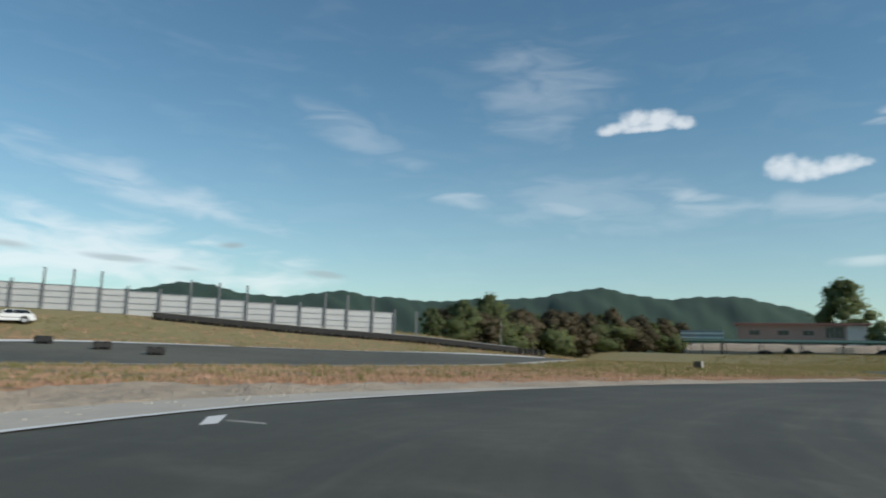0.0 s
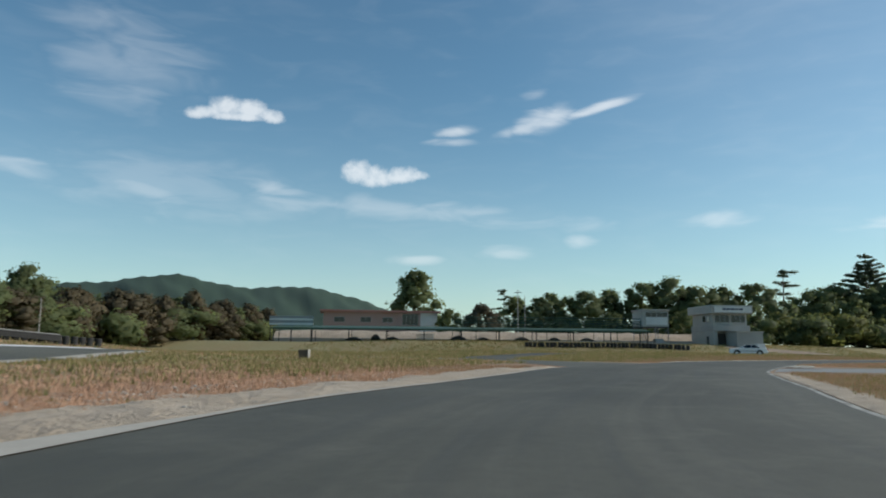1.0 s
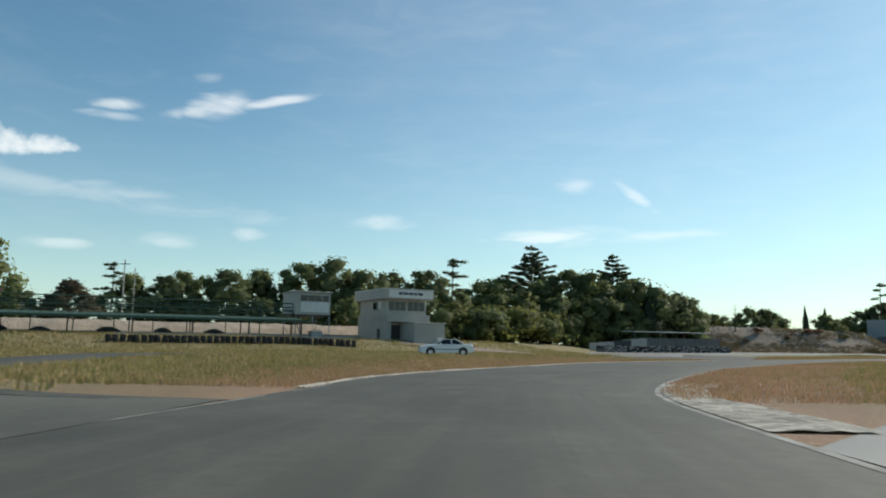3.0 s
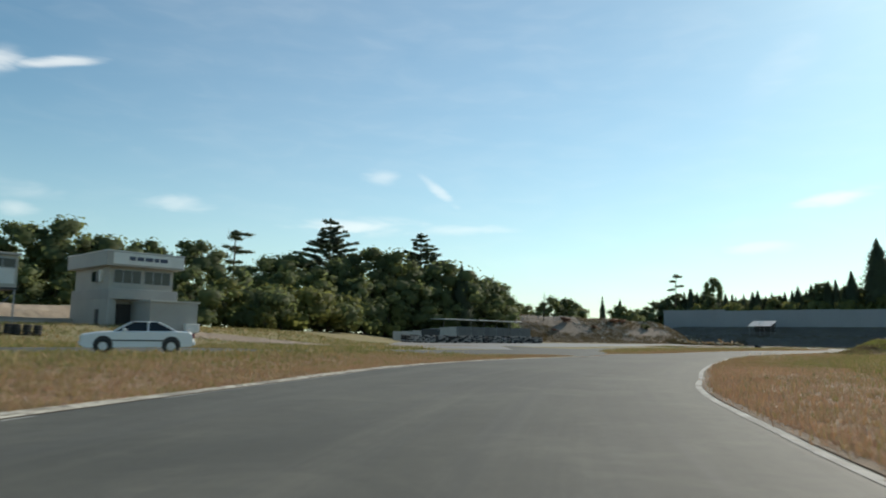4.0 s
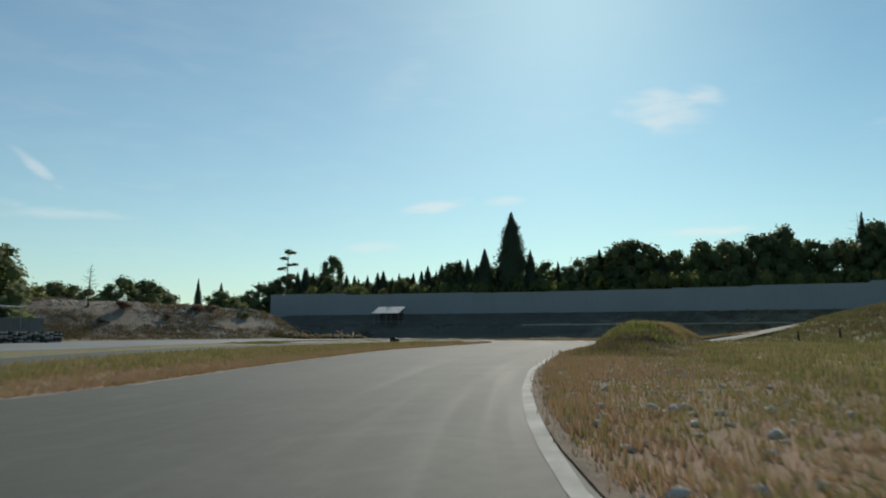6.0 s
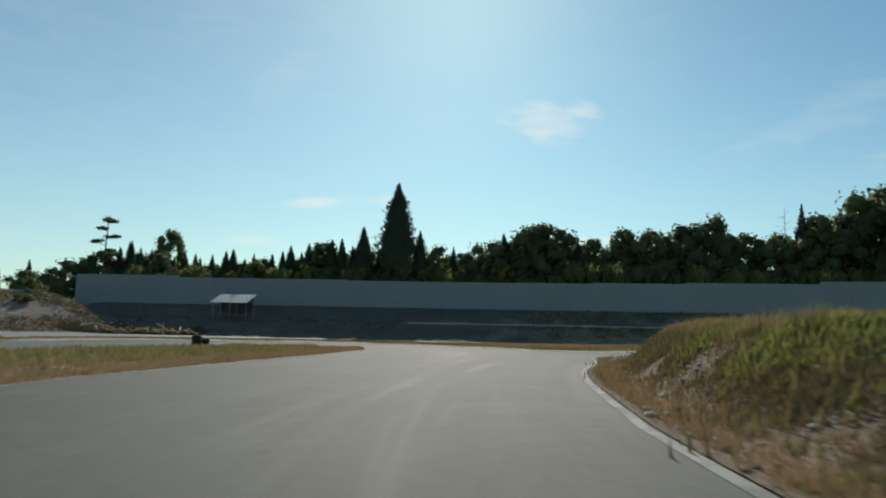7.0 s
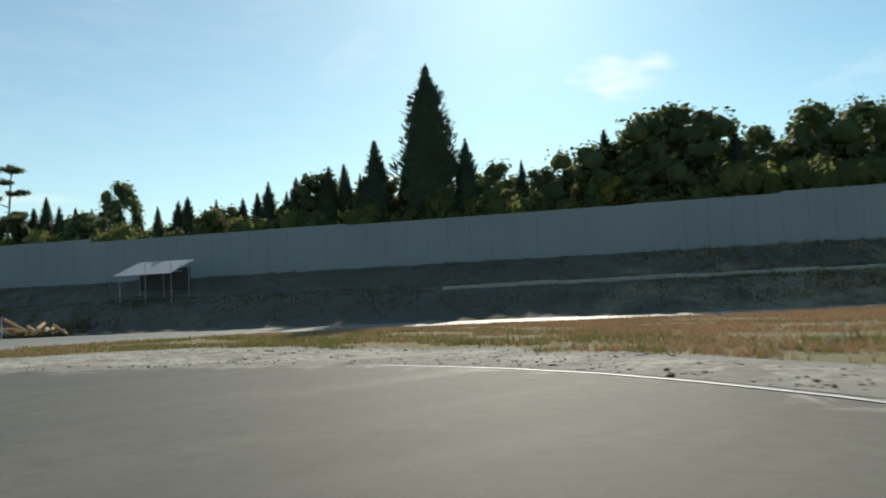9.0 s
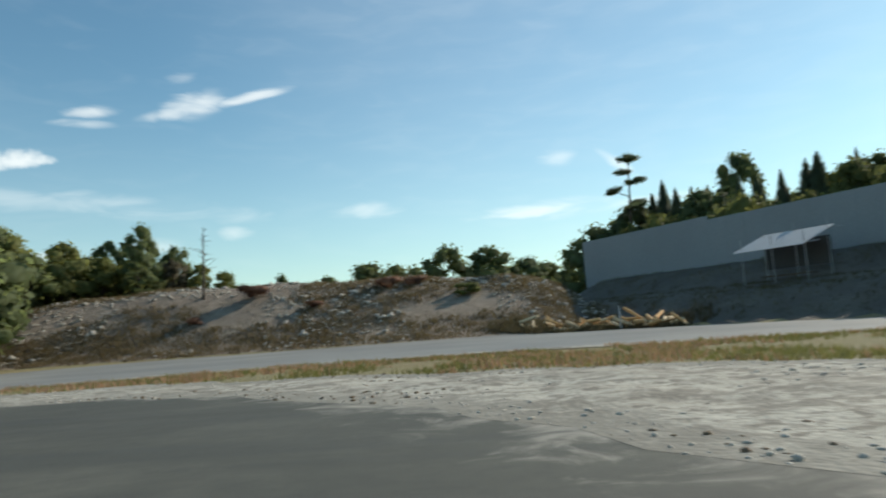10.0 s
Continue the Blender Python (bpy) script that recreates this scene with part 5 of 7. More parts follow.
def pit_shelter():
    t = thing("pit_shelter", "long low pit shelter with a dark green corrugated roof on posts", "shelter", frame_of(-84.0, 39.0, 0.825, 0.565, 1.72))
    L, n = 68.0, 11
    for k in range(n):
        x = 0.4 + (L - 0.8) * k / (n - 1)
        part("post", boxed(x - 0.08, x + 0.08, 0.3, 0.46, -0.4, 2.25), DARK, t)
        part("rear_post", boxed(x - 0.06, x + 0.06, 5.2, 5.32, -0.4, 2.85), DARK, t)
        part("rafter", tubed((x, 0.2, 2.3), (x, 5.4, 2.88), 0.05), DARK, t)
    part("front_beam", boxed(0, L, 0.25, 0.45, 2.2, 2.42), GREEN_ROOF, t)
    bays = 34
    verts, faces = [], []
    m = bays * 8
    for i in range(m + 1):
        x = L * i / m
        z = 0.035 * math.sin(i * math.pi / 2)
        verts += [(x, -0.55, 2.36 + z), (x, 5.6, 3.0 + z), (x, -0.55, 2.33 + z), (x, 5.6, 2.97 + z)]
    for i in range(m):
        a = 4 * i
        faces += [(a, a + 4, a + 5, a + 1), (a + 2, a + 3, a + 7, a + 6), (a, a + 2, a + 6, a + 4)]
    ob = new("roof", raw("roof", verts, faces, GREEN_ROOF))
    ob.parent = t
    part("eave_board", boxed(0, L, -0.6, -0.56, 2.18, 2.46), GREEN_ROOF, t)
    # terrace rails behind
    r = thing("terrace_rail", "green pipe rails on a spectator terrace behind the shelter", "railing", frame_of(-60.0, 61.5, 0.825, 0.565, 1.72))
    for k in range(9):
        part("rail_post", tubed((k * 4.4, 0, -0.4), (k * 4.4, 0, 4.9), 0.06), GREEN_ROOF, r)
    for z in (3.7, 4.25, 4.8):
        part("rail", tubed((0, 0, z), (35.2, 0, z), 0.07), GREEN_ROOF, r)
    for z in (3.4, 4.0):
        part("step_board", boxed(0, 35.2, 0.3, 1.1, z - 0.12, z), GREEN_ROOF, r)
    # pit wall behind
    w = thing("pit_wall", "low pale concrete wall behind the pit shelter", "wall", frame_of(-90.0, 44.5, 0.825, 0.565, 1.72))
    for k in range(26):
        part("panel", boxed(k * 3.2 + 0.01, k * 3.2 + 3.19, 2.0, 2.18, -0.4, 0.75 + 0.03 * (k % 3), bevel=0.02), CONCRETE, w)
    rnd = random.Random(12)
    verts, faces = [], []
    rows = ((0.0, -0.3), (0.3, 0.6), (1.6, 1.5), (3.0, 2.1), (6.0, 2.3), (12.0, 0.5))
    for i in range(45):
        for y, z in rows:
            verts.append((-90.0 + 0.825 * i * 1.9 - 0.565 * (2.4 + y), 44.5 + 0.565 * i * 1.9 + 0.825 * (2.4 + y), 1.72 + z + rnd.uniform(-0.12, 0.12)))
    m = len(rows)
    faces = [(i * m + k, (i + 1) * m + k, (i + 1) * m + k + 1, i * m + k + 1) for i in range(44) for k in range(m - 1)]
    surface("pit_embankment", verts, faces, SAND, "pale sandy embankment behind the pit shelter", "embankment")


def tyre(bm, m, r=0.32, w=0.2, seg=9):
    """One tyre: a ring with shoulders and a hole."""
    prof = [(r * 0.55, -w / 2), (r * 0.9, -w / 2), (r, -w * 0.28), (r, w * 0.28), (r * 0.9, w / 2), (r * 0.55, w / 2)]
    rings = []
    for i in range(seg):
        a = 2 * math.pi * i / seg
        rings.append([bm.verts.new(m @ Vector((p * math.cos(a), p * math.sin(a), z))) for p, z in prof])
    for i in range(seg):
        a, b = rings[i], rings[(i + 1) % seg]
        for k in range(len(prof)):
            bm.faces.new((a[k], b[k], b[(k + 1) % len(prof)], a[(k + 1) % len(prof)]))


def tyre_mesh(name, mat, r=0.32, w=0.2, seg=9):
    bm = bmesh.new()
    tyre(bm, Matrix(), r, w, seg)
    bmesh.ops.recalc_face_normals(bm, faces=bm.faces)
    return mesh_from(bm, name, mat, True)


TYRE, TYRE_PALE = tyre_mesh("tyre", RUBBER), tyre_mesh("tyre_pale", RUBBER_GREY)


def tyre_stack(x, y, high, parent=None, rnd=random.Random(3), pale=0.0, label="stack of used black tyres on the ground"):
    s = thing("tyre_stack", label, "tyres", pose(x, y, float(terrain(x, y)), 0, 0, rnd.uniform(0, 90)), "tyre barrier")
    for k in range(high):
        ob = new("tyre", TYRE_PALE if rnd.random() < pale else TYRE)
        ob.parent = s
        ob.location = (rnd.uniform(-0.04, 0.04), rnd.uniform(-0.04, 0.04), 0.1 + 0.2 * k)
    return s


def tyre_line(a, b, high, step, pale, seed, label):
    rnd = random.Random(seed)
    a, b = Vector(a), Vector(b)
    n = int((b - a).length / step)
    for i in range(n + 1):
        p = a.lerp(b, i / n)
        tyre_stack(p.x + rnd.uniform(-0.08, 0.08), p.y + rnd.uniform(-0.08, 0.08), high, None, rnd, pale, label)


def plank_cap(name, a, b, z, wide, mat, label, category):
    """A long cap board on a barrier from a to b."""
    d = Vector(b) - Vector(a)
    t = thing(name, label, category, pose(a[0], a[1], 0, 0, 0, math.degrees(math.atan2(d.y, d.x))))
    n = max(1, int(d.length / 6))
    for k in range(n):
        x0, x1 = d.length * k / n, d.length * (k + 1) / n
        zz = float(terrain(*(Vector(a[:2]).lerp(Vector(b[:2]), (k + 0.5) / n)))) + z
        part("board", boxed(x0 + 0.01, x1 - 0.01, -wide / 2, wide / 2, zz, zz + 0.09, bevel=0.01), mat, t)
    return t


control_tower(), stilt_cabin(), pit_shelter()
tyre_line((-43, 58.2), (-20.5, 73.6), 4, 0.68, 0.0, 21, "stack of old black tyres before the pits")
plank_cap("cap_barrier", (-43, 58.9), (-20.5, 74.3), 0.84, 0.5, CONCRETE, "grey board laid along the tyre barrier", "barrier")


def scoreboard():
    t = thing("sign_frame", "wide white slatted board on dark posts", "sign", frame_of(-87.5, 41.9, 0.80, 0.60, 1.92))
    for x in (0.2, 4.0, 7.8):
        part("post", boxed(x - 0.09, x + 0.09, 0.05, 0.23, -0.4, 4.4), DARK, t)
    for k in range(4):
        part("slat", boxed(0, 8.0, -0.06, 0.03, 2.85 + k * 0.42, 3.2 + k * 0.42), WHITE if k % 2 == 0 else PANEL, t)


def pink_house():
    t = thing("clubhouse", "long pink rendered building with a flat red roof", "building", frame_of(-106.0, 76.3, 0.74, 0.67, 1.72))
    L, D = 27.5, 9.0
    part("wall", boxed(0, L, 0, D, -0.4, 7.4), PINK, t)
    part("roof", boxed(-0.8, L + 0.8, -0.9, D + 0.8, 7.4, 7.75, bevel=0.03), RED_ROOF, t)
    part("fascia", boxed(-0.82, L + 0.82, -0.95, -0.905, 7.4, 7.85), RED_ROOF, t)
    for x in (2.6, 8.9, 14.2):
        window(t, x, x + 2.4, 0.0, 5.0, 6.1, bars=1)
    window(t, 19.0, 22.8, 0.0, 4.4, 7.0, bars=3)
    for x in (3, 9, 14, 24.5):
        window(t, x, x + 2.0, 0.0, 1.2, 2.6, bars=1)
    part("end_wall", boxed(23.4, L + 0.02, -0.06, -0.004, -0.4, 7.38), WHITE, t, "whitish rendered end bay")


scoreboard(), pink_house()


def pole(x, y, h, r, label, arm=0.0, mat=None):
    t = thing("utility_pole", label, "pole", pose(x, y, float(terrain(x, y))))
    part("shaft", tubed((0, 0, -0.4), (0, 0, h), r, r * 0.7), mat or CONCRETE, t)
    if arm:
        part("cross_arm", boxed(-arm, arm, -0.05, 0.05, h - 0.7, h - 0.58), DARK, t)
    return t


pole(-62, 92, 12.0, 0.13, "tall concrete utility pole with a cross arm", 0.9)
pole(-60.5, 92.5, 10.8, 0.1, "tall grey utility pole beside another")
pole(-69, -9, 4.6, 0.06, "thin grey pole behind the tyre wall")


def parked_lump(x, y, l, h, seed, label, name="covered_kart"):
    """A low machine under a dark cover: a sagging rounded body on four small wheels."""
    rnd = random.Random(seed)
    t = thing(name, label, "vehicle", pose(x, y, float(terrain(x, y)), 0, 0, rnd.uniform(20, 50)), "machines under the shelter")
    bm = bmesh.new()
    bmesh.ops.create_grid(bm, x_segments=8, y_segments=5, size=0.5)
    for v in bm.verts:
        u, w = v.co.x * 2, v.co.y * 2
        v.co = Vector((u * l / 2, w * 0.65, h * (0.45 + 0.55 * (1 - abs(u) ** 2.2) * (1 - 0.5 * abs(w) ** 2)) + rnd.uniform(-.03, .03)))
    top = bm.faces[:]
    r = bmesh.ops.extrude_face_region(bm, geom=top)
    for e in r["geom"]:
        if isinstance(e, bmesh.types.BMVert):
            e.co.z = 0.14
    part("cover", bm, DARK, t, smooth=True)
    for sx in (-1, 1):
        for sy in (-1, 1):
            w = new("wheel", TYRE)
            w.parent, w.location, w.rotation_euler, w.scale = t, (sx * l * 0.36, sy * 0.62, 0.2), (radians(90), 0, 0), (0.62, 0.62, 0.9)


for i, (k, l, h) in enumerate(((14.5, 2.6, 0.8), (18.5, 1.4, 1.2), (21.5, 2.2, 0.7), (33.5, 2.6, 1.0), (38, 2.2, 0.7), (45, 2.6, 0.8), (51, 2.0, 0.8), (57, 2.4, 0.75))):
    parked_lump(-84 + 0.825 * k - 0.565 * 2.2, 39 + 0.565 * k + 0.825 * 2.2, l, h, 90 + i, "low machine under a dark cover in the pit shelter")
bench = thing("pallet_stack", "stack of white slatted pallets in the pit shelter", "pallets", frame_of(-63.8, 55.2, 0.825, 0.565))
for k in range(5):
    part("pallet", boxed(0, 3.2, 0, 1.0, 0.02 + k * 0.27, 0.15 + k * 0.27, bevel=0.01), WHITE, bench)
sign = thing("marker_box", "dark brown square marker box with a grey side on the verge", "marker", frame_of(-31.0, -7.0, 0.9, 0.44))
part("body", boxed(-0.42, 0.4, -0.25, 0.25, 0.0, 0.72, bevel=0.03), BARK, sign)
part("side_plate", boxed(0.405, 0.44, -0.25, 0.25, 0.0, 0.74), GREY, sign)


# ---- the west fence, its tyre wall and the bundles on the return road ----
def west_fence():
    t = thing("debris_fence", "white panelled fence with tall steel posts", "fence")
    line = spline([(-67, -95), (-65, -75), (-63.5, -60), (-62, -47), (-60.8, -35), (-59.9, -26.2)], 2.65)
    last = len(line) - 2
    for i, p in enumerate(line):
        z = float(terrain(*p))
        tall = 4.6 if (i * 7) % 5 in (0, 2, 3) else 3.2
        part("post", boxed(p[0] + 0.06, p[0] + 0.26, p[1] - 0.11, p[1] + 0.11, z - 0.3, z + tall, bevel=0.02), POST_GREY, t)
        if i < last:
            q = line[i + 1]
            d = Vector((q[0] - p[0], q[1] - p[1], 0))
            m = pose(p[0], p[1], min(z, float(terrain(*q))), 0, 0, math.degrees(math.atan2(d.y, d.x)))
            for k in range(4):
                bm = boxed(0.07, d.length - 0.07, -0.02, 0.02, 0.06 + k * 0.68, 0.70 + k * 0.68)
                bm.transform(m)
                part("panel", bm, FENCE_WHITE, t)
                bm = boxed(0.05, d.length - 0.05, -0.07, 0.01, 0.69 + k * 0.68, 0.78 + k * 0.68)
                bm.transform(m)
                part("rail", bm, STEEL, t)


def tyre_wall_long():
    """Low tyre wall with a belt in front of the fence."""
    line = spline([(-60.3, -57), (-59.2, -49), (-58, -41), (-56.4, -32), (-54.5, -22), (-52.5, -12)], 0.64)
    rnd = random.Random(8)
    for p in line:
        tyre_stack(p[0] + rnd.uniform(-.06, .06), p[1] + rnd.uniform(-.06, .06), 4, None, rnd, 0.0, "stack of black tyres in a long wall")
    c = line[::9]
    for a, b in zip(c[:-1], c[1:]):
        d = Vector((b[0] - a[0], b[1] - a[1], 0))
        t = thing("barrier_belt", "grey conveyor belt along the tyre wall", "barrier", pose(a[0], a[1], float(terrain(*a)), 0, -math.degrees(math.atan2(float(terrain(*b)) - float(terrain(*a)), d.length)), math.degrees(math.atan2(d.y, d.x))), "tyre wall belts")
        part("belt", boxed(0, d.length, -0.36, 0.36, 0.80, 0.88, bevel=0.02), CONCRETE, t)
        part("side_belt", boxed(0, d.length, -0.40, -0.365, 0.25, 0.78), RUBBER, t, "black rubber belt along the side")


west_fence(), tyre_wall_long()


def tyre_bundle(x, y, turn):
    t = thing("tyre_bundle", "bundle of black tyres strapped together on the road", "tyres", pose(x, y, float(terrain(x, y)) + 0.03, 0, 0, turn), "tyre bundles on the road")
    for i in range(2):
        for k in range(3):
            ob = new("tyre", TYRE)
            ob.parent, ob.location = t, (i * 0.66 - 0.33, 0.04 * (k % 2), 0.1 + 0.2 * k)
    part("strap", boxed(-0.67, 0.67, -0.36, -0.335, 0.16, 0.46), RUBBER, t)


for x, y, r in ((-39.7, -65.5, 84), (-36.9, -61.2, 92), (-34.0, -57.4, 90)):
    tyre_bundle(x, y, r)


# ---- cars ----
def car(label, m, estate=False):
    """A white coupe: shaped body, cabin glass, wheels, lamps, mirrors."""
    t = thing("car", label, "car", m)
    L, W = 4.4, 1.68
    side = [(-2.2, 0.34), (-2.2, 0.62), (-2.12, 0.80), (-1.55, 0.90), (-1.05, 0.93), (1.25, 0.96), (2.0, 0.95), (2.16, 0.82), (2.2, 0.5), (2.12, 0.30), (-2.0, 0.24)]
    bm = bmesh.new()
    rows = []
    for y, inset, drop in ((-W / 2, 0.06, 0.05), (-W / 2 + 0.1, 0.0, 0.0), (W / 2 - 0.1, 0.0, 0.0), (W / 2, 0.06, 0.05)):
        rows.append([bm.verts.new((x * (1 - inset * 0.5), y, z - (drop if z > 0.6 else 0))) for x, z in side])
    n = len(side)
    for a, b in zip(rows[:-1], rows[1:]):
        for i in range(n):
            bm.faces.new((a[i], a[(i + 1) % n], b[(i + 1) % n], b[i]))
    bm.faces.new(rows[0]), bm.faces.new(rows[-1][::-1])
    bmesh.ops.recalc_face_normals(bm, faces=bm.faces)
    part("body", bm, CAR_WHITE, t)
    back = 1.9 if estate else 1.45
    roof_b = 1.45 if estate else 0.75
    cabin = [(-0.95, 0.92), (-0.28, 1.30), (roof_b, 1.31), (back, 0.94)]
    bm = bmesh.new()
    rows = [[bm.verts.new((x, s * (0.76 if z < 1 else 0.60), z)) for x, z in cabin] for s in (-1, 1)]
    for i in range(3):
        bm.faces.new((rows[0][i], rows[0][i + 1], rows[1][i + 1], rows[1][i]))
    bm.faces.new(rows[0]), bm.faces.new(rows[1][::-1])
    bmesh.ops.recalc_face_normals(bm, faces=bm.faces)
    part("cabin_glass", bm, GLASS_DARK, t, "dark tinted glasshouse")
    part("roof", boxed(-0.27, roof_b, -0.60, 0.60, 1.305, 1.345, bevel=0.015), CAR_WHITE, t)
    for s in (-1, 1):
        for p, q in (((-0.95, s * 0.77, 0.92), (-0.28, s * 0.61, 1.31)), ((roof_b, s * 0.61, 1.31), (back, s * 0.77, 0.94)), ((0.35, s * 0.775, 0.93), (0.35, s * 0.615, 1.31))):
            part("pillar", tubed(p, q, 0.035), CAR_WHITE, t)
        part("headlight", boxed(-2.205, -2.1, s * 0.72 - 0.14, s * 0.72 + 0.1, 0.58, 0.72), LAMP_CLEAR, t)
        part("taillight", boxed(2.1, 2.19, s * 0.62 - 0.2, s * 0.62 + 0.16, 0.66, 0.84), LAMP_RED, t)
        part("mirror", boxed(-0.62, -0.46, s * 0.93 - 0.08, s * 0.93 + 0.08, 0.93, 1.05, bevel=0.02), CAR_WHITE, t)
        part("side_trim", boxed(-1.0, 1.1, s * 0.845 - 0.012, s * 0.845 + 0.012, 0.52, 0.57), DARK, t)
        for x in (-1.32, 1.28):
            w = new("wheel", tyre_mesh("wheel", RUBBER, 0.31, 0.2, 20))
            w.parent, w.location, w.rotation_euler = t, (x, s * 0.785, 0.31), (radians(90), 0, 0)
            r = new("rim", mesh_from(tubed((0, 0, -0.088), (0, 0, 0.088), 0.19, seg=12), "rim", CHROME))
            r.parent = w
            # dark disc on the body side stands in for the shade inside the arch
            part("wheel_arch", tubed((x, s * 0.80, 0.36), (x, s * 0.846, 0.36), 0.37, seg=20), DARK, t)
    part("bumper", boxed(-2.24, -2.12, -0.78, 0.78, 0.34, 0.5, bevel=0.02), CAR_WHITE, t)
    part("rear_bumper", boxed(2.12, 2.25, -0.78, 0.78, 0.36, 0.54, bevel=0.02), CAR_WHITE, t)
    if not estate:
        part("spoiler", boxed(1.85, 2.12, -0.7, 0.7, 1.02, 1.06, bevel=0.01), CAR_WHITE, t)
        for s in (-0.55, 0.55):
            part("spoiler_foot", boxed(1.95, 2.03, s - 0.03, s + 0.03, 0.93, 1.025), CAR_WHITE, t)
    return t


car("white two-door coupe with a rear spoiler on the return road", pose(-6.0, 45.2, float(terrain(-6.0, 45.2)) + 0.01, 0, 0, 12))
car("white hatchback parked on the grass below the fence", pose(-55.0, -70.2, float(terrain(-55.0, -70.2)), 0, 0, 100), True)


# ---- the north side: sunken pit with tyres, the shed on the bank, the cut logs ----
def north_pit():
    ux, uy = 0.81, 0.586
    tyre_line((15.7, 139.0), (48.7, 163.2), 7, 0.7, 0.5, 31, "stack of black and white painted tyres")
    t = thing("retaining_wall", "grey concrete retaining wall behind the tyres", "wall", frame_of(15.0, 141.6, ux, uy, 0.0))
    for k in range(17):
        h = 2.0 + 1.2 * smoothstep(0, 7, k)
        part("panel", boxed(k * 2.4 + 0.01, k * 2.4 + 2.39, 1.2, 1.45, -0.3, float(h), bevel=0.02), GREY_DARK if k > 6 else GREY, t)
    # no hole is cut: a dark sheet paints the shade of the gap
    part("opening", boxed(7.0, 12.0, 1.15, 1.198, 0.9, 2.6), DARK, t, "dark sheet on the wall in place of a shaded opening")
    c = thing("flat_canopy", "thin pale flat canopy over the wall on steel posts", "canopy", frame_of(24.5, 150.0, ux, uy, 0.0))
    part("roof", boxed(0, 24.5, -0.6, 3.4, 4.55, 4.68, bevel=0.02), WHITE, c)
    part("edge_beam", boxed(0, 24.5, -0.5, -0.4, 4.47, 4.548), STEEL, c)
    for k in range(7):
        part("post", tubed((0.3 + k * 4.0, -0.2, -0.3), (0.3 + k * 4.0, -0.2, 4.47), 0.03), STEEL, c)


north_pit()


def bank_shed():
    t = thing("bank_shed", "open shed with a translucent white sheet roof on poles", "shed", frame_of(107.5, 176.9, 0.5577, -0.83, 0.0))
    L, D = 5.4, 3.2
    g = lambda x, y: float(terrain(107.5 + 0.5577 * x + 0.83 * y, 176.9 - 0.83 * x + 0.5577 * y)) - 0.4
    verts, faces = [], []
    m = 64
    for i in range(m + 1):
        x = -0.2 + (L + 0.4) * i / m
        z = 0.03 * math.sin(i * math.pi / 2)
        verts += [(x, -0.6, 4.95 + z), (x, D, 6.35 + z), (x, -0.6, 4.92 + z), (x, D, 6.32 + z)]
    for i in range(m):
        a = 4 * i
        faces += [(a, a + 4, a + 5, a + 1), (a + 2, a + 3, a + 7, a + 6), (a, a + 2, a + 6, a + 4)]
    ob = new("roof", raw("roof", verts, faces, ROOF_SHEET))
    ob.parent = t
    for x in (0.1, L / 2, L - 0.1):
        part("post", tubed((x, 0, g(x, 0)), (x, 0, 5.9), 0.035), STEEL, t)
        part("rear_post", tubed((x, D - 0.5, g(x, D - 0.5)), (x, D - 0.5, 6.9), 0.035), STEEL, t)
    for y, z in ((0.0, 5.1), (D - 0.5, 6.06)):
        part("purlin", tubed((-1.0, y, z), (L + 1.0, y, z), 0.05), STEEL, t)
    # added dark sheet gives the shade under the roof; no wall stands here
    part("back_sheet", boxed(0, L, D - 0.45, D - 0.4, 3.6, 5.6), DARK, t)
    part("bench", boxed(0.6, L - 0.6, 1.2, 1.7, g(3, 1.5) + 0.7, g(3, 1.5) + 0.82), BARK, t)


bank_shed()


def logs():
    """A jumbled heap of sawn logs at the foot of the bank, some lying crosswise or propped on others."""
    rnd = random.Random(5)
    for i in range(58):
        s = i / 57
        x, y = 91.2 + 10.6 * s + rnd.uniform(-.9, .9), 181.0 - 9.0 * s + rnd.uniform(-1.3, 1.7)
        l, r = rnd.uniform(0.8, 2.0), rnd.uniform(0.08, 0.15)
        t = thing("cut_log", "freshly cut orange-brown log lying on the bank", "log", group="cut logs")
        tilt = rnd.choice((0, 4, -8, 12, 20, -16, 28))
        pile = 0.6 * rnd.random() ** 1.5
        t.matrix_world = pose(x, y, float(terrain(x, y)) + r + pile + abs(math.sin(radians(tilt))) * l * 0.45, 0, tilt, rnd.uniform(-120, 60))
        part("stem", tubed((-l / 2, 0, 0), (l / 2, 0, 0), r, r * 0.86, 10), WOOD if rnd.random() < 0.72 else WOOD_PALE, t)
        for e in (-1, 1):
            part("cut_end", tubed((e * (l / 2 - 0.01), 0, 0), (e * (l / 2 + 0.012), 0, 0), r * 0.84, seg=10), WOOD_PALE, t)


logs()
p = thing("marker_post", "thin white marker post at the road side", "post", pose(97.6, 172.5, float(terrain(97.6, 172.5))))
part("shaft", boxed(-0.03, 0.03, -0.03, 0.03, -0.3, 1.7, bevel=0.008), WHITE, p)
part("cap", boxed(-0.04, 0.04, -0.04, 0.04, 1.7, 1.75), DARK, p)


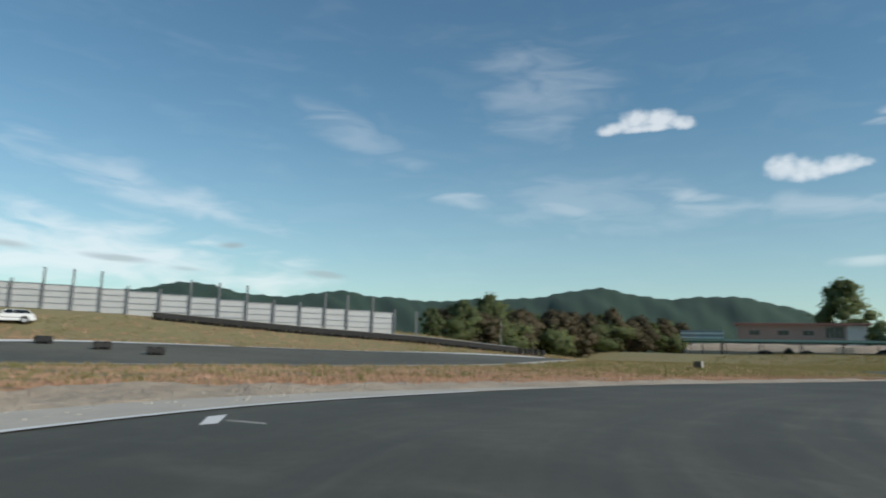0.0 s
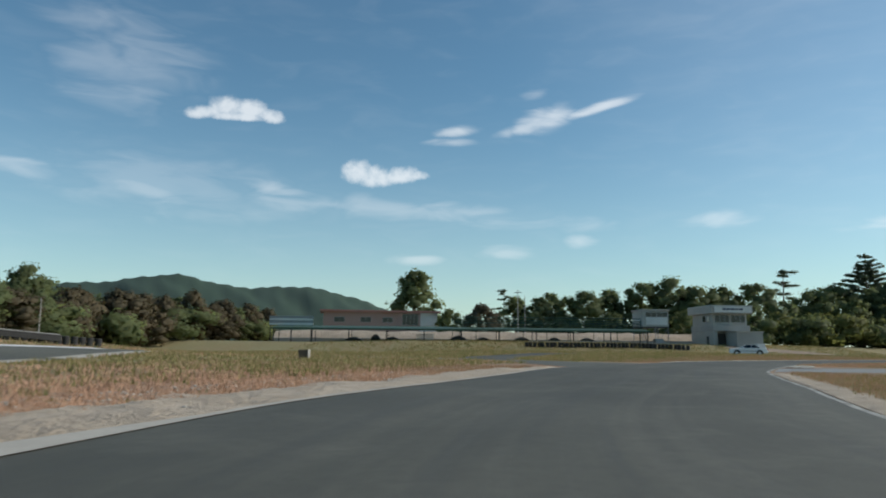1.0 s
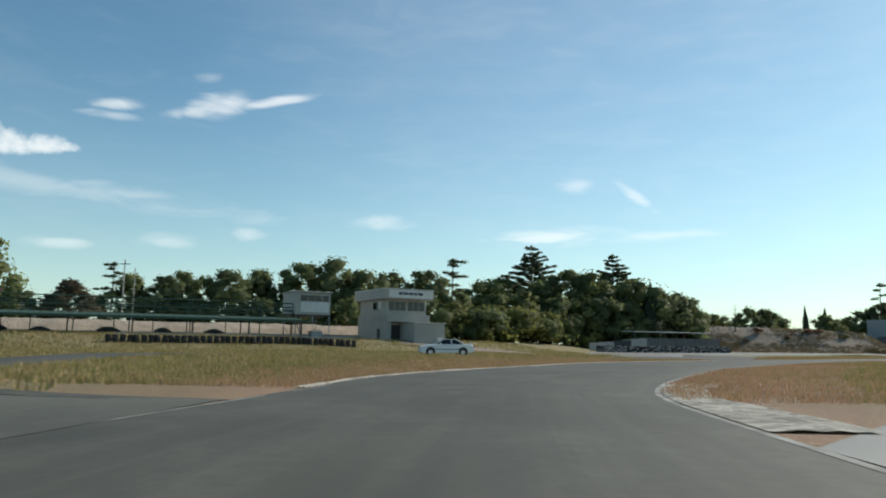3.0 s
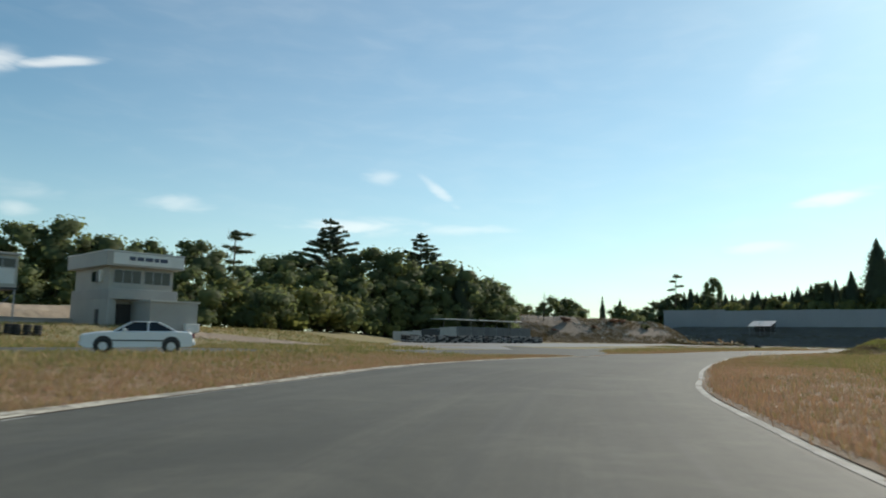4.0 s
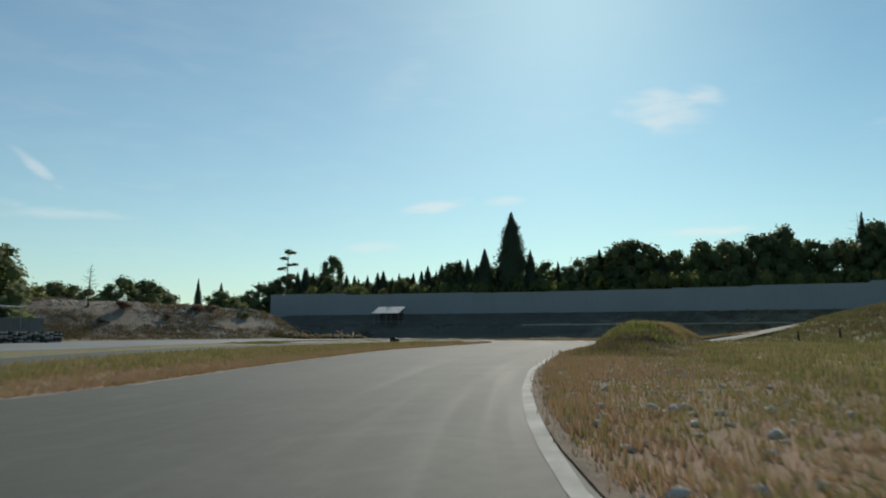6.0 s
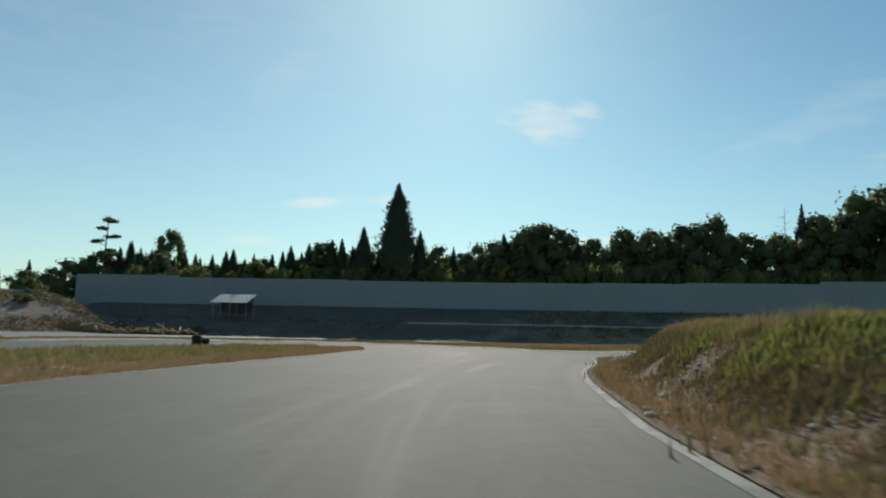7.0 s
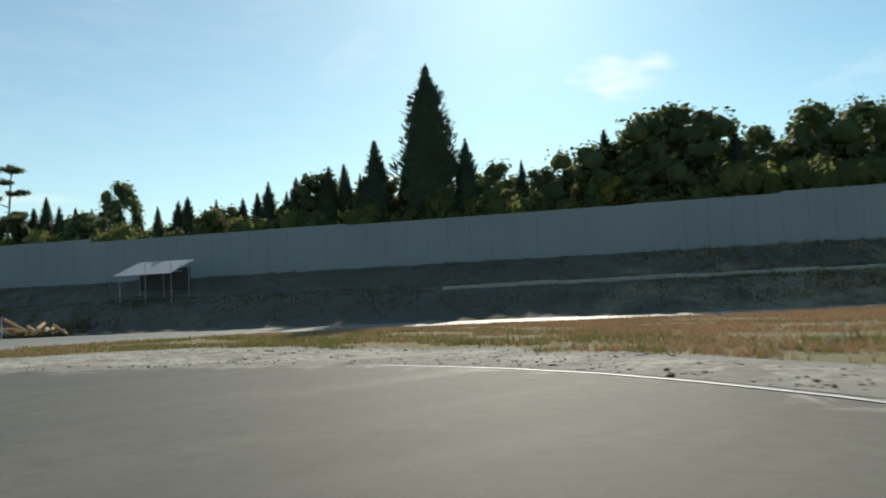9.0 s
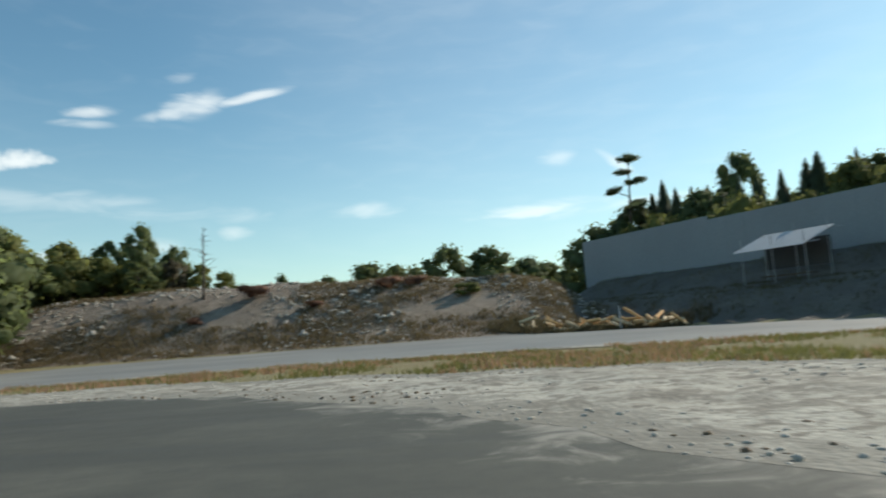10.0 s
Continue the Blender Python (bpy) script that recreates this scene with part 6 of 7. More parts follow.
def bank_ledge():
    """A pale kerb that runs along the terrace half-way up the bank."""
    t = thing("bank_ledge", "pale concrete kerb along the terrace of the bank", "kerb", kind="structure")
    for k in range(27):
        a, b = 58.0 + k * 3.0, 58.0 + (k + 1) * 3.0
        pa, pb = [WALL_A + WALL_U * s + WALL_N * (float(wall_bend(s)) - 9.3) for s in (a, b)]
        d = (pb - pa) / np.linalg.norm(pb - pa)
        z = float(terrain(*((pa + pb) / 2)))
        bm = boxed(0.02, np.linalg.norm(pb - pa) - 0.02, -0.2, 0.2, -0.25, 0.26 + 0.04 * (k % 3), bevel=0.03)
        bm.transform(pose(pa[0], pa[1], z, 0, 0, math.degrees(math.atan2(d[1], d[0]))))
        part("kerb_stone", bm, EDGING, t)


bank_ledge()
tyre_stack(73.8, 122.9, 3, label="small stack of black tyres behind the grass island")
tyre_stack(74.6, 123.3, 2, label="small stack of black tyres behind the grass island")
for bx, by in ((99.2, 90.4), (103.4, 88.2)):
    q = thing("bollard", "short dark rubber bollard at the edge of the grass", "bollard", pose(bx, by, float(terrain(bx, by))), "dark bollards")
    part("base", tubed((0, 0, -0.05), (0, 0, 0.1), 0.3, 0.26, 12), RUBBER, q)
    part("shaft", tubed((0, 0, 0.1), (0, 0, 0.95), 0.11, 0.08, 10), RUBBER, q)
rock = thing("pale_rock", "pale weathered rock lying on the bank", "rock", pose(133.5, 114.5, float(terrain(133.5, 114.5))))
bm = bmesh.new()
bmesh.ops.create_icosphere(bm, subdivisions=2, radius=0.55)
for v in bm.verts:
    v.co *= 0.85 + 0.25 * math.sin(v.co.x * 7 + 1) * math.sin(v.co.y * 6 + v.co.z * 5)
    v.co.z *= 0.55
part("stone", bm, STONE, rock, smooth=True)


# ---- gravel, stones and grass ----
def raw_np(name, verts, tris, mat):
    me = bpy.data.meshes.new(name)
    n, m = len(verts), len(tris)
    me.vertices.add(n)
    me.vertices.foreach_set("co", np.asarray(verts, np.float32).ravel())
    me.loops.add(m * 3)
    me.loops.foreach_set("vertex_index", np.asarray(tris, np.int32).ravel())
    me.polygons.add(m)
    me.polygons.foreach_set("loop_start", np.arange(0, m * 3, 3, dtype=np.int32))
    me.materials.append(mat)
    me.update(calc_edges=True)
    return me


def offset_line(line, dist):
    d = np.gradient(line, axis=0)
    d /= np.linalg.norm(d, axis=1, keepdims=True)
    return line + np.stack([-d[:, 1], d[:, 0]], 1) * dist


def ragged_band(name, line, a, b, mat, lift, label, category, seed, lumps=0.035):
    """A strip beside a line with an uneven outer border."""
    rng = np.random.default_rng(seed)
    w = np.convolve(rng.uniform(0.55, 1.35, len(line) + 8), np.ones(3) / 3, "same")[4:-4]
    inner = offset_line(line, a)
    d = np.gradient(line, axis=0)
    d /= np.linalg.norm(d, axis=1, keepdims=True)
    outer = line + np.stack([-d[:, 1], d[:, 0]], 1) * (a + (b - a) * w)[:, None]
    v, f = ribbon(inner, outer, lift)
    v = np.array(v)
    v[:, 2] += lumps * rng.random(len(v)) * (np.arange(len(v)) >= len(line))
    return surface(name, v.tolist(), f, mat, label, category)


west = TRACK_LEFT[(TRACK_LEFT[:, 1] < -11) & (TRACK_LEFT[:, 0] < 30)]
wide_at = lambda y: np.interp(y, (-62, -51, -45, -38, -30, -23, -19, -16, -13), (6.4, 4.8, 3.1, 2.7, 2.4, 2.6, 2.4, 1.8, 0.15))


def sand_bank(line):
    """The run-off strip: a smooth band along the asphalt, then heaped and scooped sand with a ragged outer border."""
    at = np.concatenate([[0], np.cumsum(np.linalg.norm(np.diff(line, axis=0), axis=1))])
    run = np.arange(0, at[-1], 0.4)
    line = np.stack([np.interp(run, at, line[:, k]) for k in (0, 1)], 1)
    n, steps = len(line), 22
    d = np.gradient(line, axis=0)
    d /= np.linalg.norm(d, axis=1, keepdims=True)
    side = np.stack([-d[:, 1], d[:, 0]], 1)
    ragged = 1.0 + 0.42 * uneven(run, run * 0, 0.22, 3.0, 4)
    wide = wide_at(line[:, 1])
    edging = np.minimum(np.interp(line[:, 1], (-58, -53, -47, -42), (2.3, 1.9, 0.9, 0.12)), wide * 0.4)
    heap = np.interp(line[:, 1], (-60, -54, -46, -40, -20), (0.24, 0.19, 0.13, 0.09, 0.07))
    verts = []
    for k in range(steps):
        s = k / (steps - 1)
        off = edging + 0.02 + (wide * ragged - edging).clip(0.25) * s
        p = line + side * off[:, None]
        rough = uneven(p[:, 0], p[:, 1], 0.55, 1.0, 6)
        lump = math.sin(math.pi * min(1, 0.72 * s + 0.02)) ** 1.2 * heap * np.clip(0.5 + 1.1 * rough, 0.04, 1.5)
        z = terrain(p[:, 0], p[:, 1]) + (0.014 + lump if 0 < k < steps - 1 else 0.006)
        verts += np.column_stack([p, z]).tolist()
    faces = [(k * n + i, k * n + i + 1, (k + 1) * n + i + 1, (k + 1) * n + i) for k in range(steps - 1) for i in range(n - 1)]
    bank = surface("sand_bank", verts, faces, SAND, "pale lumpy sand and gravel beside the track", "gravel")
    bank.data.polygons.foreach_set("use_smooth", [True] * len(bank.data.polygons))
    outer = line + side * (edging + 0.05)[:, None]
    surface("concrete_edging", *ribbon(line - side * 0.06, outer, 0.018), EDGING, "smooth pale concrete edging along the track", "edging")
    rim = line[:, 1] < -49
    surface("edging_rim", *ribbon((line - side * 0.10)[rim], (line + side * 0.12)[rim], 0.026), WHITE, "whitish worn rim of the concrete edging", "edging")


sand_bank(west)
north = TRACK_LEFT[(TRACK_LEFT[:, 1] > 7) & (TRACK_LEFT[:, 1] < 61)]
ragged_band("dust_shoulder", north, 0.02, 0.42, GRAVEL, 0.010, "narrow dusty earth shoulder beside the track", "earth", 3)
east = TRACK_RIGHT[(TRACK_RIGHT[:, 1] > 5)]
ragged_band("earth_shoulder", east, -0.02, -0.22, MOUND, 0.010, "narrow brown earth shoulder beside the track", "earth", 4, 0.0)
south = TRACK_RIGHT[(TRACK_RIGHT[:, 1] > -48) & (TRACK_RIGHT[:, 1] < -11)]
ragged_band("dusty_shoulder", TRACK_RIGHT[(TRACK_RIGHT[:, 1] > -1) & (TRACK_RIGHT[:, 1] < 15)], -0.02, -1.6, GRAVEL, 0.014, "dusty gravel shoulder beside the bend", "gravel", 6)
ragged_band("sand_shoulder", south, -0.02, -1.6, SAND, 0.010, "sandy shoulder inside the bend", "gravel", 5)
lo = OUTER_LOW[(OUTER_LOW[:, 0] > 66) & (OUTER_LOW[:, 1] > 110.5)]
hi = spline([(94.6, 110.8), (97.4, 113.4), (98.8, 117.4), (99.2, 123), (98.4, 128), (97.2, 133.6), (95.6, 137.2), (91, 139.2), (86.5, 140.4), (80.5, 142.8), (74, 142.8), (66, 135.5)], 1.0)
wob = np.random.default_rng(3).uniform(-0.7, 0.7, hi.shape) * np.clip(np.arange(len(hi)) / 12, 0.1, 1)[:, None]
spilt = 0.2 + 0.75 * np.clip(0.5 + uneven(lo[:, 0], lo[:, 1], 0.6, 9.0, 3), 0, 1)
lo = lo + (offset_line(lo, -1.0) - lo) * (spilt * smoothstep(123, 128, lo[:, 1]))[:, None]
paved("gravel_trap", [*lo, *(hi + wob)], GRAVEL, 0.0065, "pale gravel outside the hairpin", "gravel", 0.09, 0.3)

TRAP = [*lo, *(hi + wob)]
ragged_band("verge_dust", OUTER_TOP[(OUTER_TOP[:, 0] > 60) & (OUTER_TOP[:, 1] > 112)], 0.05, -1.7, GRAVEL, 0.012, "pale dusty strip between the verge and the service road", "gravel", 8)
wd = np.gradient(west, axis=0)
wd /= np.linalg.norm(wd, axis=1, keepdims=True)
GRAVEL_WEST = [*west, *(west + np.stack([-wd[:, 1], wd[:, 0]], 1) * 0.86 * wide_at(west[:, 1])[:, None])[::-1]]


def free_ground(p, avoid):
    keep = np.ones(len(p), bool)
    for poly in avoid:
        keep &= ~inside(p[:, 0], p[:, 1], poly)
    return p[keep]


def blades(p, height, spread, width, count, seed, flat=0.45):
    """Grass tufts: a fan of bent blades at each point."""
    rng = np.random.default_rng(seed)
    n = len(p) * count
    base = np.repeat(p, count, axis=0) + rng.normal(0, spread, (n, 2))
    h = np.repeat(rng.uniform(0.5, 1.2, len(p)), count) * height * rng.uniform(0.6, 1.15, n)
    a = rng.uniform(0, 2 * np.pi, n)
    lean = h * flat * rng.uniform(0.1, 1.0, n)
    z = terrain(base[:, 0], base[:, 1])
    side = np.stack([-np.sin(a), np.cos(a)], 1) * (width * rng.uniform(0.6, 1.3, n))[:, None]
    tip = base + np.stack([np.cos(a), np.sin(a)], 1) * lean[:, None]
    v = np.empty((n, 3, 3))
    v[:, 0, :2], v[:, 1, :2], v[:, 2, :2] = base - side, base + side, tip
    v[:, 0, 2] = v[:, 1, 2] = z - 0.03
    v[:, 2, 2] = z + h
    return v.reshape(-1, 3), np.arange(n * 3).reshape(-1, 3)


def scatter_band(line, a, b, n, seed, power=1.6):
    rng = np.random.default_rng(seed)
    i = rng.uniform(0, len(line) - 1.001, n)
    k = i.astype(int)
    f = (i - k)[:, None]
    q = line[k] * (1 - f) + line[k + 1] * f
    d = line[k + 1] - line[k]
    d /= np.maximum(np.linalg.norm(d, axis=1, keepdims=True), 1e-6)
    off = a + (b - a) * rng.random(n) ** power
    return q + np.stack([-d[:, 1], d[:, 0]], 1) * off[:, None]


def grass(name, pts, height, spread, width, count, mat, seed, label, flat=0.45):
    v, t = blades(pts, height, spread, width, count, seed, flat)
    return tagged(new(name, raw_np(name, v, t, mat)), label, "grass", kind="stuff")


AVOID = PAVED + [TRAP, GRAVEL_WEST, APRON, [(88, 103), (95.0, 103), (95.4, 112), (88, 113)]]


def thin_on_mounds(p, keep, seed):
    r = np.random.default_rng(seed).random(len(p))
    return p[(ridge_height(p[:, 0], p[:, 1]) < 0.12) | (r < keep)]


left_near = np.vstack([scatter_band(west, 1.6, 11, 10000, 1), scatter_band(north, 0.5, 9, 14000, 2, 1.1), scatter_band(TRACK_LEFT[TRACK_LEFT[:, 1] > 68], 0.3, 5, 6000, 3)])
right_near = np.vstack([scatter_band(east, -0.28, -8, 17000, 4), scatter_band(south, -1.0, -7, 5000, 5)])
near = thin_on_mounds(free_ground(np.vstack([left_near, right_near]), AVOID), 0.3, 71)
rng = np.random.default_rng(9)
def patchy(p, scale, seed):
    """Soft random patches over the plan, 0 to 1."""
    r = np.random.default_rng(seed)
    v = 0
    for k in range(5):
        a = r.uniform(0, 6.28)
        f = scale * r.uniform(0.6, 1.8)
        v = v + np.sin((p[:, 0] * np.cos(a) + p[:, 1] * np.sin(a)) * f + r.uniform(0, 6.28))
    return np.clip(0.5 + v / 5, 0, 1)


def line_gap(p, line):
    return np.concatenate([np.sqrt(((c[:, None] - line[None, ::2]) ** 2).sum(-1)).min(1) for c in np.array_split(p, 20)])


def edge_gap(p):
    q = np.vstack([TRACK_LEFT[::2], TRACK_RIGHT[::2]])
    return np.concatenate([np.sqrt(((c[:, None] - q[None]) ** 2).sum(-1)).min(1) for c in np.array_split(p, 20)])


gap = edge_gap(near) + 3.0 * (patchy(near, 0.35, 5) - 0.5)
pick = rng.random(len(near))
on_west = line_gap(near, TRACK_LEFT) < line_gap(near, TRACK_RIGHT)
reds = pick < np.where(on_west, np.where(near[:, 1] < -10, np.clip(1.95 - 0.16 * gap, 0.08, 0.88), np.clip(0.8 - 0.11 * gap, 0.08, 0.7)), np.clip(0.85 - 0.12 * gap, 0.08, 0.65))
early = ~on_west & (near[:, 1] > 0) & (near[:, 1] < 44)
greens = ~reds & (rng.random(len(near)) < np.clip(0.12 * gap - 0.1, 0.05, 0.6) * np.where(early | (on_west & (near[:, 1] < -24)), 0.25, 1.0))
tan = ~greens & ((on_west & (near[:, 1] < -24)) | (early & (rng.random(len(near)) < 0.6)))
grass("dry_tan_grass", near[tan], 0.13, 0.13, 0.016, 7, BLADE_TAN, 4, "pale orange-tan dry grass along the track", 1.0)
reds &= ~tan
grass("dry_red_grass", near[reds], 0.14, 0.13, 0.016, 7, BLADE_RED, 1, "low reddish-brown dry grass along the track", 0.9)
grass("dry_straw_grass", near[~reds & ~greens & ~tan], 0.16, 0.13, 0.014, 7, BLADE_DRY, 2, "straw-coloured dry grass along the track", 0.7)
grass("green_weeds", near[greens], 0.14, 0.14, 0.02, 7, BLADE_GREEN, 3, "olive green weeds in the dry grass", 0.9)
far = free_ground(np.vstack([scatter_band(west, 6, 34, 8000, 11, 1.0), scatter_band(north, 8, 34, 7500, 12, 1.0), scatter_band(east, -6, -34, 12500, 13, 1.0), scatter_band(south, -6, -24, 4000, 14, 1.0),
                             scatter_band(TRACK_LEFT[TRACK_LEFT[:, 1] > 68], 3, 12, 4000, 16, 1.0)]), AVOID)
far = thin_on_mounds(far, 0.15, 72)
pick = rng.random(len(far))
pick = np.where((far[:, 1] < -16) & (far[:, 0] < 14) & (line_gap(far, TRACK_LEFT) < 24) & (rng.random(len(far)) < 0.7), 0.95, pick)
grass("meadow_grass_green", far[pick < 0.5], 0.26, 0.22, 0.035, 7, BLADE_GREEN, 21, "olive green rough grass on the verge")
grass("meadow_grass_dry", far[(pick >= 0.5) & (pick < 0.88)], 0.28, 0.22, 0.032, 7, BLADE_DRY, 22, "tall straw-coloured grass on the verge")
grass("meadow_grass_red", far[pick >= 0.88], 0.16, 0.24, 0.03, 8, BLADE_TAN, 23, "orange-tan rough grass on the verge")
verge = rng.uniform((60, 96), (152, 151), (52000, 2))
verge = verge[inside(verge[:, 0], verge[:, 1], [*OUTER_LOW, *OUTER_TOP[::-1]])]
verge = free_ground(verge, AVOID)
verge = verge[(line_gap(verge, OUTER_TOP) > 1.0 + 1.6 * patchy(verge, 0.7, 51)) & (patchy(verge, 0.9, 52) > 0.3)][:11000]
ruddy = rng.random(len(verge)) < np.clip((verge[:, 0] - 96) / 18, 0.08, 0.8) + 0.5 * (patchy(verge, 0.25, 53) > 0.55)
grass("verge_grass_green", verge[~ruddy], 0.17, 0.2, 0.03, 7, BLADE_GREEN, 24, "olive green grass strip outside the hairpin", 0.6)
grass("verge_grass_red", verge[ruddy], 0.17, 0.2, 0.03, 7, BLADE_RED, 25, "reddish-brown grass strip outside the hairpin", 0.6)
field = free_ground(rng.uniform((-75, -30), (2, 72), (15000, 2)), AVOID)
field = field[edge_gap(field) > 6]
pick = rng.random(len(field))
grass("field_grass_green", field[pick < 0.5], 0.3, 0.3, 0.045, 6, BLADE_GREEN, 26, "olive green rough grass before the pits")
grass("field_grass_dry", field[pick >= 0.5], 0.3, 0.3, 0.04, 6, BLADE_DRY, 27, "straw-coloured rough grass before the pits")
wild = free_ground(rng.uniform((-62, -92), (-6, 6), (9000, 2)), AVOID)
wild = wild[(edge_gap(wild) > 8) & (line_gap(wild, WEST_ROAD_TOP) < 16)]
pick = rng.random(len(wild)) + 0.5 * (patchy(wild, 0.12, 41) - 0.5)
grass("return_road_grass_red", wild[pick < 0.6], 0.18, 0.3, 0.045, 7, BLADE_TAN, 63, "reddish-brown rough grass beside the return road", 0.8)
grass("return_road_grass_dry", wild[(pick >= 0.6) & (pick < 0.85)], 0.2, 0.3, 0.05, 6, BLADE_DRY, 64, "straw-coloured rough grass beside the return road", 0.8)
grass("return_road_grass_green", wild[pick >= 0.85], 0.2, 0.3, 0.05, 6, BLADE_GREEN, 65, "olive green rough grass beside the return road", 0.8)
yard = free_ground(rng.uniform((-60, 40), (12, 118), (9500, 2)), AVOID + [[*STRIP_LOW, *STRIP_TOP], RISE_FACE])
yard = yard[(terrain(yard[:, 0], yard[:, 1]) < 12) & (edge_gap(yard) > 5)]
pick = rng.random(len(yard))
grass("yard_grass_green", yard[pick < 0.55], 0.3, 0.35, 0.06, 6, BLADE_GREEN, 61, "olive green rough grass before the wood")
grass("yard_grass_dry", yard[pick >= 0.55], 0.3, 0.35, 0.055, 6, BLADE_DRY, 62, "straw-coloured rough grass before the wood")
mr = rng.normal(0, 1, (7400, 2))
crest_at = RIDGE[rng.integers(0, len(RIDGE) - 1, 3400)]
mound_pts = free_ground(np.vstack([crest_at[:, :2] + mr[:3400] * 1.5, mr[3400:] * (11, 9) + (118, 88)]), AVOID)
pick = rng.random(len(mound_pts))
grass("mound_grass_dry", mound_pts[pick < 0.7][::2], 0.30, 0.2, 0.022, 8, MOUND_BRUSH, 31, "tall dry grass on the earth mound")
grass("mound_weeds", mound_pts[pick >= 0.7][::2], 0.28, 0.2, 0.04, 7, BLADE_GREEN, 32, "green weeds on the earth mound", 0.9)
crest_at = RIDGE[rng.integers(2, 6, 1100)][:, :2] + rng.normal(0, 1, (1100, 2)) * 1.15 + (-0.1, 0.1)
leafy = free_ground(crest_at, AVOID)
leafy = leafy[(patchy(leafy, 1.3, 33) > 0.46) & (ridge_height(leafy[:, 0], leafy[:, 1]) > 0.5)]
grass("mound_leafy_weeds", leafy, 0.26, 0.16, 0.04, 16, WEED, 34, "leafy green weeds over the top of the earth mound", 1.1)

straw_at = RIDGE[rng.integers(3, 11, 2000)][:, :2] + rng.normal(0, 1, (2000, 2)) * (1.1, 0.75) + (0.2, -0.3)
straw_at = straw_at[(ridge_height(straw_at[:, 0], straw_at[:, 1]) > 0.5) & ((straw_at[:, 0] > 73) | (patchy(straw_at, 1.3, 33) < 0.5))]
grass("mound_straw", straw_at, 0.42, 0.12, 0.014, 16, BLADE_DRY, 35, "soft straw-coloured grass over the crest of the earth mound", 0.7)
slope_at = free_ground(RIDGE[rng.integers(1, 11, 5200)][:, :2] + rng.normal(0, 1, (5200, 2)) * 1.2 + (-1.0, 1.5), AVOID)
slope_at = slope_at[(ridge_height(slope_at[:, 0], slope_at[:, 1]) > 0.06) & (patchy(slope_at, 1.1, 36) > 0.34)]
grass("mound_slope_grass", slope_at, 0.15, 0.16, 0.024, 9, MOUND_BRUSH, 37, "short brown dead grass over the slope of the earth mound", 1.1)
rise_at = free_ground(rng.normal(0, 1, (5200, 2)) * (13, 10) + (122, 85), AVOID)
pick = rng.random(len(rise_at)) + 0.6 * (patchy(rise_at, 0.15, 38) - 0.5)
grass("rise_grass_green", rise_at[pick < 0.55], 0.35, 0.3, 0.06, 8, BLADE_GREEN, 38, "olive green rough grass on the rise", 0.8)
grass("rise_grass_brown", rise_at[pick >= 0.55], 0.35, 0.3, 0.06, 8, MOUND_BRUSH, 39, "brown rough grass on the rise", 0.8)


def stones(name, pts, size, mat, seed, label, category="stones"):
    """Many small uneven stones lying on the ground, as one mesh."""
    rng = np.random.default_rng(seed)
    bm = bmesh.new()
    bmesh.ops.create_icosphere(bm, subdivisions=1, radius=1.0)
    bm.verts.ensure_lookup_table()
    v0 = np.array([v.co[:] for v in bm.verts])
    t0 = np.array([[v.index for v in f.verts] for f in bm.faces])
    bm.free()
    n = len(pts)
    r = size * np.minimum(rng.lognormal(0, 0.4, n), 1.9)
    shape = 1 + rng.uniform(-0.35, 0.35, (n, len(v0), 1))
    sq = np.stack([rng.uniform(0.7, 1.4, n), rng.uniform(0.7, 1.3, n), rng.uniform(0.4, 0.85, n)], 1)[:, None, :]
    a = rng.uniform(0, 6.28, n)
    w = v0[None] * shape * sq * r[:, None, None]
    c, s = np.cos(a)[:, None], np.sin(a)[:, None]
    x = w[..., 0] * c - w[..., 1] * s
    y = w[..., 0] * s + w[..., 1] * c
    z = w[..., 2] + (terrain(pts[:, 0], pts[:, 1]) + r * 0.25)[:, None]
    verts = np.stack([x + pts[:, :1], y + pts[:, 1:2], z], -1).reshape(-1, 3)
    tris = (t0[None] + (np.arange(n) * len(v0))[:, None, None]).reshape(-1, 3)
    return tagged(new(name, raw_np(name, verts, tris, mat)), label, category, kind="stuff")


stones("shoulder_stones", scatter_band(west, 0.9, 5.5, 2600, 41, 1.0), 0.03, STONE, 41, "small pale stones on the gravel shoulder")
gx = rng.uniform((66, 108), (100, 148), (16000, 2))
gx = gx[inside(gx[:, 0], gx[:, 1], TRAP)]
stones("gravel_stones", gx[:4500], 0.024, STONE, 42, "loose stones in the pale gravel")
stones("gravel_lumps", gx[6000:7600], 0.034, EDGING, 51, "larger loose stones in the pale gravel")
dark = rng.uniform((70, 108), (100, 148), (5000, 2))
dark = dark[inside(dark[:, 0], dark[:, 1], TRAP)]
dark = dark[patchy(dark, 0.5, 21) > 0.3][:1000]
stones("gravel_clods", dark, 0.028, MOUND, 54, "brown earth clods in the pale gravel", "clods")
stones("kerb_stones", free_ground(scatter_band(east[-40:], -0.2, -4.6, 620, 43, 1.2), PAVED), 0.05, STONE, 43, "loose stones at the foot of the mound")
mo = RIDGE[rng.integers(0, len(RIDGE) - 1, 4200)][:, :2] + rng.normal(0, 1.7, (4200, 2))
mo = free_ground(mo, AVOID)
stones("mound_stones", mo[::13], 0.035, STONE, 48, "small pale stones on the earth mound")
stones("mound_clods", mo[1::6], 0.04, MOUND, 49, "brown clods and dead leaves on the earth mound", "clods")
ms = np.stack([rng.uniform(16, 98, 9000), rng.uniform(180.5, 197, 9000)], 1)
ms = ms[(patchy(ms, 0.22, 59) > 0.4) | (ms[:, 1] > 192)]
stones("mound_rubble", ms[:3000], 0.105, STONE, 44, "broken stones over the rubble mound")
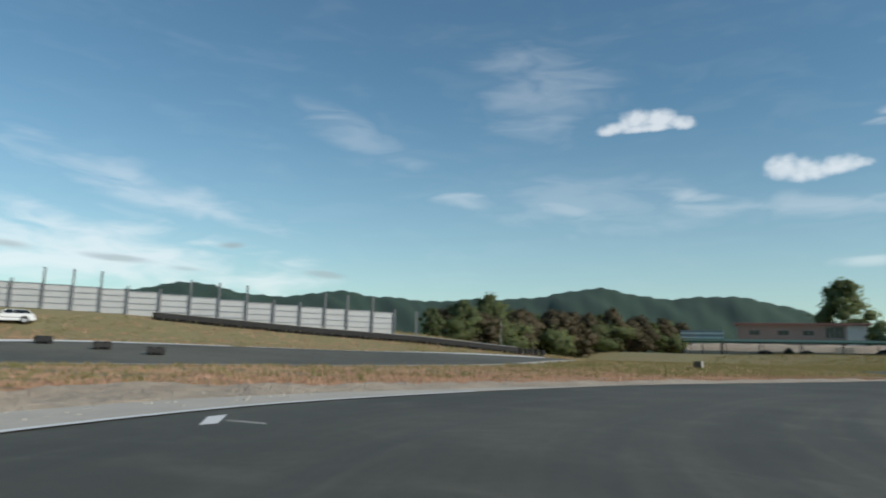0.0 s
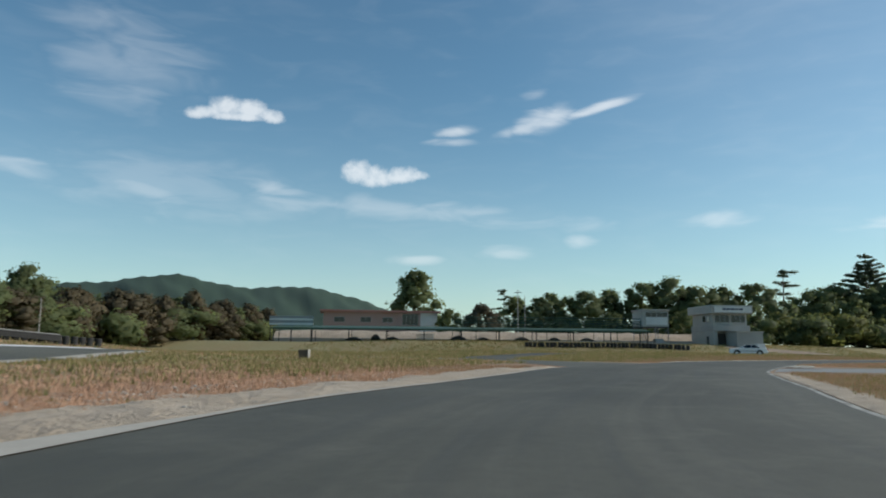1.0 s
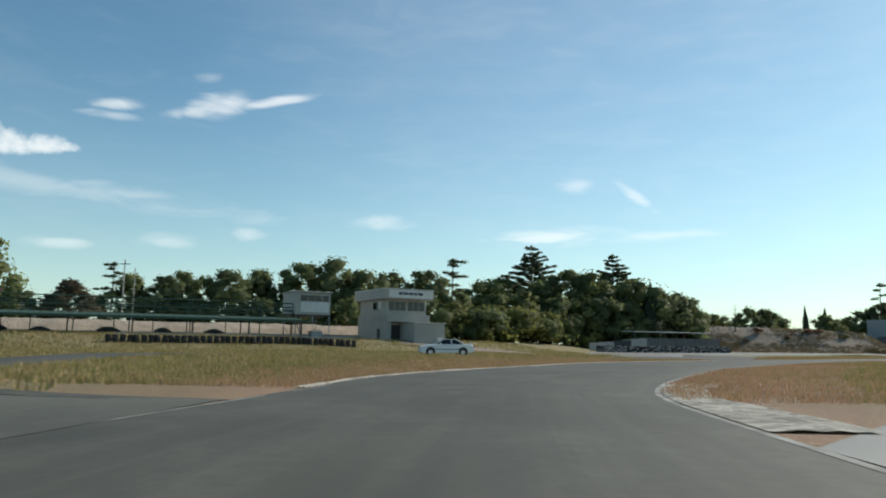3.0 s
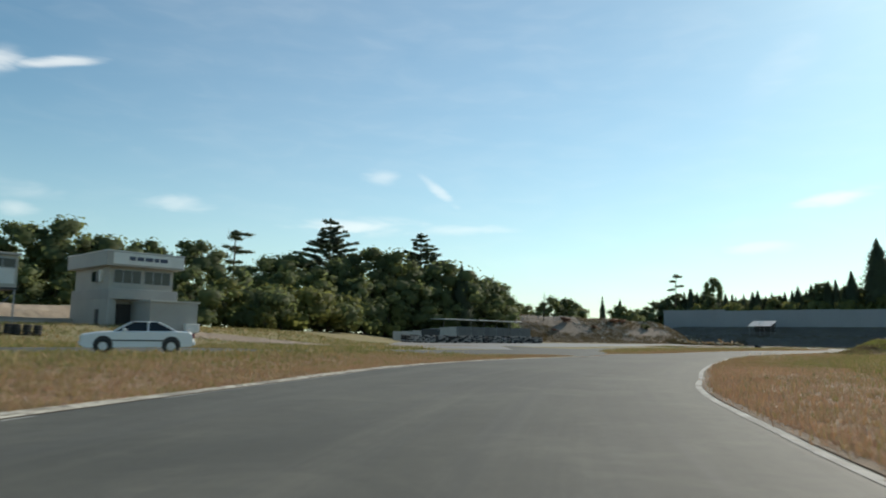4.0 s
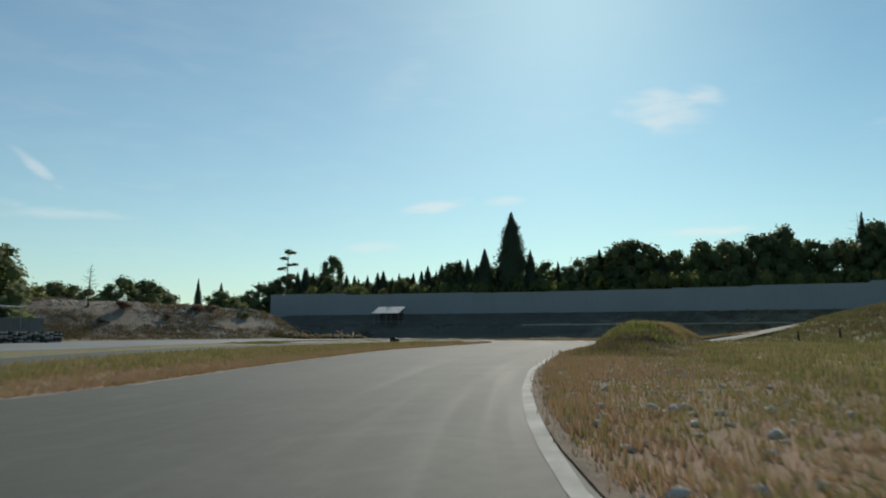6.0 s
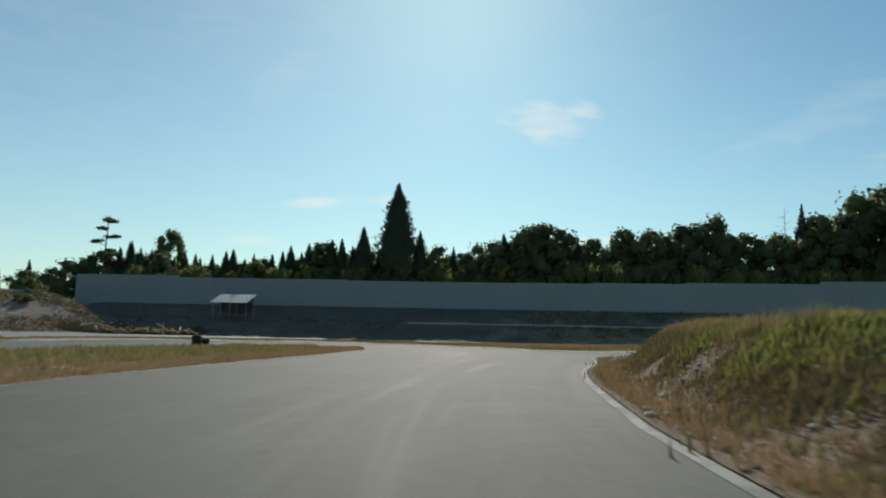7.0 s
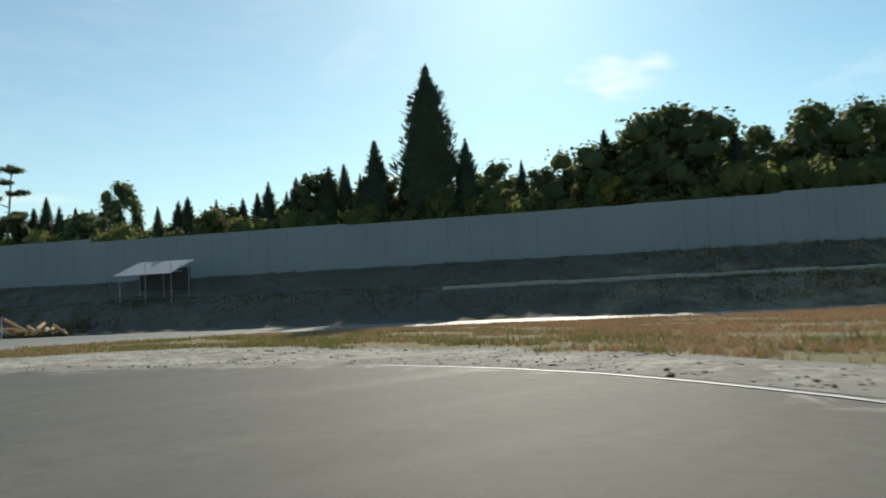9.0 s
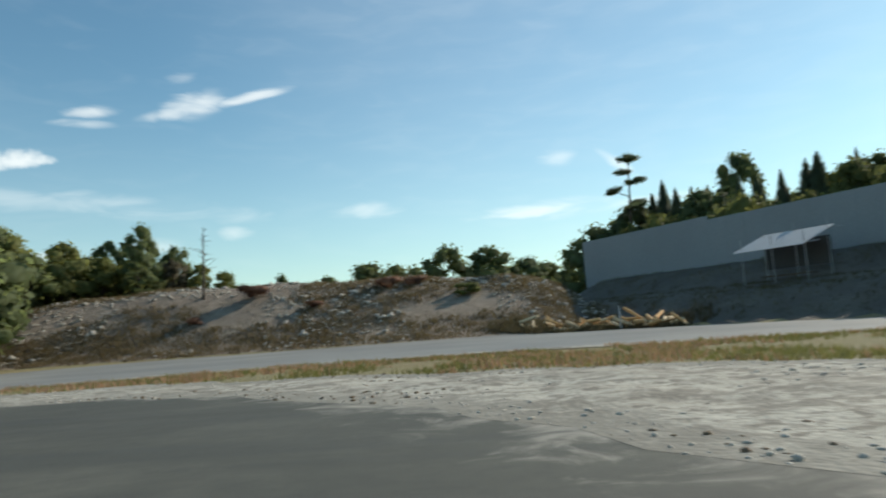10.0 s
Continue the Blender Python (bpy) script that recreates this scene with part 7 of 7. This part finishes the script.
stones("mound_boulders", ms[3000:3350], 0.2, STONE, 58, "larger broken stones on the rubble mound")
for x, y, h, k in ((64, 191.5, 1.7, 0), (78, 192, 1.5, 0), (80.5, 192.5, 1.3, 0), (71, 189, 0.9, 0), (86, 190, 1.4, 1), (60, 187, 1.0, 0)):
    plant(RUST if k == 0 else S[1], x, y, h, 1.4, sink=0.15)
rock = rng.uniform((18, 181), (97, 197), (3400, 2))
rock = rock[patchy(rock, 0.3, 8) > 0.42]
grass("mound_brush", rock, 0.4, 0.35, 0.05, 12, MOUND_BRUSH, 45, "low brown brush on the rubble mound", 0.9)
grass("mound_foot_brush", rng.uniform((20, 180), (98, 186), (1700, 2)), 0.35, 0.35, 0.05, 12, MOUND_BRUSH, 46, "low brown brush at the foot of the rubble mound", 0.9)
bs = np.stack([rng.uniform(0, 150, 2600), rng.uniform(-15, -1.5, 2600)], 1)
bp = WALL_A + bs[:, :1] * WALL_U + (bs[:, 1:] + wall_bend(bs[:, :1])) * WALL_N
grass("bank_brush", bp, 0.22, 0.4, 0.04, 12, BRUSH_DARK, 47, "dark dry brush on the bank", 0.8)
lb = np.linspace(0, 1, 420)[:, None]
lb = np.array((89.0, 182.5)) * (1 - lb) + np.array((102.5, 172.5)) * lb + rng.uniform(-1.3, 1.6, (420, 2))
grass("log_pile_brush", lb, 0.6, 0.35, 0.05, 18, LEAF_BROWN, 55, "brown cut brush under the logs", 0.8)
bs = np.stack([72 + 83 * rng.random(3200) ** 0.7, rng.uniform(-15.5, -1.5, 3200)], 1)
bp = WALL_A + bs[:, :1] * WALL_U + (bs[:, 1:] + wall_bend(bs[:, :1])) * WALL_N
grass("bank_brown_weeds", bp[1::2], 0.35, 0.35, 0.05, 12, MOUND_BRUSH, 53, "brown weeds on the far end of the bank", 0.9)
grass("bank_dry_grass", bp[::2], 0.3, 0.35, 0.045, 12, BLADE_DRY, 52, "dry brown grass on the far end of the bank", 0.9)
end_at = free_ground(np.array((85.2, 95.6)) + rng.normal(0, 1, (420, 2)) * (2.6, 0.9), AVOID)
stones("mound_end_rubble", end_at, 0.13, STONE, 57, "heap of broken pale stones at the end of the earth mound")


def seed_heads(pts, seed):
    """Dry flower stalks with small pale heads that stand out of the grass, as one mesh."""
    rng = np.random.default_rng(seed)
    n = len(pts)
    h, lean = rng.uniform(0.28, 0.5, n), rng.normal(0, 0.07, (n, 2))
    base = np.column_stack([pts, terrain(pts[:, 0], pts[:, 1])])
    tip = base + np.column_stack([lean, h])
    wide = np.array((0.003, 0.003, 0.0))
    stalk = np.stack([base - wide, base + wide, tip], 1).reshape(-1, 3)
    form = np.array([(1, 0, 0), (0, 1, 0), (-1, 0, 0), (0, -1, 0), (0, 0, 1.5), (0, 0, -1.5)])
    head = (tip[:, None] + form[None] * (0.016 * rng.uniform(0.7, 1.5, n))[:, None, None]).reshape(-1, 3)
    faces = np.array([(0, 1, 4), (1, 2, 4), (2, 3, 4), (3, 0, 4), (1, 0, 5), (2, 1, 5), (3, 2, 5), (0, 3, 5)])
    tris = np.vstack([np.arange(3 * n).reshape(-1, 3), (faces[None] + (3 * n + 6 * np.arange(n))[:, None, None]).reshape(-1, 3)])
    return tagged(new("seed_heads", raw_np("seed_heads", np.vstack([stalk, head]), tris, WOOD_PALE)), "dry pale seed heads standing in the verge grass", "weeds", kind="stuff")


clump_at = np.repeat(np.array([(28.9, 55.4), (29.4, 54.6), (29.0, 53.7), (28.1, 52.7), (32.4, 59.4), (30.4, 54.9), (27.2, 50.6), (34.6, 61.6)]), 22, axis=0)
seed_heads(clump_at + np.random.default_rng(66).normal(0, 0.42, clump_at.shape), 67)
